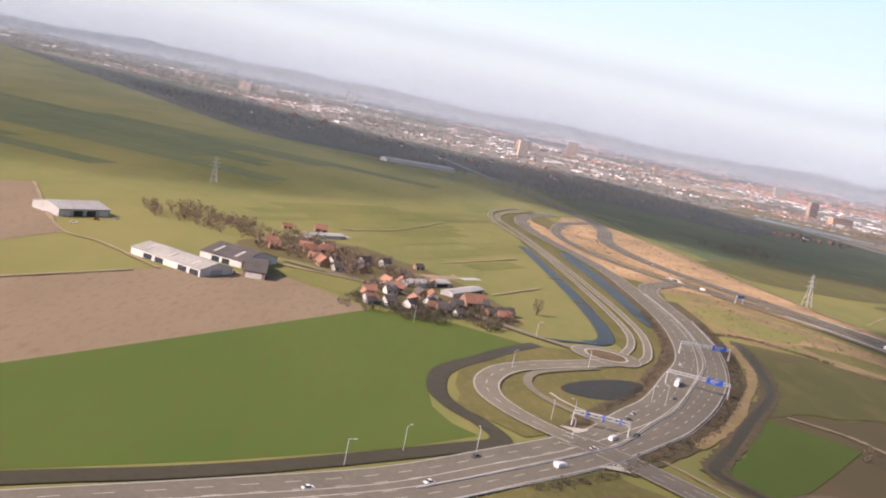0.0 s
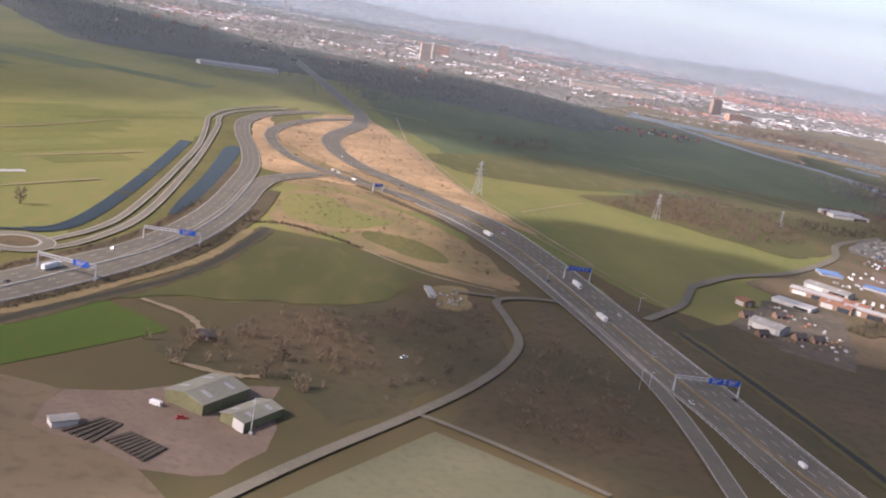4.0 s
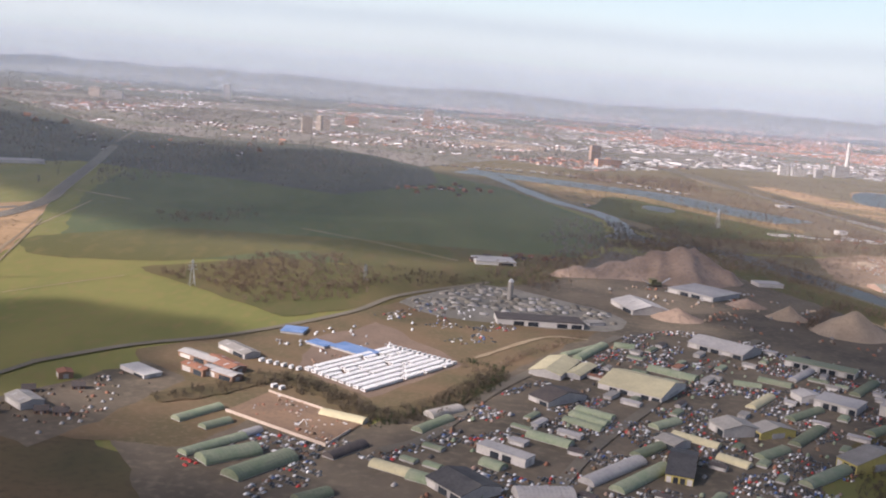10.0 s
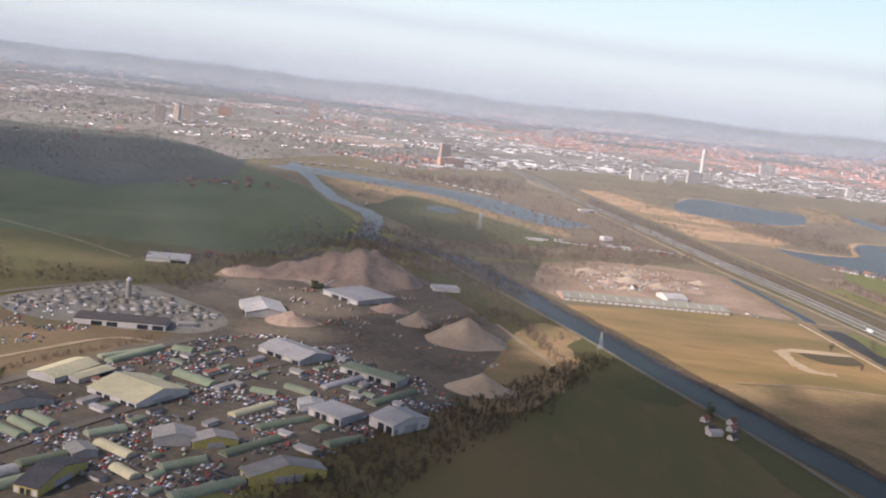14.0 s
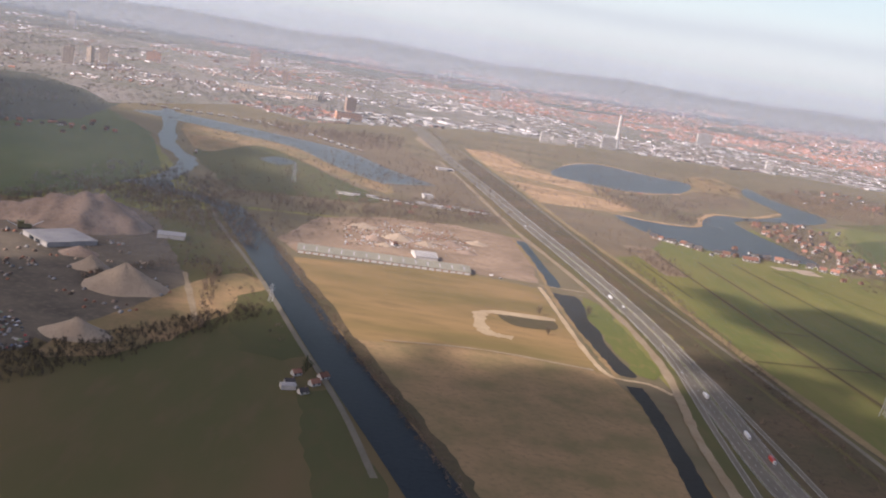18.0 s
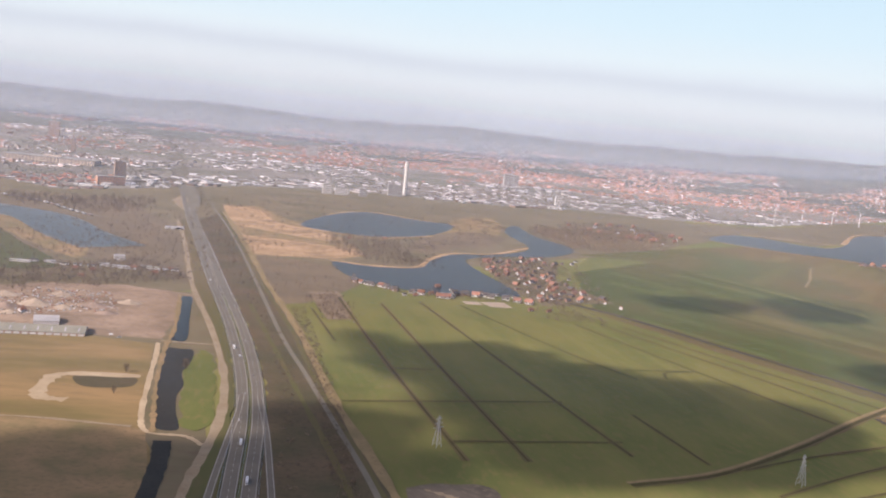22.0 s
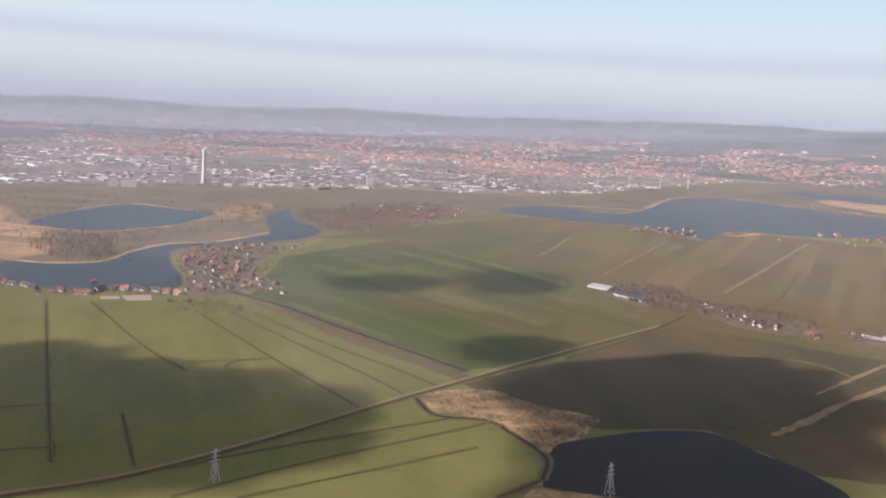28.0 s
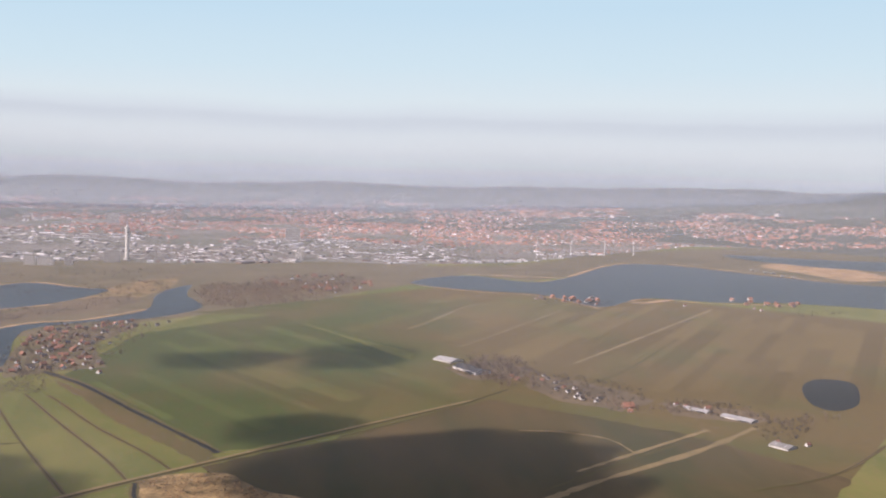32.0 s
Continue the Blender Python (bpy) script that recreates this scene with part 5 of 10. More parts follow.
road(L1, 8.0, 0.10, "grey motorway carriageway bending towards the interchange", (-1.2, 1.2))
road(L2, 8.0, 0.106, "grey motorway carriageway bending towards the interchange", (-1.2, 1.2))
A9L = [(224, 156.3), (219.1, 176.4), (213.5, 204), (208.1, 223.5), (203.6, 239.9), (188.3, 303.8), (179.3, 334.5), (164.7, 368), (147.8, 393.4), (123.9, 414.2), (100.5, 435.1), (83.6, 461.8), (71.1, 501.5), (68.6, 544.4), (79.8, 600.4), (98.1, 635.7)]
A9R = [(232.2, 159.7), (226.3, 179.8), (219.7, 207.5), (215.1, 227.8), (210.7, 244.7), (194.9, 309.7), (186.1, 341.4), (174.7, 374.1), (158.2, 400.4), (136.1, 433), (116.2, 462.6), (102.5, 499.8), (97.1, 545.4), (104.7, 608.1), (101.4, 671.6), (82.5, 752.2), (40.5, 930.5), (-7.8, 1126.5)]
road(A9L, 6.6, 0.112, "motorway carriageway rising out of the loop", (0,))
road(A9R, 10.0, 0.118, "broad motorway carriageway with several lanes", (-2.4, 0, 2.4))
road([(206.5, 157.5), (205.9, 170.2), (205.2, 193.9), (202.9, 220.3), (196.5, 252.7), (186.8, 289.1), (172.5, 336.4), (154, 376)], 4.4, 0.124, "motorway slip road")
road([(59.4, 249.5), (63.7, 260.5), (67.3, 283), (67.2, 309), (63.6, 351), (55.8, 422), (44.3, 505), (37, 548.1), (41.8, 587.4), (59.9, 633.1)], 2.8, 0.10, "narrow parallel road", edges=True, material=OLDROAD)
road([(56.6, 256.6), (61.3, 272), (63.3, 291), (61.6, 324.4), (57.4, 372), (50.3, 440), (40.1, 499.6), (33.2, 538.3), (35.1, 584.9), (52.3, 640.4)], 2.6, 0.13, "narrow parallel road", material=OLDROAD)
road([(50, 242.6), (46, 239.2), (39, 233.2), (30.5, 225.5), (22.8, 216.3), (18.6, 205), (18.4, 195), (21.2, 187.6), (26.5, 180.2), (34, 173.5)], 5.8, 0.127, "curved link road to the junction", (0,), material=OLDROAD)
road([(46.6, 235), (36.6, 225.8), (29.2, 217), (27.4, 207), (30.4, 198.4), (35.3, 192.7), (41.5, 187)], 2.0, 0.133, "inner link road round the pond", edges=False, material=OLDROAD)
ribbon("kerb", [(31.8, 203.5), (33.5, 199.5), (36.8, 195.6), (40, 192.8)], 0.7, 0.17, PAINT, "pale worn concrete kerb beside the inner road")
road([(31, 174.5), (36, 172.6), (43.2, 166.4), (53.5, 155.2), (63.3, 143.5), (72, 132.5), (80, 122)], 7.4, 0.136, "side road leaving the junction", (-1.4, 1.4))
c = Vector((51, 250.6))
around = [Vector((math.cos(t * math.pi / 12), math.sin(t * math.pi / 12))) for t in range(25)]
road([tuple(c + q * 7.3) for q in around], 3.9, 0.142, "small roundabout", material=OLDROAD)
sheet("traffic_island", [tuple(c + q * 5.2) for q in around[:24]], 0.17, BROWN, "round planted island of the roundabout")
ribbon("kerb", [tuple(c + q * 5.3) for q in around], 0.35, 0.19, PAINT, "pale kerb round the planted island")
road([(212.1, 276.9), (227.2, 299.9), (233, 315), (237.5, 328.5)], 2.6, 0.108, "narrow road under the motorway", edges=False, material=OLDROAD)
sheet("traffic_island", [(31.2, 181.2), (37.2, 182.1), (34.5, 178.4)], 0.16, PAINT, "white hatched traffic island")
sheet("traffic_island", [(35.9, 161.9), (39.9, 165.1), (41.6, 161.7)], 0.16, PAINT, "white hatched traffic island")
A200 = [(811.8, 273), (802.4, 322.9), (799.5, 352), (799.6, 395.1), (800.3, 464.5), (796.5, 540.4), (785, 645.9), (762.4, 801.3), (738, 977.2), (714.3, 1143.9), (674.9, 1455.7), (615.4, 1855.5), (520.9, 2566.2), (335.3, 3833.5)]
for k in (-1, 1):
    road([tuple(q[0]) for q in line_of(A200, k * 3.6, 1)], 5.8, 0.1 + 0.006 * k, "straight dual carriageway towards the town", (0,))
EMB_LEFT = [tuple(q[0]) for q in line_of(A200[:10], -6.6, 2)]
EMB = [tuple(q[0]) for q in line_of(A200[:10], 7.2, 2)]
SVC = [(862, 304), (855.8, 385.2), (840.7, 487.7), (831.5, 570), (822.1, 653.8), (799.4, 809.2), (779, 975), (742, 1240)]
sheet("verge", EMB + SVC[::-1], 0.055, BROWN, "dark brown planted embankment")
ribbon("verge", [(791, 715.7), (805.9, 617.9), (816.2, 547.1), (834.3, 423.9), (842, 360)], 2.6, 0.066, OLIVE, "pale strip of grass along the embankment", uneven=0.4)
ribbon("verge", SVC, 4.6, 0.064, WINTER2, "pale dry grass strip beside the service road", uneven=0.4)
ribbon("verge", [tuple(q[0]) for q in line_of(SVC, -4.4, 2)], 2.6, 0.068, OLIVE, "brown grass between service road and field", uneven=0.3)
SHOULDER = [(779, 330), (780.2, 380.6), (784, 416.9), (787.5, 461.3), (787, 502.5), (783, 551.1), (770.7, 638), (747.1, 775), (722, 980), (700, 1130)]
sheet("verge", SHOULDER + EMB_LEFT[::-1], 0.05, OLIVE, "olive brown verge of the dual carriageway")
ribbon("verge", SHOULDER, 4.0, 0.075, DIRT, "pale sandy road shoulder", uneven=0.25)
ribbon("verge", [(744, 725), (748, 672), (751, 620), (751, 577), (754, 520), (758.5, 472), (762, 440)], 2.6, 0.061, SAND2, "ochre reed on the pond's edge", uneven=0.6)
road([(786, 304), (788, 352), (790, 395), (792.3, 433), (794.8, 472), (795.3, 500)], 3.0, 0.113, "slip road joining the dual carriageway")
road([(813.5, 304.3), (812, 352.1), (810.3, 395.4), (808.6, 434.4), (806.6, 464.9), (803.4, 500.1)], 3.0, 0.117, "slip road leaving the dual carriageway")
road([(855, 304), (849, 385), (836, 475), (826.5, 540), (812.6, 630), (792, 806), (764.3, 1031), (729.8, 1262.7), (699.2, 1467.6)], 2.6, 0.1, "pale service road beside the embankment", edges=False, material=OLDROAD)
road([(119.2, 133.1), (125.8, 144.8), (135.2, 160.4), (150.4, 183.8), (160.7, 201.2), (168.6, 218.3), (173.4, 236.5), (171.9, 254), (170, 270), (178.2, 277.4), (187, 279.9)], 2.2, 0.11, "narrow grey country lane", edges=False, material=OLDROAD)
road([(150.4, 183.8), (156.1, 180.9), (166.9, 174.2), (182.8, 162.5)], 1.4, 0.1, "narrow track", edges=False, material=OLDROAD)
road([(158, 272.4), (170.5, 274.3)], 1.6, 0.1, "short lane to the white shed", edges=False, material=OLDROAD)
road([(236.7, 327.2), (259, 355.2), (288.5, 380.5), (323.6, 428), (343, 470.8), (384, 517.8)], 3.4, 0.11, "road along the yards", edges=False, material=OLDROAD)
road([(348.3, 275.8), (360.5, 289.7), (378.1, 333), (394.9, 363.8), (434.2, 425.9)], 4.0, 0.11, "dark road through the scrap yards", edges=False)
road([(380.3, 228.2), (403.6, 286.5), (428, 331.5), (453.4, 376.9), (495, 440.4)], 3.6, 0.115, "dark road through the scrap yards", edges=False)
road([(662.5, 308.4), (648.6, 361.2), (624.4, 434.3), (597.4, 517.6), (557.9, 624.6), (542.9, 674.6)], 2.4, 0.1, "narrow dyke road beside the canal", edges=False, material=OLDROAD)
road([(-40.2, 294.9), (-12.1, 285.1), (5, 276), (13.2, 270.8), (23, 264.5), (32.5, 257.7), (44, 251.3)], 2.4, 0.1, "village street", edges=False, material=OLDROAD)
ribbon("road", [(705.6, 1256.4), (686, 1454.2), (584.3, 2187.1), (507.2, 2709.2), (401.3, 3326.7), (274.3, 3985.7)], 14, 0.45, OLDROAD, "broad road running on into the town")
ribbon("road", [(2001.4, 2532.4), (2049.2, 2462.9), (2152.9, 2417.5), (2273.8, 2325.8), (2457.2, 2316.5)], 6, 0.45, OLDROAD, "pale road at the edge of the town")
ribbon("road", [(320.6, 1619.2), (449.6, 1656.6), (601.4, 1739), (876.6, 2037.3), (1343.6, 2473.4)], 7, 0.45, OLDROAD, "pale road through the town")
road([(-21.6, 1175.3), (-62.7, 1369.7), (-182.1, 1958.1)], 5, 0.1, "road into the town", edges=False)

road([(113, 437), (129, 416.7), (147.3, 399.2), (167.2, 369.1), (180.5, 340.8)], 2.0, 0.15, "narrow service road between the loops", material=OLDROAD)

# the same roads and the canal run on southwards
for k in (-1, 1):
    road([tuple(q[0]) for q in line_of([(935, -520), (893, -150), (850, 80), (811.8, 273)], k * 3.6, 2)], 5.8, 0.1 + 0.006 * k, "dual carriageway running on to the south", (0,))
road([(345, -520), (292, -90), (224, 156.3)], 6.6, 0.112, "motorway carriageway running on to the south", (0,))
road([(356, -520), (302, -88), (232.2, 159.7)], 10.0, 0.118, "broad motorway carriageway running on to the south", (-2.4, 0, 2.4))
road([(-520, -292), (-150, 18), (-57.5, 94.4)], 8.0, 0.1, "motorway carriageway running on to the west", (-1.2, 1.2))
road([(-517, -296), (-147, 14), (-54.9, 90.5)], 8.0, 0.106, "motorway carriageway running on to the west", (-1.2, 1.2))
ribbon("canal_water", [(845, -520), (822, -250), (785, -40), (742, 112), (699, 245.9)], 19, 0.055, WATER, "dark straight canal")


def guard_rail(pts, offset, label="grey steel guard rail beside the carriageway"):
    """A folded steel beam on short posts."""
    line = line_of(pts, offset, 10)
    beam = [(-0.05, 0.24), (0.05, 0.29), (-0.02, 0.34), (0.05, 0.39), (-0.05, 0.44)]
    k, v, f = len(beam), [], []
    for q, d, _ in line:
        v += [(q.x + d.y * x, q.y - d.x * x, z + 0.12) for x, z in beam]
    for i in range(len(line) - 1):
        f += [(i * k + j, i * k + j + 1, (i + 1) * k + j + 1, (i + 1) * k + j) for j in range(k - 1)]
    rail = tagged(raw("guard_rail", v, f, STEEL), label, "", "", "structure")
    v, f, nxt = [], [], 0.0
    for (q, d, s0), (q2, _, s1) in zip(line, line[1:]):
        while nxt < s1:
            p = q.lerp(q2, (nxt - s0) / max(s1 - s0, 1e-6))
            m = len(v)
            v += [(p.x + x, p.y + y, z) for z in (0.06, 0.54) for x, y in ((-0.05, -0.05), (0.05, -0.05), (0.05, 0.05), (-0.05, 0.05))]
            f += [(m, m + 1, m + 5, m + 4), (m + 1, m + 2, m + 6, m + 5), (m + 2, m + 3, m + 7, m + 6), (m + 3, m, m + 4, m + 7)]
            nxt += 2.0
    tagged(raw("post_row", v, f, STEEL, rail), "", "", "", "stuff")


MEDIAN = [(235.2, 148), (226.5, 173), (219.4, 192), (209.2, 229), (200.6, 262.5), (193.4, 291), (184.5, 325), (176.5, 351)]
ribbon("verge", MEDIAN, 0.9, 0.16, WINTER2, "narrow strip of pale grit between the carriageways")
guard_rail(MEDIAN, 0)
guard_rail(A9R[:9], 5.3)
guard_rail(A9L[:9], -3.7)
guard_rail(A200[:9], 0)
guard_rail(A200[:9], 7.0)
guard_rail(A200[:9], -7.0)
guard_rail(L2[3:12], 4.4)
guard_rail(L1[3:14], 4.4)

# ---- trees ----
def tree_arrays(spots, n=26, seed=3, low=0.2):
    """Bare trees: a trunk and fans of twigs round it. spots: x, y, height, spread."""
    g = np.random.default_rng(seed)
    s = np.asarray(spots, float)
    k = len(s)
    h, w = s[:, 2][:, None], s[:, 3][:, None]
    ang, up = g.uniform(0, 2 * np.pi, (k, n)), g.uniform(low, 1.0, (k, n))
    rad = np.sqrt(np.clip(1 - (up * 2 - 1.15) ** 2 * 0.8, 0.05, 1)) * g.uniform(0.55, 1.1, (k, n)) * w
    tip = np.stack([s[:, 0][:, None] + rad * np.cos(ang), s[:, 1][:, None] + rad * np.sin(ang), up * h], -1)
    root = np.stack([s[:, 0][:, None] + 0.25 * rad * np.cos(ang), s[:, 1][:, None] + 0.25 * rad * np.sin(ang), np.maximum(up - g.uniform(0.15, 0.4, (k, n)), 0.08) * h], -1)
    side = g.normal(size=(k, n, 3))
    side /= np.linalg.norm(side, axis=-1, keepdims=True)
    fan = side * (w * g.uniform(0.05, 0.15, (k, n)) * (30 / n) ** 0.5)[..., None]
    tri = np.stack([root, tip - fan, tip + fan * 0.8], 2).reshape(-1, 3)
    a = g.uniform(0, np.pi, k)
    t = 0.05 * s[:, 2]
    z = np.zeros(k)
    trunk = [np.stack([np.stack([s[:, 0] + t * np.cos(a + q), s[:, 1] + t * np.sin(a + q), z], -1), np.stack([s[:, 0] + t * np.cos(a + q + 2.1), s[:, 1] + t * np.sin(a + q + 2.1), z], -1),
                       np.stack([s[:, 0], s[:, 1], s[:, 2] * 0.75], -1)], 1) for q in (0, 2.1, 4.2)]
    return np.concatenate([tri] + [x.reshape(-1, 3) for x in trunk])


def clear_of_road(spots):
    """The spots without those on the motorway to the town."""
    s = np.asarray(spots, float)
    on = np.zeros(len(s), bool)
    for u, w in ((A9R[i], A9R[i + 1]) for i in range(13, 17)):
        u, d = np.array(u), np.array(w) - np.array(u)
        t = np.clip(((s[:, :2] - u) @ d) / (d @ d), 0, 1)
        on |= np.hypot(*(s[:, :2] - u - t[:, None] * d).T) < 13
    return s[~on]


def woods(name, spots, material, label, n=26, seed=3, low=0.2):
    spots = clear_of_road(spots)
    v = tree_arrays(spots, n, seed, low)
    v[:, 2] += land_rise(v[:, 0], v[:, 1])
    f = np.arange(len(v)).reshape(-1, 3)
    return mesh_np(name, v, f, [material], np.zeros(len(f)), label)


def fill(poly, count, h0, h1, seed, spread=0.34):
    r = random.Random(seed)
    xs, ys = [p[0] for p in poly], [p[1] for p in poly]
    out = []
    for _ in range(count * 30):
        x, y = r.uniform(min(xs), max(xs)), r.uniform(min(ys), max(ys))
        if inside(x, y, poly):
            h = r.uniform(h0, h1)
            out.append((x + r.gauss(0, 0.9 * h), y + r.gauss(0, 0.9 * h), h, h * spread * r.uniform(0.8, 1.3)))
            if len(out) >= count:
                break
    return out


def along(pts, step, h0, h1, seed, wide=1.0, spread=0.34):
    r = random.Random(seed)
    line = line_of(pts, 0, 6)
    out, nxt = [], 0.0
    for (q, d, run), (q2, d2, run2) in zip(line, line[1:]):
        while nxt < run2:
            t = (nxt - run) / max(run2 - run, 1e-6)
            p = q.lerp(q2, t)
            h = r.uniform(h0, h1)
            out.append((p.x + r.uniform(-wide, wide), p.y + r.uniform(-wide, wide), h, h * spread))
            nxt += step * r.uniform(0.6, 1.4)
    return out


WOOD_RED = mat("reddish_twigs", (0.24, 0.175, 0.115), (0.2, 0.15, 0.1), 0.1, fine=1.0, c=(0.16, 0.115, 0.08), island=0.3)
PINE = mat("evergreen_needles", (0.035, 0.05, 0.025), (0.05, 0.065, 0.03), 0.2, fine=2, island=0.3)
woods("woodland", fill([(98.1, 200.5), (112.1, 213.6), (121.7, 229.4), (137.3, 225.4), (136.8, 190.4), (124, 184.6), (117.2, 193.4), (104.1, 190.2)], 80, 1.4, 3.4, 11), WOOD_RED, "bare reddish trees round the farm", 46, 1)
woods("woodland", fill([(121.7, 229.4), (143.7, 251.7), (165.6, 270.2), (166.6, 228.7), (149.7, 189), (138.1, 188.1)], 130, 0.6, 2.0, 12, 0.5), WOOD, "bare brown trees and scrub beside the lane", 34, 2)
woods("scrub", fill([(171.6, 209.4), (179.8, 243.9), (192, 233.5), (198.6, 191.5), (177.3, 178.2), (162.7, 193.1)], 260, 0.6, 1.6, 13, 0.6), WOOD, "low brown scrub beside the motorway", 14, 3)
woods("hedge", along([(94, 312.5), (100, 317), (107.9, 319), (120.1, 312.5), (131.2, 303.6)], 0.22, 0.5, 1.1, 95, 0.7, 0.6), WOOD_DARK, "low dark hedge at the edge of the meadow", 18, 95)
woods("hedge", along([(-16, 266), (-8, 259), (2, 257), (10, 262), (14, 269)], 0.3, 0.7, 1.5, 96, 3, 0.6), PINE, "dark evergreen bushes in the village gardens", 24, 96)
woods("woodland", fill([(233, 469.5), (263.6, 542.8), (303.2, 560.6), (334.6, 505.8), (322.5, 453), (283.2, 432), (257.8, 462.5)], 760, 1.2, 2.8, 14, 0.5), WOOD, "belt of bare brown trees", 44, 4)
woods("woodland", fill([(75, 738.4), (-25.7, 1158), (68.2, 1284.7), (186, 1248.8), (300.6, 1126.3), (260.2, 1003.2), (185.7, 984.5), (129.5, 841.9)], 900, 3, 7, 15), T_TWIG, "dark wood before the town", 16, 5)
woods("woodland", along([(-620, 2080), (-320, 1690), (-110, 1410), (57, 1370), (168, 1420), (266, 1320), (330, 1220)], 2.6, 2, 5, 101, 75, 0.6), T_TWIG, "bare woods between the first streets of the town", 12, 101)
woods("woodland", fill([(330.2, 538.9), (379.9, 531.4), (420.5, 575), (424.1, 529.1), (384, 512), (366, 502), (345, 492)], 320, 0.7, 2.0, 97, 0.5), WOOD_DARK, "bare thicket behind the yards", 20, 97)
woods("woodland", fill([(-300, 1150), (-60, 1000), (90, 915), (271.8, 850), (331.6, 962), (330, 1180), (180, 1380), (-60, 1380), (-300, 1700)], 900, 1.6, 4.5, 98, 0.6), T_TWIG, "dense bare woods at the edge of the town", 12, 98)
woods("tree_row", along([(702, 262), (684, 322), (655, 412), (637, 466), (614, 536), (590, 606), (566, 672)], 0.8, 0.6, 1.8, 99, 3, 0.6), WOOD, "bare bushes on the canal bank", 18, 99)
woods("woodland", fill([(-451.7, 1396.9), (-323.3, 1539.1), (-108.1, 1245.7), (-46.6, 1203.2), (28.3, 868.1), (-103.1, 1030.1), (-238.7, 1023.1)], 700, 4, 8, 16), T_TWIG, "dark wood before the town", 14, 6)
woods("tree_row", fill([(177.1, 651.7), (229.5, 703), (235.8, 662.6), (206.9, 628.3), (187.2, 624.7)], 90, 2, 4, 17), WOOD, "clump of dark trees in the open field", 26, 7)
ribbon("verge", [(281.9, 302.2), (296.3, 314.9), (311.2, 331.7), (329.9, 320.3), (344.9, 305.4), (362.3, 319.6), (380.2, 352.1)], 10, 0.052, BROWN, "dark brown strip under the hedge", uneven=0.2)
woods("hedge", along([(312.1, 328.9), (330.3, 318.7), (345.5, 302.6), (362.8, 316), (381.8, 355.9)], 0.35, 1.0, 2.4, 49, 5.5, 0.6), WOOD_DARK, "thick bare hedge round the storage yard", 34, 49)
woods("hedge", along([(281.9, 302.2), (296.3, 314.9), (311.2, 331.7), (329.2, 322.9), (345.7, 301.7), (363.1, 314.5), (380.2, 352.1)], 0.6, 1.2, 3, 18, 4.5), WOOD_DARK, "bare hedge round the storage yard", 36, 8)
woods("hedge", along([(344.2, 294.1), (368.9, 321.6), (383.7, 356.5), (370.9, 369.4)], 0.55, 1.2, 2.6, 19, 2.5), PINE, "green hedge round the storage yard", 26, 9)
woods("hedge", along([(369.7, 361.9), (379.7, 358.5), (390.3, 380.1), (417.9, 419.5)], 0.7, 1.2, 2.6, 20, 2), WOOD, "bare hedge beside the yards", 26, 10)
woods("woodland", fill([(382.7, 547.4), (434, 631.2), (492.2, 712.6), (526.8, 687), (541.2, 615.4), (514.8, 619.3), (473, 676.7), (431.5, 574), (412, 504.2)], 700, 1.6, 3.8, 21), WOOD, "bare trees behind the factory", 26, 11)
woods("woodland", fill([(432.8, 705.9), (486.7, 719.2), (540.8, 707.7), (573.6, 664), (588.8, 571.3), (551.2, 597.6), (518.2, 650.5), (464.2, 679.8)], 700, 1.6, 3.6, 22), WOOD, "dark trees along the canal", 22, 12)
woods("hedge", along([(525.8, 470), (567, 533.8), (579.7, 482.3), (585.7, 422.2)], 1.8, 2.5, 5, 23, 3), WOOD, "bare trees round the gravel heaps", 26, 13)
woods("hedge", fill([(468.9, 266.4), (495.5, 317.3), (557.6, 405.7), (601.6, 472.1), (609.1, 458.9), (569.9, 382.2), (524.3, 310.8), (504.2, 273.1)], 1500, 1.0, 2.8, 24), WOOD_DARK, "dense bare hedge at the edge of the yards", 44, 14)
woods("woodland", fill([(534.1, 747.1), (592.6, 761.5), (647.9, 800.7), (700.4, 871.6), (743.1, 786.1), (692, 739), (621.5, 722.7), (560.5, 715.1)], 800, 2, 5, 25), WOOD, "brown trees between canal and road", 20, 15)
woods("woodland", fill([(517.2, 785.2), (536.2, 806.4), (557, 722.9), (537.6, 697.2), (508.7, 707.3)], 220, 1.6, 3.4, 26), WOOD, "dark trees at the canal bend", 22, 16)
woods("woodland", fill([(461.5, 1223.8), (564.5, 1255), (651.6, 1306.5), (661.9, 1200.7), (627, 1131), (538, 1151.6)], 420, 4, 8, 27), WOOD, "trees on the far river bank", 16, 17)
woods("woodland", fill([(854.2, 1090.3), (893.7, 1111.8), (935.1, 1069.6), (939.7, 945.8), (894.3, 942.4), (859.7, 1012.6)], 330, 3, 6, 28), WOOD, "bare trees beside the lake", 20, 18)
woods("woodland", fill([(1139.8, 1359.1), (1278.9, 1411.6), (1358, 1394.9), (1273.6, 1215.5), (1187.2, 1150.8), (1145, 1175.2)], 1100, 2, 5, 29, 0.55), WOOD_RED, "bare trees on the headland", 18, 19)
woods("woodland", along([(853.5, 803.9), (882.9, 802.4), (921.1, 799.2), (959.6, 793.7), (990, 792.2)], 5, 3, 6, 30, 5), WOOD, "trees along the lake shore", 24, 20)
woods("woodland", fill([(998.1, 970.4), (1051.5, 1010.3), (1117.3, 1057.3), (1087.2, 834.3), (1040.6, 775.2), (1003.8, 754.3), (995.4, 805.1)], 420, 1.6, 3.8, 31), WOOD, "bare trees among the village houses", 24, 21)
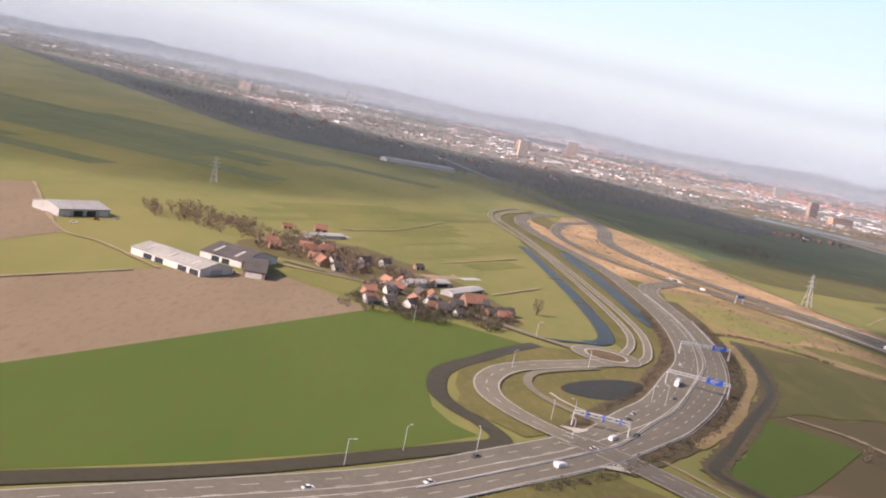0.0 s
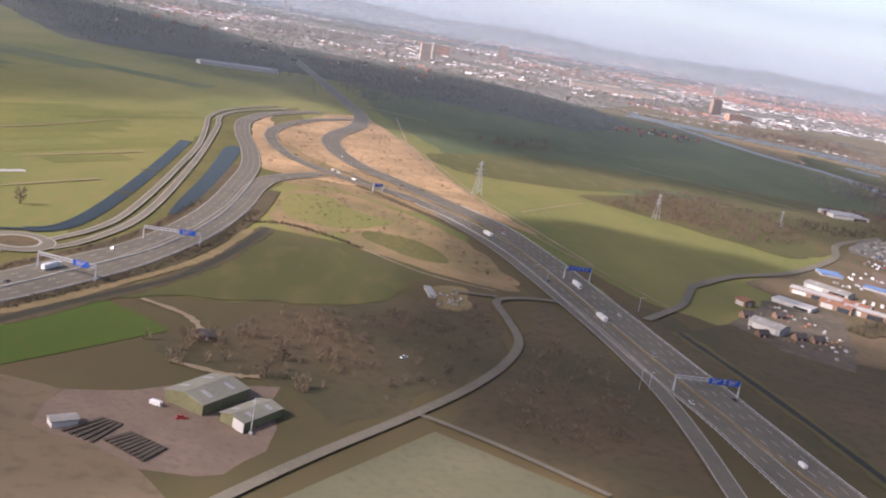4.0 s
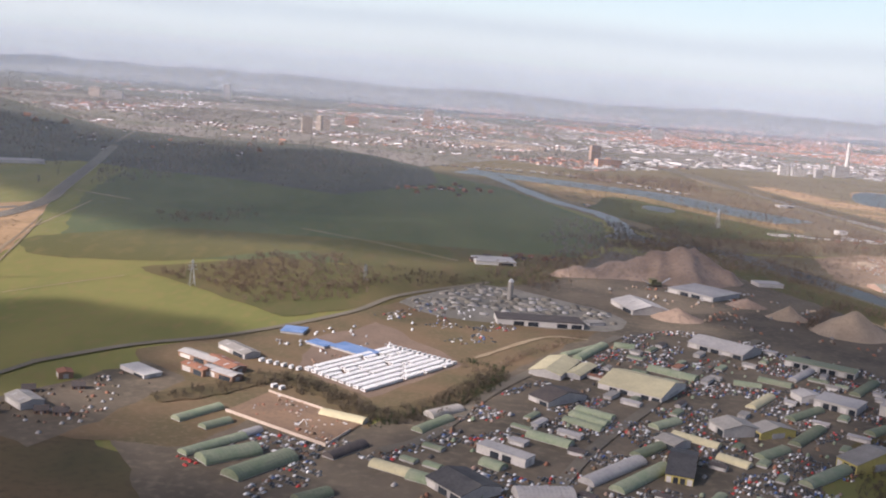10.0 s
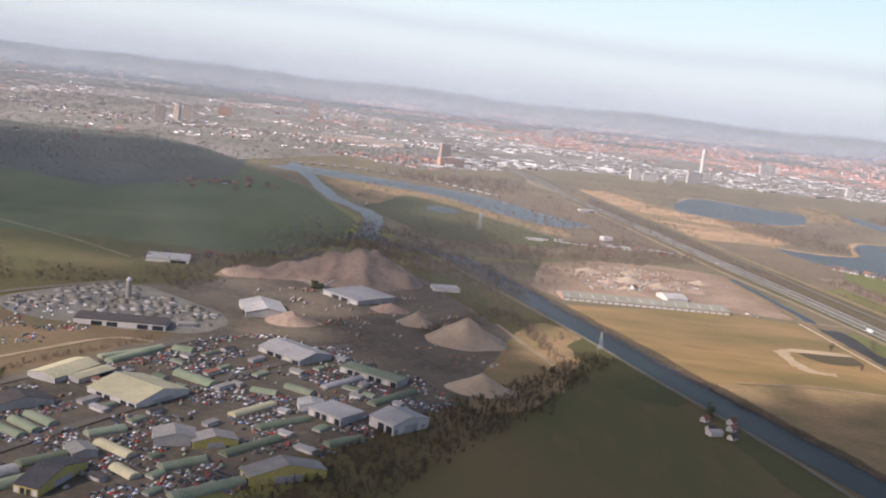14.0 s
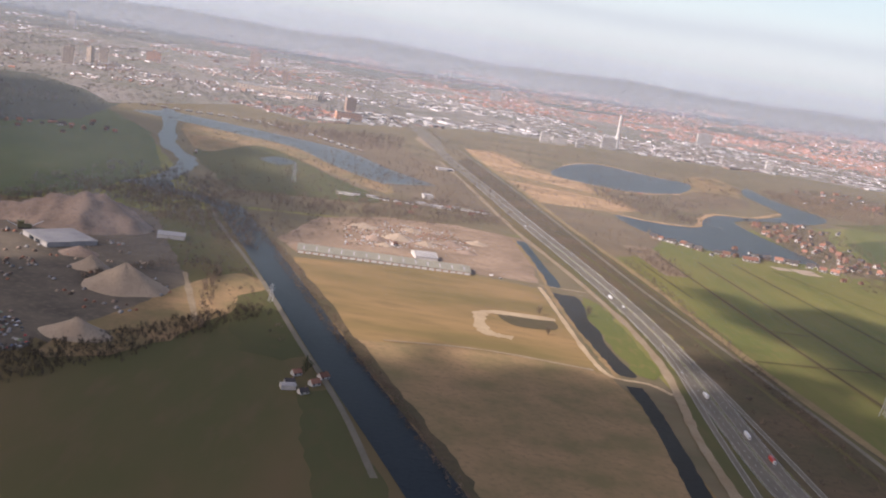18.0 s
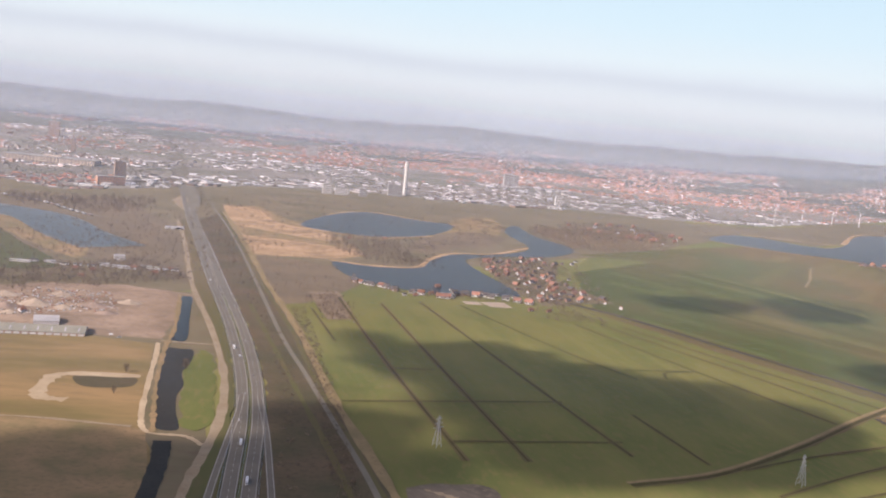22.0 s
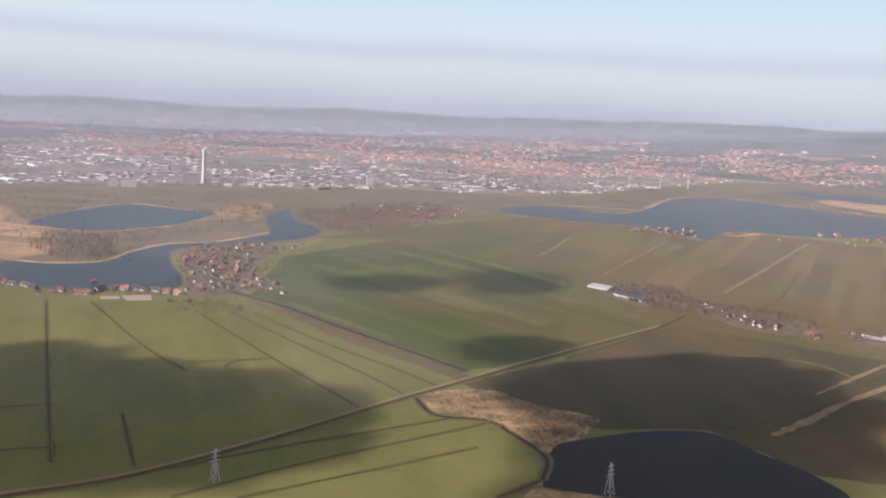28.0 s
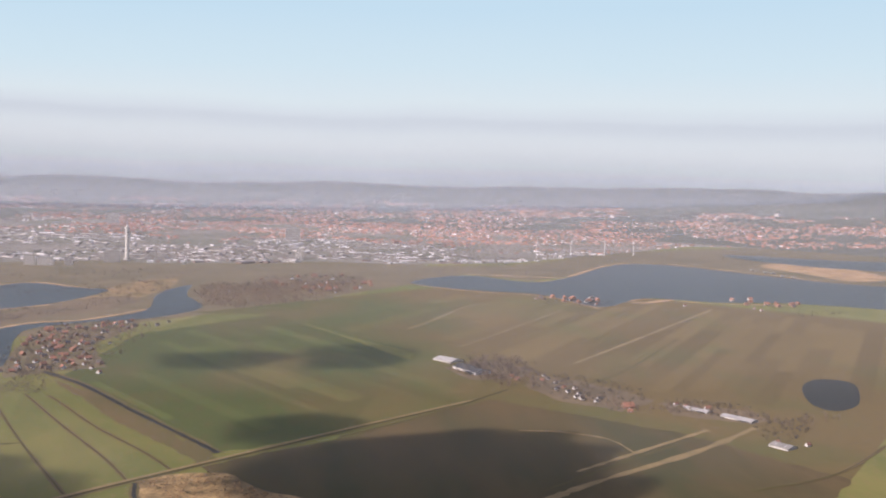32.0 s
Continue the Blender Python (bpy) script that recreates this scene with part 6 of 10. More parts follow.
woods("woodland", fill([(829.6, 752.4), (852.8, 770.3), (862.9, 687.9), (841.3, 678.9)], 160, 2, 4, 32), WOOD, "patch of brown scrub", 24, 22)
woods("woodland", fill([(1373.1, 825.7), (1428.2, 841.8), (1419.8, 768.8), (1418.6, 736.6), (1384.2, 725.5), (1368.5, 789.4)], 150, 3, 7, 33), WOOD, "bare trees round the farm", 26, 23)
woods("woodland", along([(1414.3, 757.6), (1433, 726.7), (1449.8, 688.4), (1465.3, 653.1), (1515.8, 653.2)], 5, 3, 6, 34, 6), WOOD, "bare trees along the hamlet", 26, 24)
woods("woodland", along([(1489.5, 663.5), (1531.9, 643.9), (1552, 603.6), (1598, 623.1)], 5, 3, 6, 35, 6), WOOD, "bare trees along the hamlet", 26, 25)
woods("woodland", fill([(1003, 1015), (1087.8, 1063.7), (1091.3, 1019.2), (1061.2, 924.6), (1071.5, 869.8), (1085.5, 825.8), (1053.9, 814.5), (1019.6, 790.4), (1007.5, 839.9)], 420, 1.4, 3.2, 46, 0.45), WOOD, "bare trees in the gardens of the lake village", 24, 46)
woods("woodland", along([(872.6, 823.8), (900.7, 801.2), (938.8, 784.2), (951, 799.7), (984.3, 792.9), (1007.5, 781.3)], 1.6, 1.4, 3, 47, 4, 0.45), WOOD, "bare trees along the lake shore", 24, 47)
woods("woodland", along([(1368, 813.1), (1394.2, 767.8), (1416.8, 742.7), (1431.4, 697.4), (1460.7, 653.1), (1506, 639.7)], 2.2, 1.5, 3.5, 48, 7, 0.3), WOOD, "bare trees between the houses of the hamlet", 24, 48)
woods("woodland", fill([(424.9, 626.4), (439.1, 798.6), (479, 829.4), (586.8, 641.2), (589.1, 563.1), (538.2, 633.7), (459.3, 617.9)], 500, 1.8, 4, 51, 0.5), T_TWIG, "bare woods between the polder and the river", 20, 51)
woods("scrub", fill([(686.9, 1419.5), (1044.4, 1587.1), (1430.3, 1638.1), (1905.9, 1879.4), (2522, 2043.5), (2410.9, 1890.1), (1858.8, 1728.4), (1627.4, 1480), (1445.1, 1479.3), (1109, 1508.9), (769.9, 1344.2)], 700, 1.2, 3, 52, 0.6), WOOD, "bare scrub before the town", 12, 52)
woods("scrub", fill([(547, 656.8), (597.4, 517.6), (624.4, 434.3), (622.5, 419.3), (575.9, 498.3), (522.4, 586.9)], 240, 0.8, 2.2, 53, 0.6), WOOD, "brown scrub along the canal", 18, 53)
woods("woodland", fill([(553.3, 751.8), (601.6, 908.3), (664.4, 1118.7), (701.8, 1388.4), (785.1, 1512), (995.4, 1566.8), (1165.8, 1555.4), (837.5, 1038.3), (769.9, 906.8), (743.1, 786.1), (675.8, 741.9)], 900, 1.4, 3.4, 59, 0.55), WOOD, "bare brown woods on the lowland", 16, 59)
woods("scrub", fill([(348.2, 1300.3), (466.8, 1267.1), (596.1, 1204.4), (700.7, 994.7), (743.1, 786.1), (700.1, 775.7), (636.8, 833.5), (555.5, 740.6), (530.3, 746.1)], 800, 0.8, 2.2, 60, 0.7), REED, "brown bushes on the lowland", 12, 60)
woods("woodland", fill([(895.9, 1125), (980.3, 1157), (956.2, 939.2), (901.1, 924.1)], 420, 1.2, 3, 61, 0.55), WOOD, "brown woods between the two lakes", 18, 61)
woods("scrub", fill([(1031.6, 1350.3), (1090.6, 1446.9), (1102.7, 1319.7), (1044, 1161.7), (977.2, 1059.6), (945, 1055), (1015.6, 1200.3)], 420, 1.0, 3.0, 93, 0.6), WOOD, "brown bushes on the spit between the lakes", 16, 93)
woods("scrub", fill([(1140, 527.3), (1176.7, 536.4), (1224.6, 480.3), (1262, 466), (1290, 470), (1302, 440), (1296, 462), (1230, 480), (1188.9, 437.6)], 420, 0.4, 1.4, 94, 0.8), WOOD_DARK, "dark bushes round the pond", 14, 94)
woods("scrub", fill([(1021.6, 802.7), (1045.8, 814.7), (1056.4, 742.3), (1043.1, 720.2), (1026.5, 761.3)], 200, 0.6, 1.8, 54, 0.6), WOOD, "patch of brown scrub beside the village", 20, 54)
woods("scrub", fill([(994, 739.4), (1010, 752), (1026.9, 776.4), (1054.3, 740.4), (1020.9, 728.2)], 260, 0.5, 1.4, 100, 0.6), WOOD, "brown scrub at the edge of the lake village", 16, 100)
woods("scrub", fill([(69.2, 482.8), (65.4, 536.2), (70.5, 587.5), (111.3, 624.1), (147.6, 499.7), (179.3, 388.7), (166.3, 369.9), (142.1, 375.6), (115.1, 393.1), (93.4, 387.5), (88.2, 417.2)], 420, 0.35, 1.1, 55, 0.9), REED, "low brown bushes between the loops", 12, 55)
woods("scrub", fill([(101.8, 321.3), (98.2, 347.7), (102.3, 381.3), (116.8, 388.2), (141.9, 369.2), (163.8, 336.3), (177.3, 293.9), (167.8, 295.7), (141.9, 326.4), (125.6, 322), (114.5, 310.9)], 260, 0.35, 1.0, 56, 0.9), REED, "low brown bushes inside the slip road", 12, 56)
woods("scrub", fill([(429.9, 1108.8), (511.3, 1124.4), (584.8, 1065.1), (638.1, 955.5), (654.3, 844), (601.6, 908.3), (523.2, 1020.2), (484.5, 925.8)], 300, 0.8, 2.2, 57, 0.7), WOOD, "brown bushes beside the river", 12, 57)
woods("scrub", fill([(735.7, 1308.8), (774.9, 1329), (803.9, 1185.1), (863.9, 1112.9), (891.3, 976.6), (854.3, 942.3), (780.3, 930.2)], 300, 0.6, 1.6, 58, 0.8), REED, "brown bushes in the reed beds", 12, 58)
woods("scrub", fill([(1141.1, 525.2), (1176.1, 534.2), (1218.7, 480.6), (1187.5, 441.4), (1172.7, 466)], 520, 0.6, 2, 36, 0.6), SAND, "clumps of ochre reed at the pond", 16, 26)
woods("scrub", fill([(1197.6, 378.2), (1220.3, 379.1), (1250.4, 373.6), (1225.6, 329.3), (1156.5, 336.4)], 400, 0.6, 2, 37, 0.6), SAND, "clumps of ochre reed at the pond", 16, 27)
woods("woodland", fill([(-101.3, 348.8), (-86.6, 369.1), (-52.9, 346.5), (-28.1, 339.2), (-11.4, 323.1), (4.1, 298.7), (-5.2, 279.2), (-30.5, 298.6), (-64.5, 327.4), (-91.5, 329.6)], 300, 1.6, 3.6, 38, 0.5), WOOD, "bare trees round the village", 50, 28)
woods("woodland", fill([(-18, 249.6), (-4.7, 271.2), (19.2, 279.2), (30.3, 274.3), (20, 254.2), (-3, 246), (-14.1, 249)], 170, 1.2, 2.8, 39, 0.5), WOOD_DARK, "bare trees in the village gardens", 50, 29)
woods("hedge", along([tuple(q[0]) for q in line_of(L2[4:12], 6.4, 1)], 0.22, 0.35, 1.0, 90, 1.6, 0.7), WOOD_DARK, "dark dense planting on the slope of the motorway", 20, 90)
woods("hedge", along([tuple(q[0]) for q in line_of(L1[6:13], -6.2, 1)], 0.25, 0.3, 0.9, 91, 1.3, 0.7), WOOD_DARK, "dark dense planting on the slope of the motorway", 20, 91)
woods("hedge", along([(179.5, 322), (167, 349), (148, 377), (125, 398)], 0.25, 0.3, 0.8, 92, 1.4, 0.7), WOOD, "brown planting on the slope of the motorway", 18, 92)
woods("hedge", along([tuple(q[0]) for q in line_of(A200, 20, 1)], 4.5, 1, 2.8, 40, 6, 0.6), WOOD, "brown planting on the embankment", 18, 30)
woods("scrub", fill([(400, 517.6), (637.7, 684.3), (783.7, 1010), (652.5, 1082.8), (523.2, 900.7), (434.1, 647.4)], 500, 2, 5, 41), WOOD, "bare scrub behind the gravel heaps", 16, 31)
woods("scrub", fill([(622.5, 1258.5), (759.5, 1106.2), (880, 870.8), (820.3, 742.2), (698.9, 867.8), (560.1, 934.8)], 420, 2, 5, 42), WOOD_RED, "brown scrub beside the road to the town", 14, 32)
woods("woodland", fill([(-1408.9, 2894.4), (-550.5, 2054.5), (-60.3, 1390.6), (107.8, 1316.2), (263.6, 1124.1), (331.6, 962.4), (271.8, 841.2), (178.1, 890.9), (89.8, 907.8), (24.9, 935.1), (-22.6, 880.9), (-166.9, 880)], 750, 1.6, 4.2, 84, 0.7), T_TWIG, "bare woods and gardens before the town", 14, 84)
woods("woodland", fill([(1360.7, 826), (1396.6, 866.7), (1420.4, 857.4), (1435.5, 812.5), (1408.4, 761.4), (1368.6, 764.4)], 190, 1.6, 3.4, 71, 0.6), WOOD_DARK, "dark bare trees round the farm", 34, 71)
woods("woodland", fill([(1428, 793.2), (1462.6, 767.3), (1487.5, 725.9), (1491.5, 687.7), (1449.1, 649.7), (1444.1, 666.3), (1418, 687.2), (1407.5, 740.5)], 260, 1.2, 2.8, 72, 0.55), WOOD_DARK, "dark bare trees in the hamlet gardens", 30, 72)
woods("woodland", fill([(1498.2, 691.4), (1527.8, 677), (1552.3, 655.9), (1546.7, 620.1), (1529.4, 614.2), (1487, 646.2)], 150, 1.2, 2.8, 73, 0.55), WOOD_DARK, "dark bare trees in the hamlet gardens", 30, 73)
woods("woodland", fill([(1532.8, 612.6), (1588.8, 635.6), (1543.6, 573.5), (1508.5, 563.9)], 100, 1.2, 2.8, 74, 0.55), WOOD_DARK, "dark bare trees beside the last farm", 30, 74)
woods("woodland", fill([(1127.8, 1291.5), (1163.2, 1410.3), (1184.5, 1376.2), (1230.8, 1484), (1325.8, 1509.2), (1384.3, 1450.6), (1328.1, 1358), (1331.9, 1287.7), (1269.8, 1321.3), (1219, 1244.3), (1193.5, 1277.1), (1167.6, 1166.2)], 900, 1.2, 3, 75, 0.6), WOOD_DARK, "dark bare trees on the headland", 16, 75)
woods("woodland", fill([(1559, 1241.4), (1667.5, 1227.6), (1639, 1163.6), (1543.8, 1188.1)], 120, 1.4, 2.6, 76, 0.6), WOOD_DARK, "dark bare trees on the lake shore", 20, 76)
woods("woodland", fill([(1864.7, 1270.2), (1909.4, 1152.9), (1949.2, 1129.8), (1854.3, 1083.3), (1832.7, 1201.3)], 160, 1.2, 2.4, 77, 0.6), WOOD_DARK, "dark bare trees on the lake shore", 20, 77)
woods("woodland", fill([(994.6, 973.7), (1012.7, 1044.2), (1082.9, 1061), (1090, 1000.7), (1073.6, 893), (1089.8, 823.9), (1056.4, 806.4), (1011.6, 833.5)], 320, 1.0, 2.4, 78, 0.55), WOOD_DARK, "dark bare trees in the gardens of the lake village", 24, 78)
woods("woodland", fill([(1437.3, 1918.6), (1538, 1920.4), (1714, 1822.8), (1665.6, 1706.8), (1553.5, 1673.7), (1450.5, 1809.8)], 260, 1.4, 3, 79, 0.8), T_WOOD, "trees before the town", 14, 79)
woods("hedge", along([(823.5, 713.7), (832, 582.3), (836.6, 479.4), (837.6, 413.5), (838.8, 355.3)], 0.5, 0.7, 1.8, 80, 5, 0.6), WOOD, "brown planting beside the embankment", 22, 80)
woods("scrub", along([(598.9, 568.1), (642.5, 438.7), (667.6, 374.2), (681.1, 332.2)], 0.6, 0.5, 1.3, 81, 2, 0.7), WOOD, "brown scrub on the canal bank", 18, 81)
woods("woodland", fill([(596.1, 588.4), (605.3, 619.5), (660.6, 721.8), (710.8, 775.9), (745.8, 781.9), (732.9, 847), (658.4, 832.6), (591, 711.8), (584.6, 647.8)], 420, 1.0, 2.4, 82, 0.6), WOOD, "bare trees behind the demolition ground", 18, 82)
woods("woodland", fill([(462, 685.4), (485.8, 799.5), (539.5, 740.7), (548.1, 655.9), (502.5, 656.1)], 380, 1.2, 3, 83, 0.6), WOOD_DARK, "dark trees at the canal bend", 20, 83)
woods("woodland", fill([(p[0], p[1]) for p in NEAR[11:]] + [(2600, 2350), (900, 1900)], 700, 4, 9, 43), WOOD, "trees at the edge of the town", 12, 33)


# one pollard beside the canal house and a few garden trees, each a thing of its own
def single_tree(x, y, h, seed, material, label):
    r = random.Random(seed)
    e = tagged(new("tree"), label, "tree", "single trees")
    e.location = (x, y, 0)
    bm = bmesh.new()
    bmesh.ops.create_cone(bm, segments=7, radius1=0.05 * h, radius2=0.02 * h, depth=0.6 * h, cap_ends=True, matrix=Matrix.Translation((0, 0, 0.3 * h)))
    for i in range(6):
        a, t = i * 1.05 + r.random(), r.uniform(0.6, 1.0)
        m = Matrix.Translation((0, 0, h * (0.3 + 0.05 * i))) @ Matrix.Rotation(a, 4, "Z") @ Matrix.Rotation(t, 4, "Y") @ Matrix.Translation((0, 0, 0.17 * h))
        bmesh.ops.create_cone(bm, segments=5, radius1=0.018 * h, radius2=0.005 * h, depth=0.36 * h, cap_ends=True, matrix=m)
    part("trunk", bm, BARK, e)
    v = tree_arrays([(0, 0, h, 0.36 * h)], 110, seed, 0.3)[:330]
    raw("crown", [tuple(q) for q in v], [(3 * i, 3 * i + 1, 3 * i + 2) for i in range(110)], material, e)
    return e


for i, (p, h, m) in enumerate((((36.2, 289.1), 5.0, WOOD), ((633.9, 393.9), 6.0, PINE), ((122.1, 189.6), 4.0, WOOD), ((123.7, 199.9), 4.2, WOOD), ((738.3, 528.6), 5, WOOD), ((738.2, 492.5), 4, WOOD), ((633, 390.1), 4, PINE), ((765.6, 539.6), 6, WOOD))):
    single_tree(*p, h, 60 + i, m, "dark evergreen tree standing alone" if m is PINE else "bare rounded tree standing alone in grass")


# ---- buildings ----
def frame_of(a, b, c):
    """Origin, length, width and turn of a rectangle from three of its corners."""
    a, b, c = Vector(a), Vector(b), Vector(c)
    u = b - a
    ln = u.length
    u.normalize()
    v = Vector((-u.y, u.x))
    w = (c - b).dot(v)
    return a, ln, w, math.atan2(u.y, u.x)


def gable_wall(bm, ln, w, h, rise):
    p = [(0, 0, 0), (ln, 0, 0), (ln, w, 0), (0, w, 0), (0, 0, h), (ln, 0, h), (ln, w, h), (0, w, h), (0, w / 2, h + rise), (ln, w / 2, h + rise)]
    v = [bm.verts.new(q) for q in p]
    for q in ((0, 1, 5, 4), (2, 3, 7, 6), (1, 2, 6, 9, 5), (3, 0, 4, 8, 7), (3, 2, 1, 0)):
        bm.faces.new([v[i] for i in q])


def gable_roof(bm, ln, w, h, rise, over, thick):
    slope = rise / (w / 2)
    for s in (0, 1):
        y0, y1 = (-over, w / 2) if s == 0 else (w / 2, w + over)
        za, zb = (h - over * slope, h + rise) if s == 0 else (h + rise, h - over * slope)
        lo = [(x, y, z + 0.02) for x, y, z in ((-over, y0, za), (ln + over, y0, za), (ln + over, y1, zb), (-over, y1, zb))]
        v = [bm.verts.new(q) for q in lo] + [bm.verts.new((x, y, z + thick)) for x, y, z in lo]
        for q in ((3, 2, 1, 0), (4, 5, 6, 7), (0, 1, 5, 4), (1, 2, 6, 5), (2, 3, 7, 6), (3, 0, 4, 7)):
            bm.faces.new([v[i] for i in q])


def arch_roof(bm, ln, w, h, rise, ribs):
    k, rows = 10, []
    n = max(6, int(ln / ribs))
    for i in range(n + 1):
        out = 0.06 * (i % 2)
        row = []
        for j in range(k + 1):
            a = math.pi * j / k
            row.append(bm.verts.new((ln * i / n, w / 2 - (w / 2 + 0.08 + out) * math.cos(a), h + (rise + out) * math.sin(a))))
        rows.append(row)
    for i in range(n):
        for j in range(k):
            bm.faces.new((rows[i][j], rows[i + 1][j], rows[i + 1][j + 1], rows[i][j + 1]))
    for row in (rows[0], rows[-1]):
        bm.faces.new(row)


def shed(corners, h, shape, roof, wall, label, doors=0, rise=None, name="shed", group="sheds of the yards", ribs=1.0):
    a, ln, w, turn = frame_of(*corners)
    if w < 0:
        a, turn, w = a + Vector((math.cos(turn), math.sin(turn))) * ln, turn + math.pi, -w
    w = min(max(w, 1.6), 60)
    e = tagged(new(name), label, "shed", group)
    e.location, e.rotation_euler = (a.x, a.y, 0), (0, 0, turn)
    rise = rise if rise is not None else (0.115 if shape == "gable" else 0.2) * w
    bm = bmesh.new()
    if shape == "gable":
        gable_wall(bm, ln, w, h, rise)
    else:
        box(bm, 0, ln, 0, w, 0, h)
    part("wall", bm, wall, e)
    bm = bmesh.new()
    if shape == "gable":
        gable_roof(bm, ln, w, h, rise, 0.2, 0.14)
    elif shape == "arch":
        arch_roof(bm, ln, w, h, rise, ribs)
    else:
        box(bm, -0.15, ln + 0.15, -0.15, w + 0.15, h + 0.004, h + 0.25)
    part("roof", bm, roof, e)
    if shape == "gable" and ln > 9 and roof not in (ROOF_YELLOW, ROOF_BLACK):
        n = max(2, int(ln / 7))
        for i in range(n):
            for s in (0, 1):
                bm = bmesh.new()
                x = ln * (i + 0.5) / n
                y = w * (0.22 if s == 0 else 0.78)
                z = h + rise * 0.44 + 0.22
                d = rise * 0.13 * (1 if s == 0 else -1)
                v = [bm.verts.new(q) for q in ((x - 0.45, y - 0.13 * w, z - abs(d) * 2 * (1 if s == 0 else -1)), (x + 0.45, y - 0.13 * w, z - abs(d) * 2 * (1 if s == 0 else -1)), (x + 0.45, y + 0.13 * w, z + abs(d) * 2 * (1 if s == 0 else -1)), (x - 0.45, y + 0.13 * w, z + abs(d) * 2 * (1 if s == 0 else -1)))]
                top = bm.faces.new(v)
                r = bmesh.ops.extrude_face_region(bm, geom=[top])
                bmesh.ops.translate(bm, verts=[q for q in r["geom"] if isinstance(q, bmesh.types.BMVert)], vec=(0, 0, 0.06))
                part("roof_light", bm, ROOF_PALE, e)
    for i in range(doors):
        bm = bmesh.new()
        x = ln * (i + 0.5) / doors
        box(bm, x - 0.36 * ln / doors, x + 0.36 * ln / doors, -0.06, -0.003, 0.05, h * 0.78)
        part("door", bm, WALL_WHITE if doors > 20 or i % 3 == 0 else GLASS, e)
    bm = bmesh.new()
    tall = h + rise * 0.5 if shape == "arch" else h * 0.8
    box(bm, ln + (0.003 if shape != "arch" else 0.02), ln + 0.09, w * 0.32, w * 0.68, 0.05, tall)
    part("door", bm, WALL_GREY, e)
    return e


WALL_YELLOW = mat("yellow_cladding", (0.5, 0.42, 0.14), (0.42, 0.36, 0.14), 0.3, fine=2)
ROOF_RUST = mat("rusty_roof", (0.34, 0.16, 0.1), (0.26, 0.13, 0.09), 0.2, fine=1.5)
ROOF_BLUE = mat("blue_tarpaulin", (0.12, 0.22, 0.42), (0.2, 0.3, 0.5), 0.2, fine=1.5)
ROOF_BLACK = mat("black_roof", (0.06, 0.06, 0.065), (0.09, 0.09, 0.09), 0.2, fine=1.5)
ROOF_OLIVE = mat("weathered_olive_roof", (0.3, 0.285, 0.22), (0.24, 0.23, 0.18), 0.1, fine=1.0, c=(0.2, 0.19, 0.15))
GA, AR, FL = "gable", "arch", "flat"
G_, Y_, N_, P_, R_, K_, B_, D_ = ROOF_GREY, ROOF_YELLOW, ROOF_GREEN, ROOF_PALE, ROOF_RUST, ROOF_BLACK, ROOF_BLUE, ROOF_DARK
T_Y, T_G, T_N, T_P = "yellowed corrugated roof on a large shed", "grey corrugated roof on a workshop shed", "green arched corrugated shed in the scrap yard", "pale roofed storage shed in the yard"
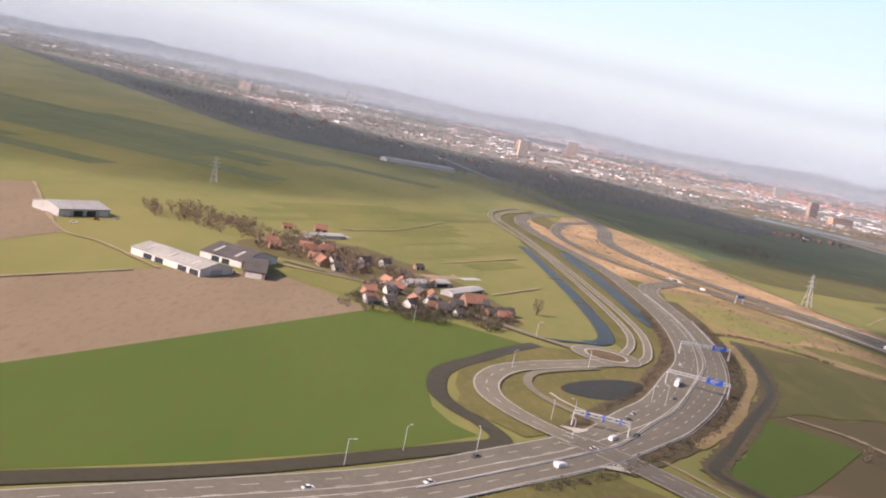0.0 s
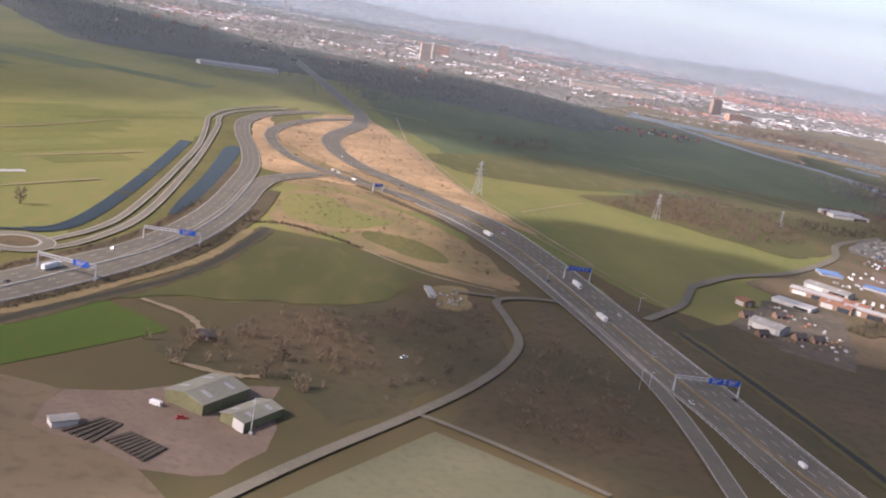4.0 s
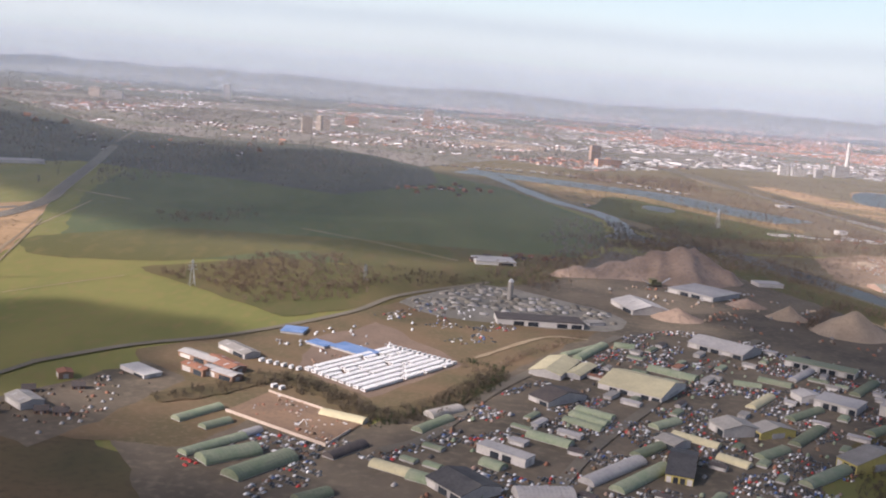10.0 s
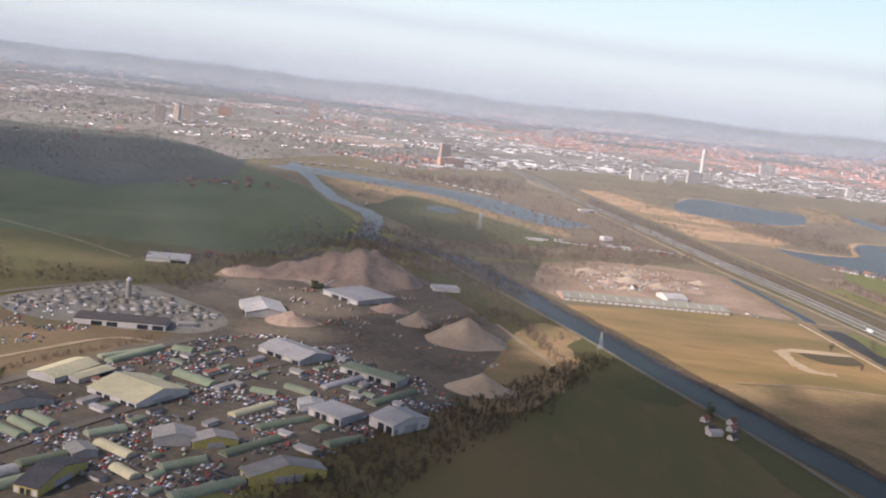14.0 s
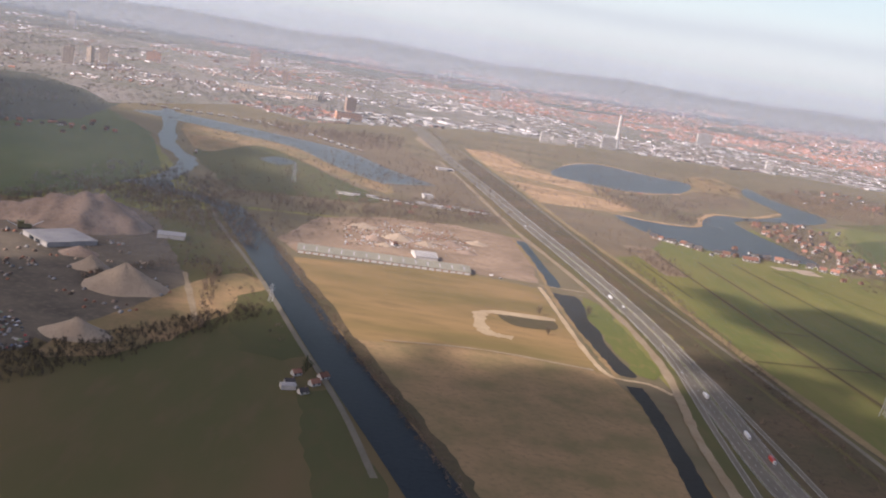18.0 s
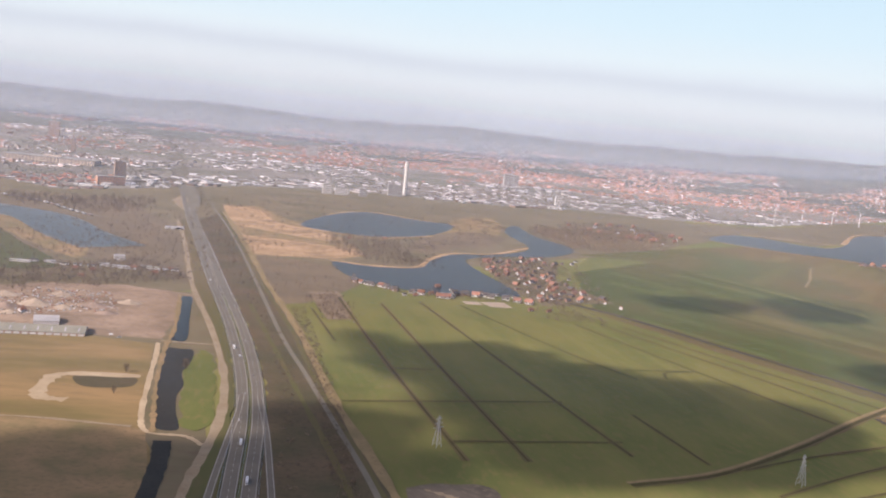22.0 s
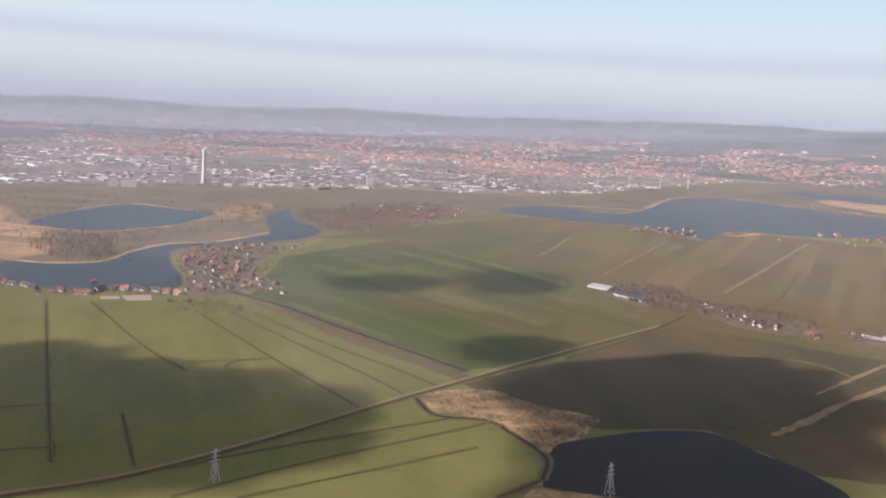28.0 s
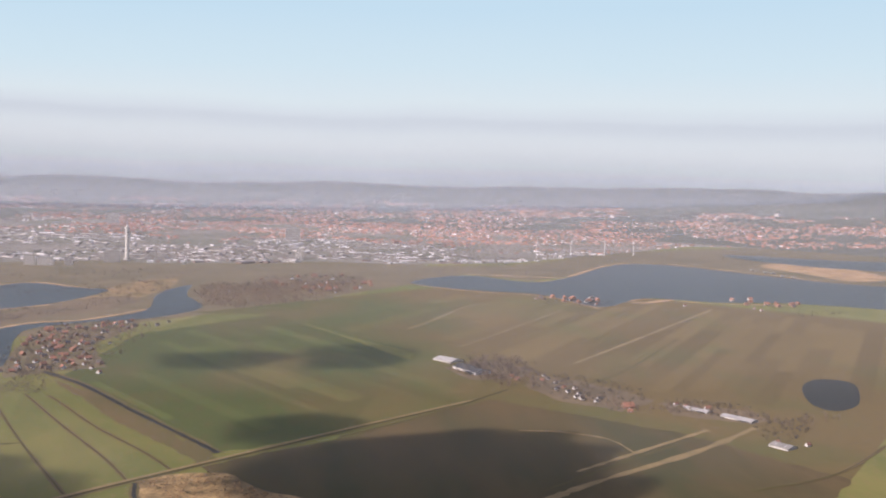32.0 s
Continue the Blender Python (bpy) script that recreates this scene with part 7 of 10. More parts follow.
for corners, h, shape, roof, wall, label, doors in (
    ([(414.9, 350.4), (433.6, 338.6), (444, 359.5)], 1.9, GA, Y_, WALL_WHITE, T_Y, 6), ([(403, 355), (411.6, 375.5), (401.6, 381)], 1.9, GA, Y_, WALL_GREY, T_Y, 3), ([(409.9, 357.5), (417.6, 372.5), (413.4, 376)], 1.7, GA, Y_, WALL_GREY, T_Y, 2),
    ([(475.9, 533.6), (494.6, 515.2), (507.6, 539.1)], 2.4, FL, P_, WALL_GREY, "large grey hall at the gravel works", 4), ([(440.5, 492.1), (447.1, 470.1), (459.9, 493.6)], 2.2, GA, P_, WALL_GREY, T_P, 2),
    ([(384.5, 430.5), (420.5, 433), (419.7, 445)], 2.4, FL, D_, WALL_WHITE, "long dark roofed factory hall with white walls", 6), ([(424, 441), (431, 444), (429, 449)], 1.2, FL, G_, WALL_GREY, "low grey store beside the factory", 1),
    ([(460.2, 418.7), (477.9, 403.5), (484.3, 420.9)], 2.2, GA, P_, WALL_GREY, "striped pale roofed workshop", 5), ([(486.5, 350.3), (497.5, 342), (503.3, 352.5)], 2.6, FL, P_, WALL_GREY, "flat roofed garage with dark doors", 5), ([(506.6, 346.1), (514.5, 337.8), (523.8, 351.3)], 3.5, GA, P_, WALL_WHITE, T_P, 3),
    ([(493.3, 401.9), (515.2, 388.5), (518.5, 395.5)], 2.4, FL, N_, WALL_GREY, "low row of green garages", 8), ([(481.9, 359.3), (483.2, 352.3), (490.4, 360.7)], 2.2, GA, P_, WALL_WHITE, T_P, 1), ([(443.8, 318.1), (446.2, 309.9), (455.1, 322.4)], 2.6, GA, G_, WALL_GREY, T_G, 2), ([(454.7, 316.4), (457.2, 310.7), (466.2, 323.2)], 2.2, GA, G_, WALL_YELLOW, T_G, 2),
    
    ([(373.2, 281.2), (385.5, 272.4), (387, 277.1)], 2.4, FL, P_, WALL_WHITE, T_P, 4),
    ([(360.5, 256.6), (368.9, 246.3), (374.7, 259.1)], 2.2, GA, K_, WALL_GREY, "dark roofed workshop in the scrap yard", 3), 
    ([(421.2, 271.7), (427.9, 269.7), (438, 288.6)], 2.2, GA, K_, WALL_YELLOW, "dark shed with a yellow steel frame", 4), 
    
    ([(473.4, 294.7), (476.6, 288.5), (491.1, 309.6)], 2.6, GA, G_, WALL_YELLOW, T_G, 3), ([(424, 299.7), (428.4, 294.2), (431.4, 301.8)], 2, GA, G_, WALL_GREY, T_G, 2), 
    ([(390.5, 331.3), (396.1, 324.6), (408.3, 337)], 1.8, GA, D_, WALL_GREY, "dark gabled house in the scrap yard", 2),
    ([(276.3, 347), (298, 331.5), (298.9, 337)], 1.8, GA, P_, WALL_BRICK, "long pale storage shed with red walls", 4), ([(286.3, 360.5), (297.7, 348.8), (303.1, 352.2)], 1.8, GA, G_, WALL_GREY, T_G, 2), ([(281.1, 332.4), (289.6, 325.9), (289.5, 330.9)], 2.2, GA, R_, WALL_BRICK, "rusty roofed storage shed", 2), ([(288.2, 329.8), (299.5, 322.1), (300.5, 326.7)], 2.2, GA, P_, WALL_BRICK, "long pale storage shed with red walls", 2),
    ([(263.6, 327.5), (273.6, 319.1), (276, 325.2)], 1.2, FL, WALL_WHITE, WALL_WHITE, "white roofed shed beside the road", 2), ([(285.8, 341.6), (296.4, 330.9), (299.3, 337.4)], 1.8, GA, R_, WALL_BRICK, "rusty roofed storage shed", 3), ([(248.1, 316.5), (250.3, 312.6), (251.6, 318.7)], 1.8, GA, R_, WALL_BRICK, "small red shed at the field's edge", 1), ([(244.4, 290.2), (251.5, 283.5), (253.9, 290.2)], 2, GA, G_, WALL_GREY, T_G, 1),
    ([(322.9, 372.1), (336.7, 362.3), (336.8, 372.1)], 0.9, FL, B_, WALL_GREY, "low stall under a blue tarpaulin", 0), ([(302.9, 387), (311.3, 386.2), (311.2, 394.9)], 0.9, FL, B_, WALL_GREY, "low stall under a blue tarpaulin", 0), ([(314.2, 375), (321.4, 370), (321.9, 376.5)], 0.9, FL, B_, WALL_GREY, "low stall under a blue tarpaulin", 0),
    ([(378.3, 568.1), (400.6, 571.4), (399.1, 588.4)], 2, FL, P_, WALL_WHITE, "low white building beside the field", 2), ([(607.7, 585.6), (706.4, 593.7), (706.6, 611.4)], 1.6, GA, ROOF_OLIVE, WALL_BROWN, "very long open fronted shed with pale bays", 24), ([(674.6, 614.3), (687.9, 616.8), (685.9, 632.4)], 2, GA, P_, WALL_WHITE, T_P, 0),
    ([(533.6, 570.2), (548.1, 572.9), (544.1, 582)], 2, FL, P_, WALL_WHITE, "white site cabin beside the canal", 1), ([(627.2, 369.9), (632.2, 371.6), (631.4, 374.9)], 1.6, GA, P_, WALL_WHITE, "white shed beside the canal", 1), ([(681, 846), (689, 848), (687.6, 855)], 3.6, FL, P_, WALL_WHITE, "white block among the trees", 1), ([(697, 1051), (714, 1055), (712.6, 1063)], 2, FL, P_, WALL_WHITE, "long white bridge house beside the road", 2),
    ([(-107.4, 294.6), (-97.6, 310.6), (-103.4, 324.9)], 2.2, GA, P_, WALL_GREY, "pale barn with an open dark front", 4), ([(-75.3, 261.8), (-53.9, 249.8), (-51.4, 262.4)], 1.8, GA, G_, WALL_WHITE, "long pale barn with a dark gable", 6), ([(-60.5, 276.3), (-47.8, 271.1), (-48.3, 291.3)], 1.8, GA, D_, WALL_WHITE, "long dark roofed barn with white doors", 4), ([(-45.3, 260.6), (-39.4, 261.3), (-38.6, 278.9)], 1.8, GA, D_, WALL_BRICK, "low dark roofed barn", 1),
    ([(-2.5, 292), (10.5, 307), (8.2, 312)], 1.2, GA, P_, WALL_GREY, "long pale roofed farm building", 2), ([(11.2, 290), (21, 307.5), (18.6, 312)], 1.2, GA, P_, WALL_GREY, "long pale roofed farm building", 2), ([(-39.2, 350), (-28.5, 362), (-30.8, 366.5)], 1.0, GA, P_, WALL_GREY, "low pale roofed shed behind the village", 1),
    ([(115.2, 168.3), (120.8, 178.4), (114, 183.4)], 2.0, GA, ROOF_OLIVE, WALL_GREEN, "olive walled barn with a weathered roof", 0), ([(122.8, 164.9), (127.6, 173.1), (124, 177.2)], 1.6, GA, ROOF_OLIVE, WALL_GREEN, "olive walled barn with a weathered roof and white door", 0), ([(95.4, 155.2), (98.6, 157.6), (97.1, 159.3)], 1.1, GA, G_, WALL_WHITE, "small grey shed in the yard", 1), ([(150.4, 271.5), (152, 263), (153.6, 263.6)], 0.6, FL, P_, WALL_WHITE, "white roofed shed in the meadow", 0),
    ([(-45, 850), (14, 885), (11, 897)], 2.4, GA, P_, WALL_WHITE, "long pale greenhouse before the woods", 0), ([(1353.1, 842.5), (1364.9, 825.3), (1375.5, 838.7)], 1, GA, P_, WALL_WHITE, "long white roofed farm shed", 1), ([(1362.5, 806), (1375, 776), (1389, 782)], 2.2, GA, K_, WALL_GREY, "large dark roofed barn", 2), ([(1510.4, 558.8), (1516.9, 547), (1524.6, 555)], 1.2, GA, G_, WALL_GREY, "farm shed in a small yard", 1), ([(1498.7, 655.4), (1508.4, 639.9), (1514, 646)], 1, GA, P_, WALL_GREY, "low pale greenhouse beside the lane", 2), ([(1514.8, 631.5), (1527.6, 612), (1533.6, 619.2)], 1, GA, P_, WALL_GREY, "low pale greenhouse beside the lane", 2),
   ):
    shed(corners, h, shape, roof, wall, label, doors)
g = random.Random(61)
for k in range(16):
    a = Vector((612 + 7.6 * k + g.uniform(-2, 2), 806 + 0.8 * k + g.uniform(-7, 9)))
    u = Vector((g.uniform(5, 9), g.uniform(-0.6, 1.6)))
    shed([a, a + u, a + u + Vector((-u.y, u.x)) * g.uniform(0.5, 0.9)], g.uniform(1.0, 1.6), g.choice((GA, FL)), g.choice((G_, P_, ROOF_OLIVE, D_)), g.choice((WALL_WHITE, WALL_GREY)), "low hut among the bare trees", 1)
HUT = {ROOF_GREEN: T_N, ROOF_YELLOW: "yellowish green arched corrugated hut", ROOF_PALE: "white arched corrugated hut in the yard", ROOF_GREY: "grey arched corrugated hut in the yard", ROOF_DARK: "dark brown arched hut in the yard"}
for ends, wide, roof in (
    ([(292.1, 286.2), (301.1, 299.5)], 2.6, N_), ([(300.4, 281.9), (306.2, 289)], 2.4, N_), ([(300.3, 262.6), (312.3, 277.9)], 2.6, N_), ([(305.8, 258.8), (317.5, 269.2)], 4.4, N_), ([(314.7, 250.5), (326.3, 266.8)], 4.4, N_), ([(311.5, 278.6), (315.3, 284)], 2.2, P_),
    ([(412, 384), (425, 408)], 3.0, N_), ([(329.6, 301.8), (342.6, 296.5)], 2.8, Y_), ([(347, 266.6), (357.3, 261.1)], 3, Y_), ([(356.4, 260.9), (375, 252.2)], 3.4, N_), ([(357, 292.8), (365.9, 305.7)], 2.8, N_), ([(359.8, 306.4), (368.8, 315.2)], 3.4, G_), ([(335.5, 268.1), (343.5, 279.5)], 2.8, D_),
    ([(331.9, 240.5), (338.6, 246.8)], 3, N_), ([(399.9, 313.7), (410.3, 306.9)], 2.6, N_), ([(402.7, 319.7), (412.7, 312)], 2.6, N_), ([(405.1, 325.1), (415.2, 318.2)], 2.6, N_), ([(388.2, 297.9), (399.5, 291.3)], 3.2, N_), ([(374.7, 274.1), (380, 270.1)], 3, N_),
    ([(426.2, 312.9), (435, 320.9)], 2.8, N_), ([(431.1, 308.5), (442.6, 300.3)], 2.8, Y_), ([(425.1, 302.2), (432.2, 300.6)], 2.2, P_), ([(440.2, 292.3), (447.3, 286.4)], 2.8, Y_), ([(416.5, 287.4), (426.3, 298.5)], 2.8, N_), ([(400.2, 265), (417.1, 284.3)], 3.4, P_),
    ([(407.4, 261.8), (423.3, 281.1)], 3.2, N_), ([(452, 294.1), (462.2, 303.3)], 2.8, N_), ([(466.3, 307.9), (480.1, 325.2)], 2.8, N_), ([(472.7, 331.8), (487, 345.4)], 2.6, N_), ([(458.7, 276.2), (478.2, 294.2)], 3, N_), ([(463.1, 341), (474.4, 356.3)], 2.6, Y_),
    ([(437.5, 379.2), (452.2, 369)], 3.6, N_), ([(429.3, 409.1), (437.2, 407.8)], 3.2, N_), ([(407.6, 388), (424.8, 407.3)], 2.4, N_), ([(465.2, 369.2), (474.3, 367)], 2.6, N_), ([(476.2, 376.9), (486.3, 370.8)], 2.8, N_), ([(506.6, 366.3), (521.5, 385.6)], 2.8, N_),
    ([(489.2, 379.2), (501.4, 395.4)], 2.4, P_), ([(494.6, 323.7), (504.9, 332.2)], 2.8, N_), ([(381.8, 253.1), (395.9, 255.8)], 5, P_)):
    p, q = Vector(ends[0]), Vector(ends[1])
    wide *= 1.4
    side = Vector((p.y - q.y, q.x - p.x)).normalized() * wide / 2
    shed([p - side, q - side, q + side], 0.35, AR, roof, WALL_GREY, HUT[roof], 0, rise=wide * 0.34, ribs=0.55)


def house_proto(roof, wall, ln, w, h, rise, label):
    e = tagged(new("house"), label, "house", "houses of the villages")
    bm = bmesh.new()
    gable_wall(bm, ln, w, h, rise)
    bmesh.ops.translate(bm, verts=bm.verts, vec=(-ln / 2, -w / 2, 0))
    part("wall", bm, wall, e)
    bm = bmesh.new()
    gable_roof(bm, ln, w, h, rise, 0.18, 0.1)
    bmesh.ops.translate(bm, verts=bm.verts, vec=(-ln / 2, -w / 2, 0))
    part("roof", bm, roof, e)
    bm = bmesh.new()
    box(bm, ln * 0.2, ln * 0.2 + 0.28, -0.14, 0.14, h + rise * 0.6, h + rise + 0.4)
    part("chimney", bm, WALL_BRICK, e)
    for s in (-1, 1):
        for x in (-0.3, 0.28):
            bm = bmesh.new()
            a, b = sorted((s * (w / 2 + 0.003), s * (w / 2 + 0.06)))
            box(bm, ln * x - 0.3, ln * x + 0.3, a, b, h * 0.35, h * 0.8)
            part("window", bm, GLASS, e)
    bm = bmesh.new()
    box(bm, -0.2, 0.2, -w / 2 - 0.06, -w / 2 - 0.003, 0.02, h * 0.75)
    part("door", bm, WALL_WHITE, e)
    return e


PROTO = [house_proto(ROOF_TILE, WALL_WHITE, 3.6, 2.5, 1.2, 1.2, "white house with a red tiled gable roof"), house_proto(ROOF_TILE, WALL_BRICK, 3.9, 2.7, 1.2, 1.3, "brick house with a red tiled gable roof"),
         house_proto(ROOF_DARK, WALL_WHITE, 3.4, 2.5, 1.2, 1.1, "white house with a dark tiled roof"), house_proto(ROOF_DARK, WALL_BRICK, 3.7, 2.6, 1.2, 1.1, "brick house with a dark tiled roof"),
         house_proto(ROOF_TILE, WALL_BRICK, 7, 4.6, 1.4, 2.3, "broad brick farmhouse with a large red roof")]
for e, at in zip(PROTO, ((-11, 260.7), (-28.9, 306.4), (-6.7, 277.6), (22.3, 274.3), (17, 283.3))):
    e.matrix_basis = pose(*at, 0, 0, 0, 30)
r = random.Random(77)


def place(k, at, turn, size=1.0):
    return copy_thing(PROTO[k], pose(*at, 0, 0, 0, turn + r.uniform(-8, 8)) @ Matrix.Scale(size * r.uniform(0.85, 1.15), 4))


for k, pts, turn in ((1, [(-46, 313.4), (-37.5, 323.1), (-32.5, 307.4), (-48.3, 320.8), (-5.4, 283.4)], 20), (2, [(-26.2, 306.4), (-17.4, 317.7), (-11.2, 321), (-0.5, 263.6), (4.7, 272.8)], 60), (0, [(-4.3, 294), (-13, 266.6), (-3.3, 310.5), (16.1, 288.7)], 100), (3, [(11.9, 276), (19.3, 283.4), (26.5, 278.4), (-18.7, 302.5)], 20),
                     (2, [(-32.5, 310), (-23.6, 296.5), (-11, 258.5), (-6, 262.2), (12.8, 264.5)], 40), (1, [(-49.5, 360.3), (-38.5, 368.2), (-30.9, 323.4), (6, 267.2)], 15), (3, [(24.9, 276.9), (-4.5, 308), (-0.3, 328.3)], 30),
                     (3, [(107.4, 205.5)], 15), (4, [(1459.2, 661.6), (1012.5, 998.8)], 5), (2, [(1437, 703.2), (1435.3, 691.9), (1431.9, 743.2), (1429.7, 758.1), (1440.7, 722.9), (1447.4, 688.3), (1430.2, 769.2)], 30), (1, [(1404.2, 757.2), (1401.8, 768.1), (1433, 726.7)], 40), (0, [(1498, 667.1), (1502.7, 660.1), (1506.3, 653.2), (1515.8, 653.2)], 10),
                     (1, [(1056.8, 843.3), (1061.7, 856.2), (1043.4, 872.9), (1041, 854.6), (1019.3, 805.7), (1014.2, 763.2), (1012.7, 992), (1020.9, 966.6), (1081.7, 1055.1), (1072.7, 1042.5), (1063.9, 1030.2)], 25), (0, [(1034, 893.6), (1051.2, 923.7), (1024.3, 906.7), (1029.7, 841.4), (1016.3, 840.5), (1010.8, 805.3), (1067.8, 831.9), (1076, 815.8), (1083.9, 798.1), (1065.5, 988.2), (1052.7, 1021.5)], 70), (3, [(1019, 935.3), (1025.9, 983.5), (1038.9, 952.8), (1046.7, 969.5), (1058.7, 924.4), (1065.3, 896.3), (1055.6, 895.5), (1038.6, 818.2), (1009.3, 852.3), (1097.3, 1027.3)], 110), (2, [(1032.1, 817.8), (1045.4, 842.5), (1066.9, 949.5), (1076.2, 926.1), (1008.7, 949.5), (1108.7, 1028.7), (1118.7, 1048.8)], 20),
                     (2, [(878.6, 824.2), (896.5, 814.1), (905.9, 788.7), (917.8, 806.5), (938, 790.4), (948.4, 824.2), (959.9, 813.5), (972, 818.8), (985, 815), (997.9, 811.2)], 10), (1, [(914.4, 789.2), (928.7, 800.6), (938.8, 835.2), (1007, 794.1), (1000.2, 762.6)], 15), (1, [(920.8, 1110.7), (881.5, 1091.8)], 20), (3, [(1195.4, 1326), (1225.6, 1383.3), (1271.1, 1421.2), (1287.8, 1378.5), (1304.8, 1363.2), (1308, 1320.7), (1260.5, 1310.5), (1232, 1346.6)], 20), (0, [(1308.5, 1403.2), (1309.6, 1291.8), (1276.7, 1296.5), (1177, 1292.6)], 60),
                     (2, [(338.1, 1422.7), (441.3, 1449.3), (462.2, 1441.7), (469, 1473.4)], 0), (1, [(674.2, 794.3), (700.2, 814.1), (717.7, 800.1), (727.2, 820.9), (670.8, 768.6), (661.2, 796.2)], 20), (0, [(637.9, 379.3), (640.4, 387.3), (661.2, 645.2), (630.4, 387.4)], 40), (3, [(370.7, 979.5), (387.4, 971.8), (352.2, 959), (369.4, 904.8)], 10), (1, [(343.2, 949.1), (360.8, 953.1), (330.2, 934.7)], 20),
                     (2, [(1431.9, 693.5), (1434.3, 688), (1431.5, 712), (1425.8, 722), (1442.4, 680.4)], 20), (1, [(1455.9, 649.3), (1423.8, 752.3), (1402.8, 768.2)], 0), (0, [(1519.6, 564.8), (1520, 552.1), (1536.3, 557)], 20), (0, [(1563.8, 1240.3), (1605.2, 1226.2), (1626.8, 1188.8), (1742.2, 1181.7), (1826, 1159.7), (1825.2, 1140.6)], 10),
                     (2, [(629.2, 376.7), (634.9, 369.3)], 30), (3, [(327.4, 944), (340.5, 936.9), (356.3, 949), (388.6, 580.6), (377.1, 576.7), (384.6, 590.2)], 10), (1, [(332.9, 901.4), (345.8, 954.9), (365.7, 1000)], 40), (3, [(245.5, 280.5), (246.9, 299.7), (257.2, 283.4), (258.8, 305.7), (262.5, 283.4)], 20)):
    for at in pts:
        place(k, at, turn)


# gardens and lanes of the villages, and small houses in a row along the lake
def scatter(poly, count, turn, gap=4.5, size=1.0):
    xs, ys = [p[0] for p in poly], [p[1] for p in poly]
    had = []
    for _ in range(count * 40):
        x, y = r.uniform(min(xs), max(xs)), r.uniform(min(ys), max(ys))
        if inside(x, y, poly) and all((x - a) ** 2 + (y - b) ** 2 > gap * gap for a, b in had):
            had.append((x, y))
            place(r.choice((1, 1, 3, 3, 1, 2, 0)), (x, y), turn + r.choice((0, 90)), size)
            if len(had) >= count:
                break


scatter([(1003, 1015), (1087.8, 1063.7), (1091.3, 1019.2), (1061.2, 924.6), (1071.5, 869.8), (1085.5, 825.8), (1053.9, 814.5), (1019.6, 790.4), (1007.5, 839.9)], 58, 30, 8, 1.25)
scatter([(-51.1, 326.3), (-36.3, 341.6), (-7.3, 316.7), (11.1, 316.7), (27.8, 287.8), (25, 265.8), (5, 257.8), (-13, 258.5), (-29.5, 291.3)], 11, 20, 8, 1.1)
scatter([(-232.8, 1348.3), (22.1, 1125.8), (120, 1180), (30, 1260)], 10, 15, 14)
for k in range(24):
    x, y = r.uniform(-320, 330), r.uniform(960, 1500)
    if inside(x, y, [(-300, 1250), (-60, 1060), (90, 980), (262, 940), (330, 1010), (325, 1180), (180, 1370), (-60, 1380), (-300, 1690)]):
        place(r.choice((2, 2, 4)), (x, y), r.choice((15, 105)), r.uniform(1.2, 2.0))
scatter([(392, 592), (398, 604), (428, 615), (426, 602), (405, 592)], 8, 20, 5, 0.8)
scatter([(312, 918), (328, 958), (408, 965), (406, 948), (350, 940)], 9, 15, 9, 1.2)
scatter([(1193.2, 1443.2), (1344.1, 1497.9), (1381.9, 1367.9), (1295.8, 1261), (1199.3, 1297.4)], 26, 10, 12, 1.7)
scatter([(-37.2, 317.2), (-31.9, 372.5), (-1.8, 310.3), (11.4, 259.9), (-7.5, 250.2)], 5, 30, 7)
scatter([(1573.7, 1263.9), (1663.6, 1246.8), (1639.6, 1200), (1570, 1213.4)], 12, 10, 9, 1.6)
scatter([(1835.1, 1265), (1921.5, 1213.8), (1888.7, 1168.5), (1830, 1185)], 10, 10, 9, 1.6)
for q, d, run in line_of([(873.3, 830.7), (899.6, 807.6), (938, 790.4), (950.1, 808.4), (983.7, 801.5), (1007.2, 789.8)], 0, 6):
    if r.random() < 0.8:
        place(r.choice((2, 2, 3, 0)), (q.x + r.uniform(-3, 3), q.y + r.uniform(-3, 3)), math.degrees(math.atan2(d.y, d.x)), 1.5)


def slab_block(name, at, wide, deep, high, turn, wall, label, floors, bays, category="building", group=""):
    """A block of flats or offices: storeys with a window each bay."""
    e = tagged(new(name), label, category, group)
    e.location, e.rotation_euler = (*at, 0), (0, 0, radians(turn))
    bm = bmesh.new()
    box(bm, -wide / 2, wide / 2, 0, deep, 0, high)
    part("wall", bm, wall, e)
    bm = bmesh.new()
    box(bm, -wide / 2 - 0.3, wide / 2 + 0.3, -0.3, deep + 0.3, high + 0.004, high + 0.6)
    part("roof", bm, ROOF_GREY, e)
    bm = bmesh.new()
    box(bm, -wide * 0.1, wide * 0.1, deep * 0.35, deep * 0.65, high + 0.61, high + 2.4)
    part("lift_house", bm, wall, e)
    fh, bw = high / floors, wide / bays
    for i in range(floors):
        for j in range(bays):
            bm = bmesh.new()
            x = -wide / 2 + bw * (j + 0.5)
            box(bm, x - bw * 0.36, x + bw * 0.36, -0.08, -0.003, fh * i + fh * 0.3, fh * i + fh * 0.82)
            # Paler matte tone instead of glass imitates haze over distant windows.
            part("window", bm, T_DARK, e)
    return e


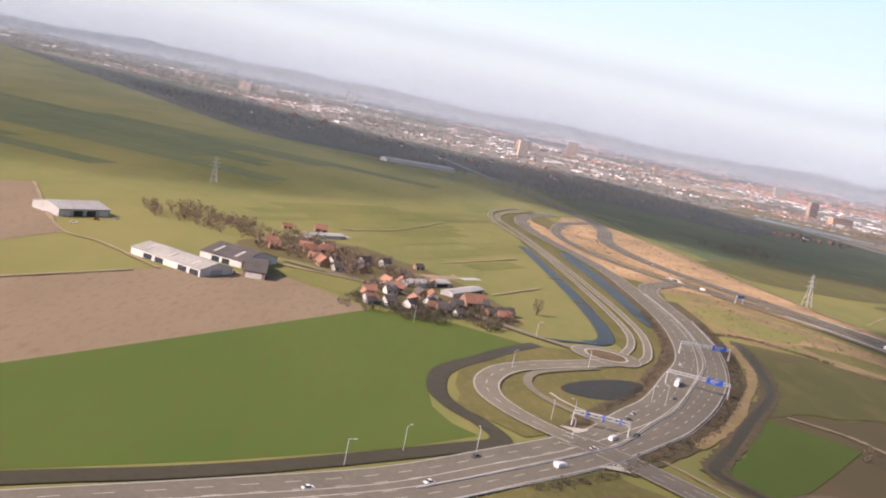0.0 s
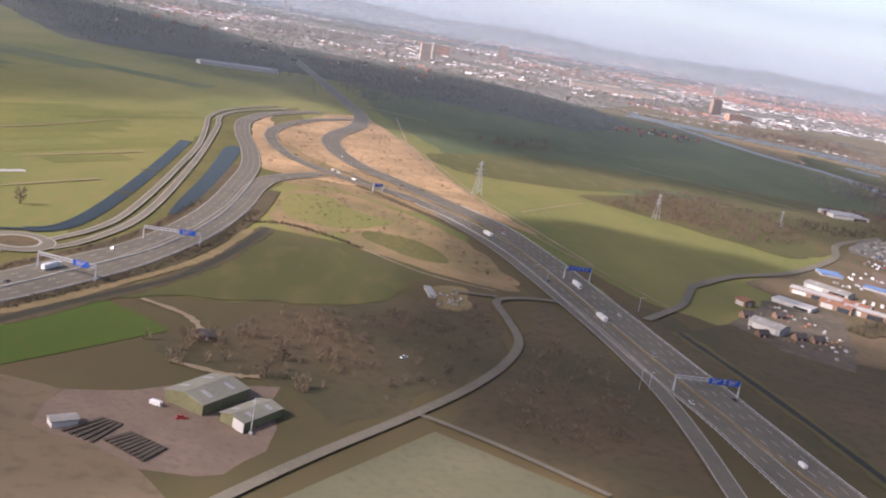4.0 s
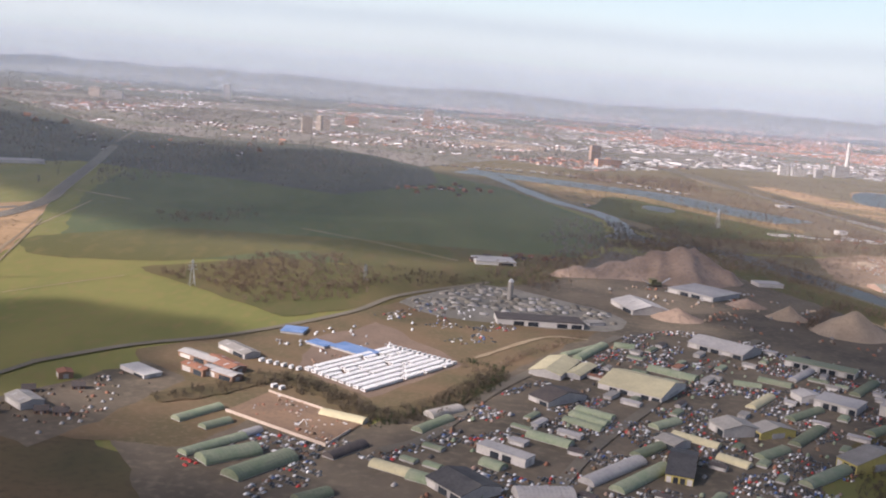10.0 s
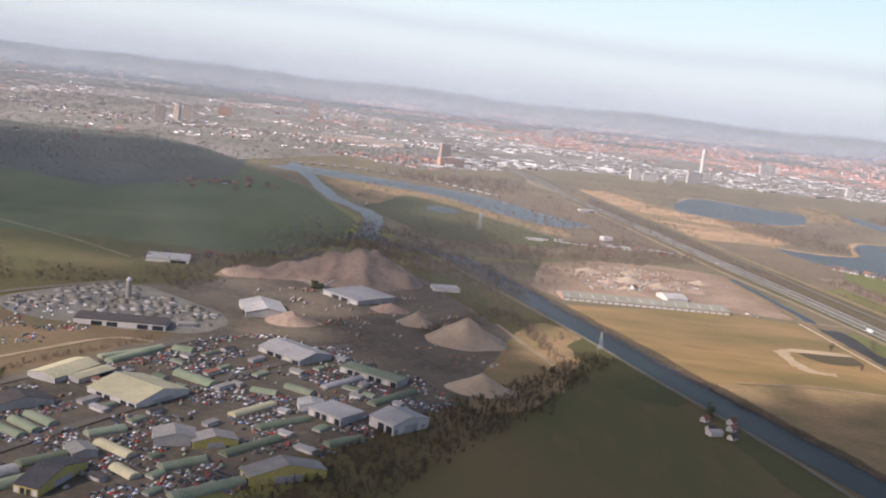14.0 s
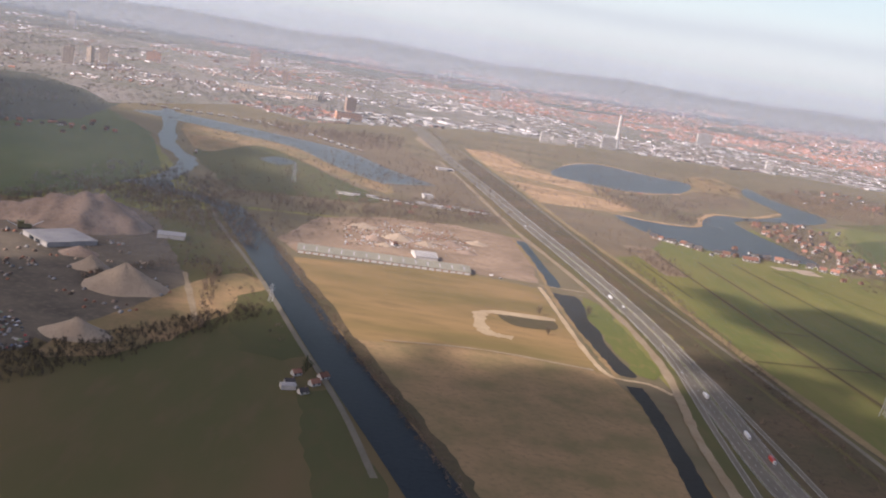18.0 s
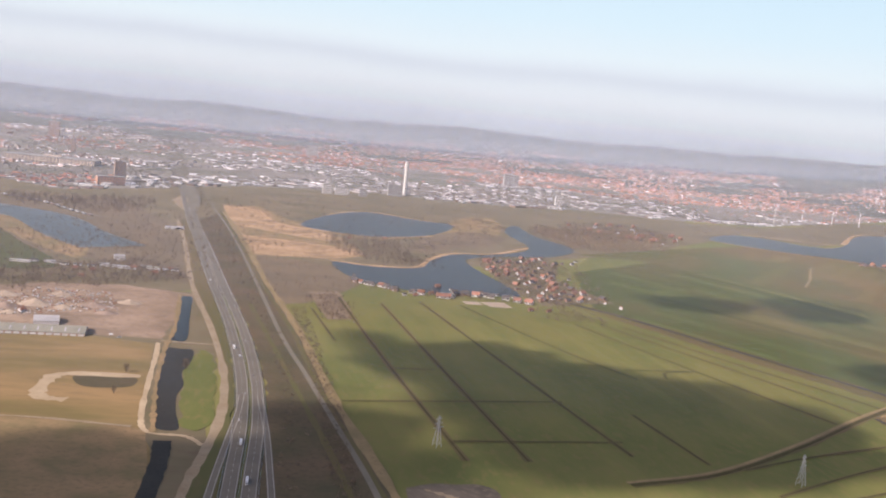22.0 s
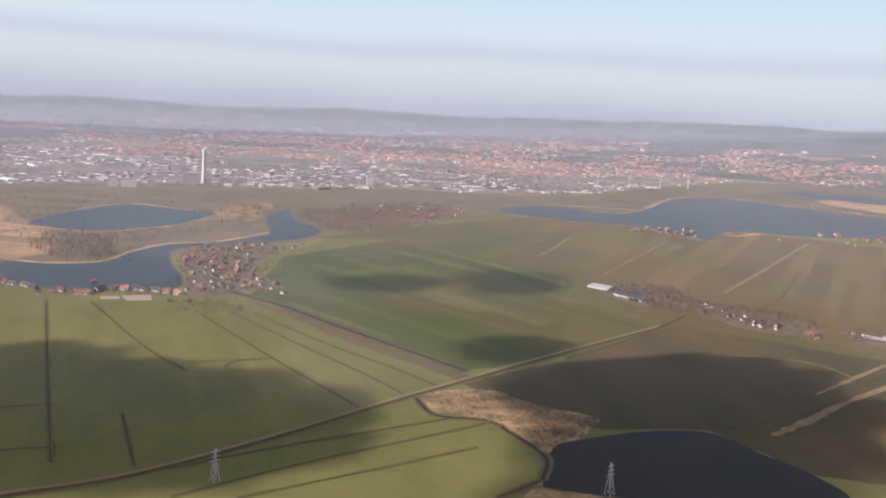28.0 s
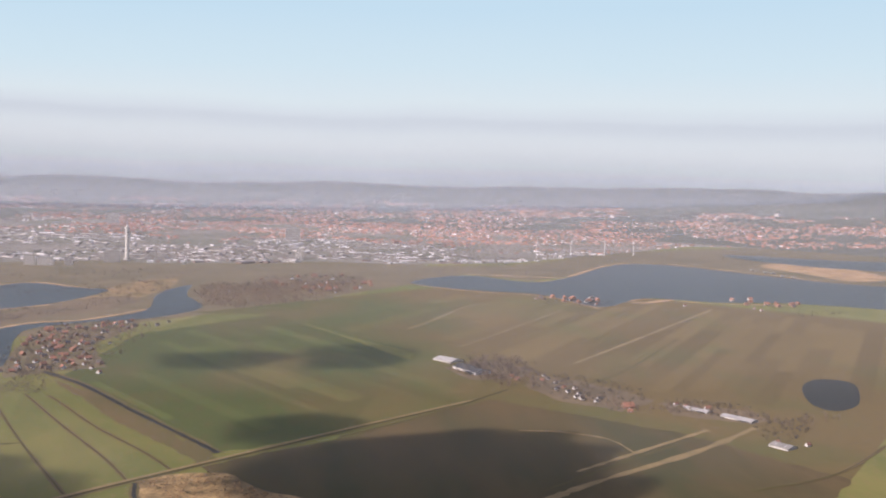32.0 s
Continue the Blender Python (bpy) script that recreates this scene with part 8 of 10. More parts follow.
for at, w, h, turn, wall, label, fl, ba in (
    ((127.6, 1637.7), 16.2, 27, 15, WALL_TAN, "tall tan block of flats", 9, 4), ((134.8, 1714.3), 9.4, 26.4, -20, WALL_TAN, "tall tan block of flats", 9, 3), ((138.6, 1782), 13.7, 25.5, 10, WALL_TAN, "tall tan block of flats", 9, 4),
    ((157, 2043.3), 27, 18, 10, WALL_ORANGE, "orange brick block of flats", 6, 6), ((575.7, 1543.2), 15.4, 23.9, 20, WALL_BROWN, "tall brown office tower beside the river", 9, 4), ((580.8, 1436.8), 36.5, 11.1, 20, WALL_ORANGE, "broad orange brick building beside the river", 4, 9),
    ((878.1, 1600.6), 15.3, 15.3, 5, WALL_WHITE, "white office block at the town's edge", 5, 4), ((901, 1599.8), 22.2, 11.9, 5, WALL_WHITE, "white office block at the town's edge", 4, 6), ((933.7, 1602.3), 12, 12, 5, WALL_GREY, "grey office block at the town's edge", 4, 4), ((989.6, 1658.4), 23.3, 17.9, 5, WALL_GREY, "grey office block beside the tower", 6, 6),
    ((1299.2, 2178.9), 31.6, 24.3, 0, WALL_GREY, "broad pale silo block in the town", 5, 6), ((1289.4, 1745.1), 11.8, 17.6, 0, WALL_WHITE, "white office tower at the town's edge", 6, 3),
    ((-290.3, 2912.6), 19.2, 44.9, 0, WALL_GREY, "tall pale tower block in the town", 10, 3), ((-994.9, 3593.4), 51.3, 27.6, 0, WALL_WHITE, "white block of flats in the town", 5, 6), ((-493.2, 2423.4), 26.6, 21.3, 0, WALL_TAN, "block of flats in the town", 6, 5), ((-425.7, 2359.3), 38.8, 18.1, 0, WALL_GREY, "block of flats in the town", 5, 7), ((-1228.8, 5942.3), 45.9, 45.9, 0, WALL_GREY, "block of flats in the town", 6, 4),
    ((298.9, 2394.9), 23.5, 34, 0, WALL_BROWN, "brown tower block in the town", 8, 4), ((420.6, 1991.2), 8.7, 23.9, 0, WALL_BROWN, "slim brown tower in the town", 8, 2), ((442.4, 1702.5), 139.3, 8.4, -4, WALL_TAN, "very long low block of flats", 4, 26), ((877.3, 2610.4), 28.7, 25.8, 0, WALL_GREY, "grey office block in the town", 6, 5)):
    slab_block("office_building", at, w, max(8, w * 0.3), h, turn, wall, label, fl, ba)


def tower(at, h, w):
    e = tagged(new("tower"), "slender white concrete tower with a darker head", "tower")
    e.location = (*at, 0)
    for name, r0, r1, z0, z1, m in (("base", 1.0, 0.95, 0, 0.06, WALL_GREY), ("shaft", 0.62, 0.5, 0.06, 0.80, WALL_WHITE), ("collar", 0.62, 0.62, 0.80, 0.815, WALL_GREY), ("head", 0.55, 0.5, 0.815, 0.96, WALL_WHITE), ("cap", 0.3, 0.2, 0.96, 1.0, STEEL)):
        bm = bmesh.new()
        bmesh.ops.create_cone(bm, segments=20, radius1=r0 * w, radius2=r1 * w, depth=(z1 - z0) * h, cap_ends=True, matrix=Matrix.Translation((0, 0, (z0 + z1) / 2 * h)))
        part(name, bm, m, e)


tower((1009.1, 1694.4), 56.9, 5.5)


def turbine(at, h, k):
    e = tagged(new("wind_turbine"), "white three bladed wind turbine beyond the lake", "wind turbine", "wind turbines")
    e.location, e.rotation_euler = (*at, 0), (0, 0, radians(10))
    bm = bmesh.new()
    bmesh.ops.create_cone(bm, segments=10, radius1=h * 0.035, radius2=h * 0.02, depth=h, cap_ends=True, matrix=Matrix.Translation((0, 0, h / 2)))
    part("mast", bm, WALL_WHITE, e)
    bm = bmesh.new()
    box(bm, -h * 0.03, h * 0.03, -h * 0.06, h * 0.06, h, h * 1.05)
    part("nacelle", bm, WALL_WHITE, e)
    for i in range(3):
        bm = bmesh.new()
        m = Matrix.Translation((0, -h * 0.075, h * 1.025)) @ Matrix.Rotation(math.radians(120 * i + 25 * k), 4, "Y")
        v = [bm.verts.new(m @ Vector(q)) for q in ((-0.02 * h, 0, 0), (0.025 * h, 0.005 * h, 0.06 * h), (0.006 * h, 0, 0.42 * h), (-0.006 * h, 0, 0.42 * h), (-0.02 * h, 0.012 * h, 0), (0.025 * h, 0.014 * h, 0.06 * h), (0.006 * h, 0.008 * h, 0.42 * h), (-0.006 * h, 0.008 * h, 0.42 * h))]
        for q in ((0, 1, 2, 3), (7, 6, 5, 4), (0, 4, 5, 1), (1, 5, 6, 2), (2, 6, 7, 3), (3, 7, 4, 0)):
            bm.faces.new([v[j] for j in q])
        part("blade", bm, WALL_WHITE, e)


for k, at in enumerate([(1737.5, 1824), (1821.7, 1874), (1900.9, 1900.6), (1966.3, 1910.9)]):
    turbine(at, 26.7, k)


# ---- the town ----
def town():
    g = np.random.default_rng(9)
    poly = CITY
    spots = []
    xs = np.arange(-2600, 4200, 12.5)
    for x0 in xs:
        y0 = 600.0
        while y0 < 4250:
            step = 9.5 + (y0 - 600) * 0.0045
            x, y = x0 + g.uniform(-5, 5), y0 + g.uniform(-4, 4)
            if g.random() < 0.88 and inside(x, y, poly):
                spots.append((x, y))
            y0 += step
    p = every = np.array(spots)
    k = len(p)
    n1 = np.array([noise.noise(Vector((x * 0.002, y * 0.002, 3.3))) for x, y in p])
    n2 = np.array([noise.noise(Vector((x * 0.005, y * 0.005, 9.1))) for x, y in p])
    trade = (p[:, 0] > 560) & (p[:, 0] < 1900) & (p[:, 1] < 2350 + 500 * n2 - 0.25 * (p[:, 0] - 560))
    d = np.hypot(p[:, 0] - 1000, p[:, 1])
    n3 = np.array([noise.noise(Vector((x * 0.017, y * 0.017, 5.7))) for x, y in p])
    wild = np.clip((900 - p[:, 0]) / 2200, 0, 0.4) + np.clip((np.hypot(p[:, 0] - 600, p[:, 1] - 300) - 2900) / 900, 0, 1) * 0.42
    keep = (n2 + 0.5 * n3 > -0.2 + wild + g.normal(0, 0.08, k)) & (g.random(k) < np.where(trade, 0.5, 0.8))
    p, n1, n2, trade = p[keep], n1[keep], n2[keep], trade[keep]
    k = len(p)
    u = g.random(k)
    ln = np.where(trade, g.uniform(5, 14, k) * np.where(u < 0.12, 2.8, 1), np.where(u < 0.6, g.uniform(6, 13, k), g.uniform(3, 6, k)))
    w = np.where(trade, g.uniform(4, 8, k) * np.where(u < 0.15, 1.6, 1), g.uniform(3.4, 5, k))
    h = np.where(trade, g.uniform(1.0, 2.2, k), np.where(g.random(k) < 0.012, g.uniform(3, 6, k), g.uniform(1.1, 1.8, k)))
    rise = np.where(trade & (g.random(k) < 0.8), 0.25, g.uniform(1.2, 2.0, k))
    rise = np.where(h > 3.5, 0.25, rise * 0.75)
    single = np.zeros(k, bool)
    single[np.argsort(np.where(trade, p[:, 1] - 0.12 * p[:, 0], 1e9))[:120]] = True
    far = 1 + np.maximum(np.hypot(p[:, 0] - 600, p[:, 1] - 300) - 2700, 0) / 1500
    ln, w, h = ln * far, w * far, h * far
    turn = np.round(n1 * 6) * 0.5 + g.normal(0, 0.06, k) + (g.random(k) < 0.25) * np.pi / 2
    for i in np.nonzero(single)[0]:
        pale = g.random() < 0.68
        e = tagged(new("warehouse"), "low pale warehouse at the town's edge" if pale else "low grey warehouse at the town's edge", "warehouse", "warehouses at the town's edge")
        e.location, e.rotation_euler = (p[i, 0], p[i, 1], 0), (0, 0, turn[i])
        a, b, hh = ln[i] * 0.6, w[i] * 0.6, h[i] * 1.35
        bm = bmesh.new()
        box(bm, -a, a, -b, b, 0, hh)
        part("wall", bm, WALL_WHITE if pale else T_BRICK, e)
        bm = bmesh.new()
        box(bm, -a - 0.2, a + 0.2, -b - 0.2, b + 0.2, hh + 0.004, hh + 0.3)
        part("roof", bm, T_PALE if pale else T_DARK, e)
        bm = bmesh.new()
        box(bm, -a * 0.8, a * 0.8, -b - 0.08, -b - 0.003, hh * 0.45, hh * 0.75)
        part("window_band", bm, GLASS, e)
    p, n1, n2, trade, ln, w, h, rise, turn = (q[~single] for q in (p, n1, n2, trade, ln, w, h, rise, turn))
    k = len(p)
    c, s = np.cos(turn), np.sin(turn)
    loc = np.array([(-.5, -.5, 0), (.5, -.5, 0), (.5, .5, 0), (-.5, .5, 0), (-.5, -.5, 1), (.5, -.5, 1), (.5, .5, 1), (-.5, .5, 1), (-.5, 0, 2), (.5, 0, 2)])
    lx, ly = loc[None, :, 0] * ln[:, None], loc[None, :, 1] * w[:, None]
    lz = np.where(loc[None, :, 2] == 2, (h + rise)[:, None], np.where(loc[None, :, 2] == 1, h[:, None], 0))
    v = np.stack([p[:, 0][:, None] + lx * c[:, None] - ly * s[:, None], p[:, 1][:, None] + lx * s[:, None] + ly * c[:, None], lz + 0 * lx + land_rise(p[:, 0], p[:, 1])[:, None]], -1).reshape(-1, 3)
    quad = np.array([(0, 1, 5, 4), (2, 3, 7, 6), (1, 2, 6, 5), (3, 0, 4, 7), (4, 5, 9, 8), (6, 7, 8, 9)])
    tri = np.array([(5, 6, 9), (7, 4, 8)])
    base = (np.arange(k) * 10)[:, None, None]
    f4 = (quad[None] + base).reshape(-1, 4)
    f3 = (tri[None] + base).reshape(-1, 3)
    roofc = np.where(trade, np.where(g.random(k) < 0.5, 2, np.where(g.random(k) < 0.75, 1, 5)), np.where(n1 + 0.00045 * (p[:, 0] - 700) + g.normal(0, 0.2, k) > -0.1, 0, np.where(g.random(k) < 0.55, 1, 2)))
    wallc = np.where(trade, np.where(g.random(k) < 0.55, 3, 5), np.where(g.random(k) < 0.25, 3, 4))
    m4 = np.stack([wallc] * 4 + [roofc] * 2, 1).ravel()
    m3 = np.stack([wallc] * 2, 1).ravel()
    me = bpy.data.meshes.new("town_houses")
    me.from_pydata(v.tolist(), [], f4.tolist() + f3.tolist())
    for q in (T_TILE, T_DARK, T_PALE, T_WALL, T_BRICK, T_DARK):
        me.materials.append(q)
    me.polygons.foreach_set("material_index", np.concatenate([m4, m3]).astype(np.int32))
    me.update()
    tagged(new("town_houses", me), "close packed town of red roofs and pale flat roofed halls", "town", "", "stuff")
    t = every + g.normal(0, 6, every.shape)
    t = t[g.random(len(t)) < np.clip(0.7 + (900 - t[:, 0]) / 2500, 0.6, 1.0)]
    hh = g.uniform(1.4, 3.2, len(t)) * (1 + np.maximum(np.hypot(t[:, 0] - 600, t[:, 1] - 300) - 2700, 0) / 1800)
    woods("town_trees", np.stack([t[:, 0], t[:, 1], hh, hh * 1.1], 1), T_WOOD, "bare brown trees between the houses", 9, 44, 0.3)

    q = every[(every[:, 0] < 700) & (every[:, 1] < 3000)]
    n5 = np.array([noise.noise(Vector((x * 0.0045, y * 0.003, 21.0))) for x, y in q])
    q = q[(n5 > 0.08 + 0.00025 * (q[:, 0] + 200)) & (g.random(len(q)) < 0.75)] + g.normal(0, 5, (1, 2))
    hh = g.uniform(3, 6.5, len(q))
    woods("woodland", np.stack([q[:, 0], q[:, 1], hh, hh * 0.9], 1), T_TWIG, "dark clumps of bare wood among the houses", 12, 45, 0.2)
    a, r = g.uniform(math.radians(30), math.radians(140), 2600), g.uniform(3150, 4250, 2600)
    q = np.stack([600 + r * np.cos(a), 300 + r * np.sin(a)], 1)
    n6 = np.array([noise.noise(Vector((x * 0.002, y * 0.002, 31.0))) for x, y in q])
    q = q[n6 > -0.15]
    hh = g.uniform(5, 10, len(q))
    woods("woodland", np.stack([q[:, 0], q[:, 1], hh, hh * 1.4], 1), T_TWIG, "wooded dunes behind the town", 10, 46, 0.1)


town()


# ---- motorway furniture ----
def rod(bm, a, b, r=0.08):
    a, b = Vector(a), Vector(b)
    d = b - a
    m = Matrix.Translation((a + b) / 2) @ d.to_track_quat("Z", "Y").to_matrix().to_4x4()
    bmesh.ops.create_cone(bm, segments=5, radius1=r, radius2=r, depth=d.length, cap_ends=True, matrix=m)


def gantry(feet, h, boards, label):
    a, b = Vector(feet[0]), Vector(feet[1])
    u = b - a
    ln = u.length
    e = tagged(new("sign_gantry"), label, "sign gantry", "gantries over the motorway")
    e.location, e.rotation_euler = (a.x, a.y, 0), (0, 0, math.atan2(u.y, u.x))
    for x in (0, ln):
        bm = bmesh.new()
        rod(bm, (x, -0.35, 0), (x, 0, h + 0.5), 0.13)
        rod(bm, (x, 0.35, 0), (x, 0, h + 0.5), 0.13)
        rod(bm, (x, -0.3, 0.5), (x, 0.3, 0.5), 0.08)
        part("post", bm, STEEL, e)
    bm = bmesh.new()
    n = max(4, int(ln / 1.2))
    for y in (-0.25, 0.25):
        for z in (h, h + 0.6):
            rod(bm, (0, y, z), (ln, y, z), 0.07)
    for i in range(n):
        x0, x1 = ln * i / n, ln * (i + 1) / n
        rod(bm, (x0, -0.25, h), (x1, -0.25, h + 0.6), 0.05)
        rod(bm, (x0, 0.25, h + 0.6), (x1, 0.25, h), 0.05)
    part("truss", bm, STEEL, e)
    for x0, x1 in boards:
        bm = bmesh.new()
        box(bm, ln * x0, ln * x1, -0.5, -0.4, h - 0.35, h + 1.0)
        board = part("sign_board", bm, BLUE, e, "blue direction board")
        for k in range(3):
            bm = bmesh.new()
            box(bm, ln * (x0 + 0.2 * (x1 - x0)), ln * (x0 + (0.8 - 0.12 * k) * (x1 - x0)), -0.52, -0.503, h + 0.6 - 0.35 * k, h + 0.74 - 0.35 * k)
            part("text_bar", bm, PAINT, board)


gantry([(206.4, 220.5), (221.4, 222.7)], 3.4, ((0.5, 0.72), (0.76, 0.98)), "steel lattice gantry with blue boards over the motorway")
gantry([(192.8, 309.6), (201, 311.6)], 3.4, ((0.1, 0.36), (0.4, 0.64), (0.68, 0.96)), "steel lattice gantry with blue boards over the motorway")
gantry([(62.7, 233.5), (76.9, 230.1)], 3.2, ((0.62, 0.88),), "steel lattice gantry with a blue board over the motorway")
gantry([(75.1, 273.2), (89.6, 275.3)], 3.2, ((0.62, 0.9),), "steel lattice gantry with a blue board over the motorway")
gantry([(127.8, 401.4), (131.3, 403.3)], 2.6, ((0.1, 0.5), (0.55, 0.95)), "small gantry with blue boards beyond the loop")
gantry([(33.9, 184), (44.5, 182.7)], 2.6, ((0.2, 0.24), (0.5, 0.54), (0.8, 0.84)), "slim steel portal with signals at the junction")


def pylon(at, h):
    e = tagged(new("pylon"), "grey lattice steel power pylon", "pylon", "power pylons")
    e.location, e.rotation_euler = (*at, 0), (0, 0, 0.5)
    b, t = h * 0.11, h * 0.02
    bm = bmesh.new()
    r = max(0.07, h * 0.007)
    levels = [0, 0.22, 0.42, 0.58, 0.72, 0.85, 1.0]
    ring = lambda q: [(s * (b + (t - b) * min(1, q * 1.25)), c * (b + (t - b) * min(1, q * 1.25)), q * h) for s, c in ((-1, -1), (1, -1), (1, 1), (-1, 1))]
    for q0, q1 in zip(levels, levels[1:]):
        a, c = ring(q0), ring(q1)
        for i in range(4):
            rod(bm, a[i], c[i], r)
            rod(bm, a[i], c[(i + 1) % 4], r * 0.6)
    part("tower", bm, STEEL, e)
    for q, w in ((0.62, 0.2), (0.76, 0.16), (0.9, 0.12)):
        bm = bmesh.new()
        for s in (-1, 1):
            rod(bm, (0, 0, q * h), (s * w * h, 0, q * h), r)
            rod(bm, (0, 0, (q + 0.06) * h), (s * w * h, 0, q * h), r)
        part("cross_arm", bm, STEEL, e)


for at, h in (((170.3, 437.5), 14.5), ((252.4, 455.6), 11.4), ((324, 498), 7.8), ((1192.9, 386.2), 14), ((1034.4, 414.2), 13.7), ((608, 478.7), 8.8), ((-99.4, 455.8), 11.9), ((576.5, 827.9), 15.3), ((880.2, 441.3), 13.5)):
    pylon(at, h)


# ---- vehicles ----
def paint(name, c):
    return mat(name, c, tuple(v * 0.85 for v in c), 0.5, rough=0.35, bump=0, spec=0.5)


CAR_WHITE, CAR_DARK, CAR_RED, CAR_BLUE, CAR_GREY = paint("white_car_paint", (0.75, 0.75, 0.74)), paint("dark_car_paint", (0.05, 0.055, 0.06)), paint("red_car_paint", (0.5, 0.05, 0.04)), paint("blue_car_paint", (0.08, 0.14, 0.32)), paint("silver_car_paint", (0.42, 0.43, 0.44))
TYRE = mat("tyre_rubber", (0.03, 0.03, 0.03), None, 1.0)


def car_proto(m, label, ln=1.75, w=0.75, h=0.62, van=False):
    e = tagged(new("van" if van else "car"), label, "car", "vehicles on the roads")
    bm = bmesh.new()
    box(bm, -ln / 2, ln / 2, -w / 2, w / 2, 0.12, h * (0.95 if van else 0.6))
    bmesh.ops.bevel(bm, geom=bm.edges[:], offset=0.05, segments=1)
    part("body", bm, m, e)
    bm = bmesh.new()
    z0 = h * (0.6 if not van else 0.951)
    vs = box(bm, -ln * (0.32 if not van else 0.48), ln * (0.2 if not van else 0.3), -w * 0.45, w * 0.45, z0, h * (1.0 if not van else 1.02))
    for q in vs[4:]:
        q.co.x *= 0.75
        q.co.y *= 0.88
    part("cabin", bm, GLASS if not van else m, e)
    bm = bmesh.new()
    box(bm, -ln * 0.2, ln * 0.1, -w * 0.38, w * 0.38, h * 1.0 + 0.004, h * 1.03 + 0.004)
    part("roof", bm, m, e)
    for x in (-0.3, 0.3):
        for y in (-0.48, 0.48):
            bm = bmesh.new()
            bmesh.ops.create_cone(bm, segments=10, radius1=0.13, radius2=0.13, depth=0.1, cap_ends=True, matrix=Matrix.Translation((ln * x, w * y, 0.13)) @ Matrix.Rotation(math.pi / 2, 4, "X"))
            part("wheel", bm, TYRE, e)
    return e


def truck_proto(m, label):
    e = tagged(new("lorry"), label, "lorry", "vehicles on the roads")
    bm = bmesh.new()
    box(bm, -4.2, 2.6, -0.75, 0.75, 0.55, 2.3)
    part("trailer", bm, m, e)
    bm = bmesh.new()
    box(bm, 2.75, 4.1, -0.72, 0.72, 0.4, 1.9)
    bmesh.ops.bevel(bm, geom=bm.edges[:], offset=0.12, segments=1)
    cab = part("cab", bm, CAR_WHITE, e)
    bm = bmesh.new()
    box(bm, 4.104, 4.13, -0.6, 0.6, 1.15, 1.7)
    part("windscreen", bm, GLASS, cab)
    for x in (-3.4, -2.6, 2.0, 3.4):
        for y in (-0.66, 0.66):
            bm = bmesh.new()
            bmesh.ops.create_cone(bm, segments=10, radius1=0.3, radius2=0.3, depth=0.2, cap_ends=True, matrix=Matrix.Translation((x, y, 0.3)) @ Matrix.Rotation(math.pi / 2, 4, "X"))
            part("wheel", bm, TYRE, e)
    for q in [e.children[k] for k in range(len(e.children))] + [c for k in e.children for c in k.children]:
        q.data.transform(Matrix.Scale(0.68, 4))
    return e


CARS = [car_proto(CAR_WHITE, "white hatchback driving on the road"), car_proto(CAR_DARK, "dark saloon driving on the road"), car_proto(CAR_GREY, "silver estate driving on the road"), car_proto(CAR_WHITE, "white delivery van driving on the road", 2.1, 0.82, 0.92, True), car_proto(CAR_RED, "red hatchback driving on the road"), truck_proto(CAR_WHITE, "white box lorry on the motorway"), truck_proto(CAR_RED, "red box lorry on the motorway")]
used = set()


def drive(k, pts, run, off, z, back=False):
    line = line_of(pts, off, 12)
    for (q, d, s0), (q2, _, s1) in zip(line, line[1:]):
        if s0 <= run < s1:
            p = q.lerp(q2, (run - s0) / (s1 - s0))
            m = pose(p.x, p.y, z, 0, 0, math.degrees(math.atan2(d.y, d.x)) + (180 if back else 0))
            if k in used:
                copy_thing(CARS[k], m)
            else:
                CARS[k].matrix_basis = m
                used.add(k)
            return


for k, run, off in ((0, 60, 1), (1, 95, -2), (3, 130, 2), (2, 152, -1), (1, 175, 2), (5, 190, 0.6), (0, 215, -2)):
    drive(k, L1, run, off, 0.15)
for k, run, off in ((2, 40, -1), (1, 66, 2), (0, 80, -2), (3, 108, 1), (1, 140, -1.5)):
    drive(k, L2, run, off, 0.15, True)
for k, run, off in ((0, 60, -1.6), (5, 116, 1.5), (1, 150, -1.5), (0, 168, 1.6), (5, 205, 0), (3, 290, 1), (2, 260, -1)):
    drive(k, A9L, run, off, 0.16)
for k, run, off in ((3, 30, 0), (1, 62, 3.4), (2, 88, -3.4), (0, 120, 1.2), (5, 146, -1.2), (1, 165, 3.4), (0, 210, -2), (2, 300, 1), (0, 345, -1)):
    drive(k, A9R, run, off, 0.16, True)
for k, run, off in ((6, 96, 4.6), (5, 118, 2.4), (5, 160, -2.4), (0, 190, -4.6), (1, 205, 4.6), (0, 230, -2.4), (2, 262, 2.5), (3, 300, -2.5), (5, 318, -4.6), (0, 335, 2.5), (1, 380, -4.6), (0, 430, 4.6), (3, 520, -4.6), (0, 600, 2.5), (1, 700, -2.5), (0, 820, 2.5)):
    drive(k, A200, run, off, 0.16, off > 0)
for k, at, turn in ((3, (107.2, 169.7), 160), (4, (112.3, 166.1), 20), (0, (-100.6, 288.5), 10), (4, (-98.1, 300.4), 30), (2, (-95.1, 309.2), 10), (0, (-47.6, 262.1), 60), (0, (36.5, 171.4), 20), (3, (28.9, 158.7), 10), (1, (44.2, 191.4), 20), (1, (47, 194.9), 20), (0, (147.2, 213.2), 40), (3, (719, 601), 0), (0, (724.1, 597.5), 30)):
    copy_thing(CARS[k], pose(*at, 0.06, 0, 0, turn))
for k in range(len(CARS)):
    if k not in used:
        drive(k, A9R, 180 + 9 * k, 0, 0.16)


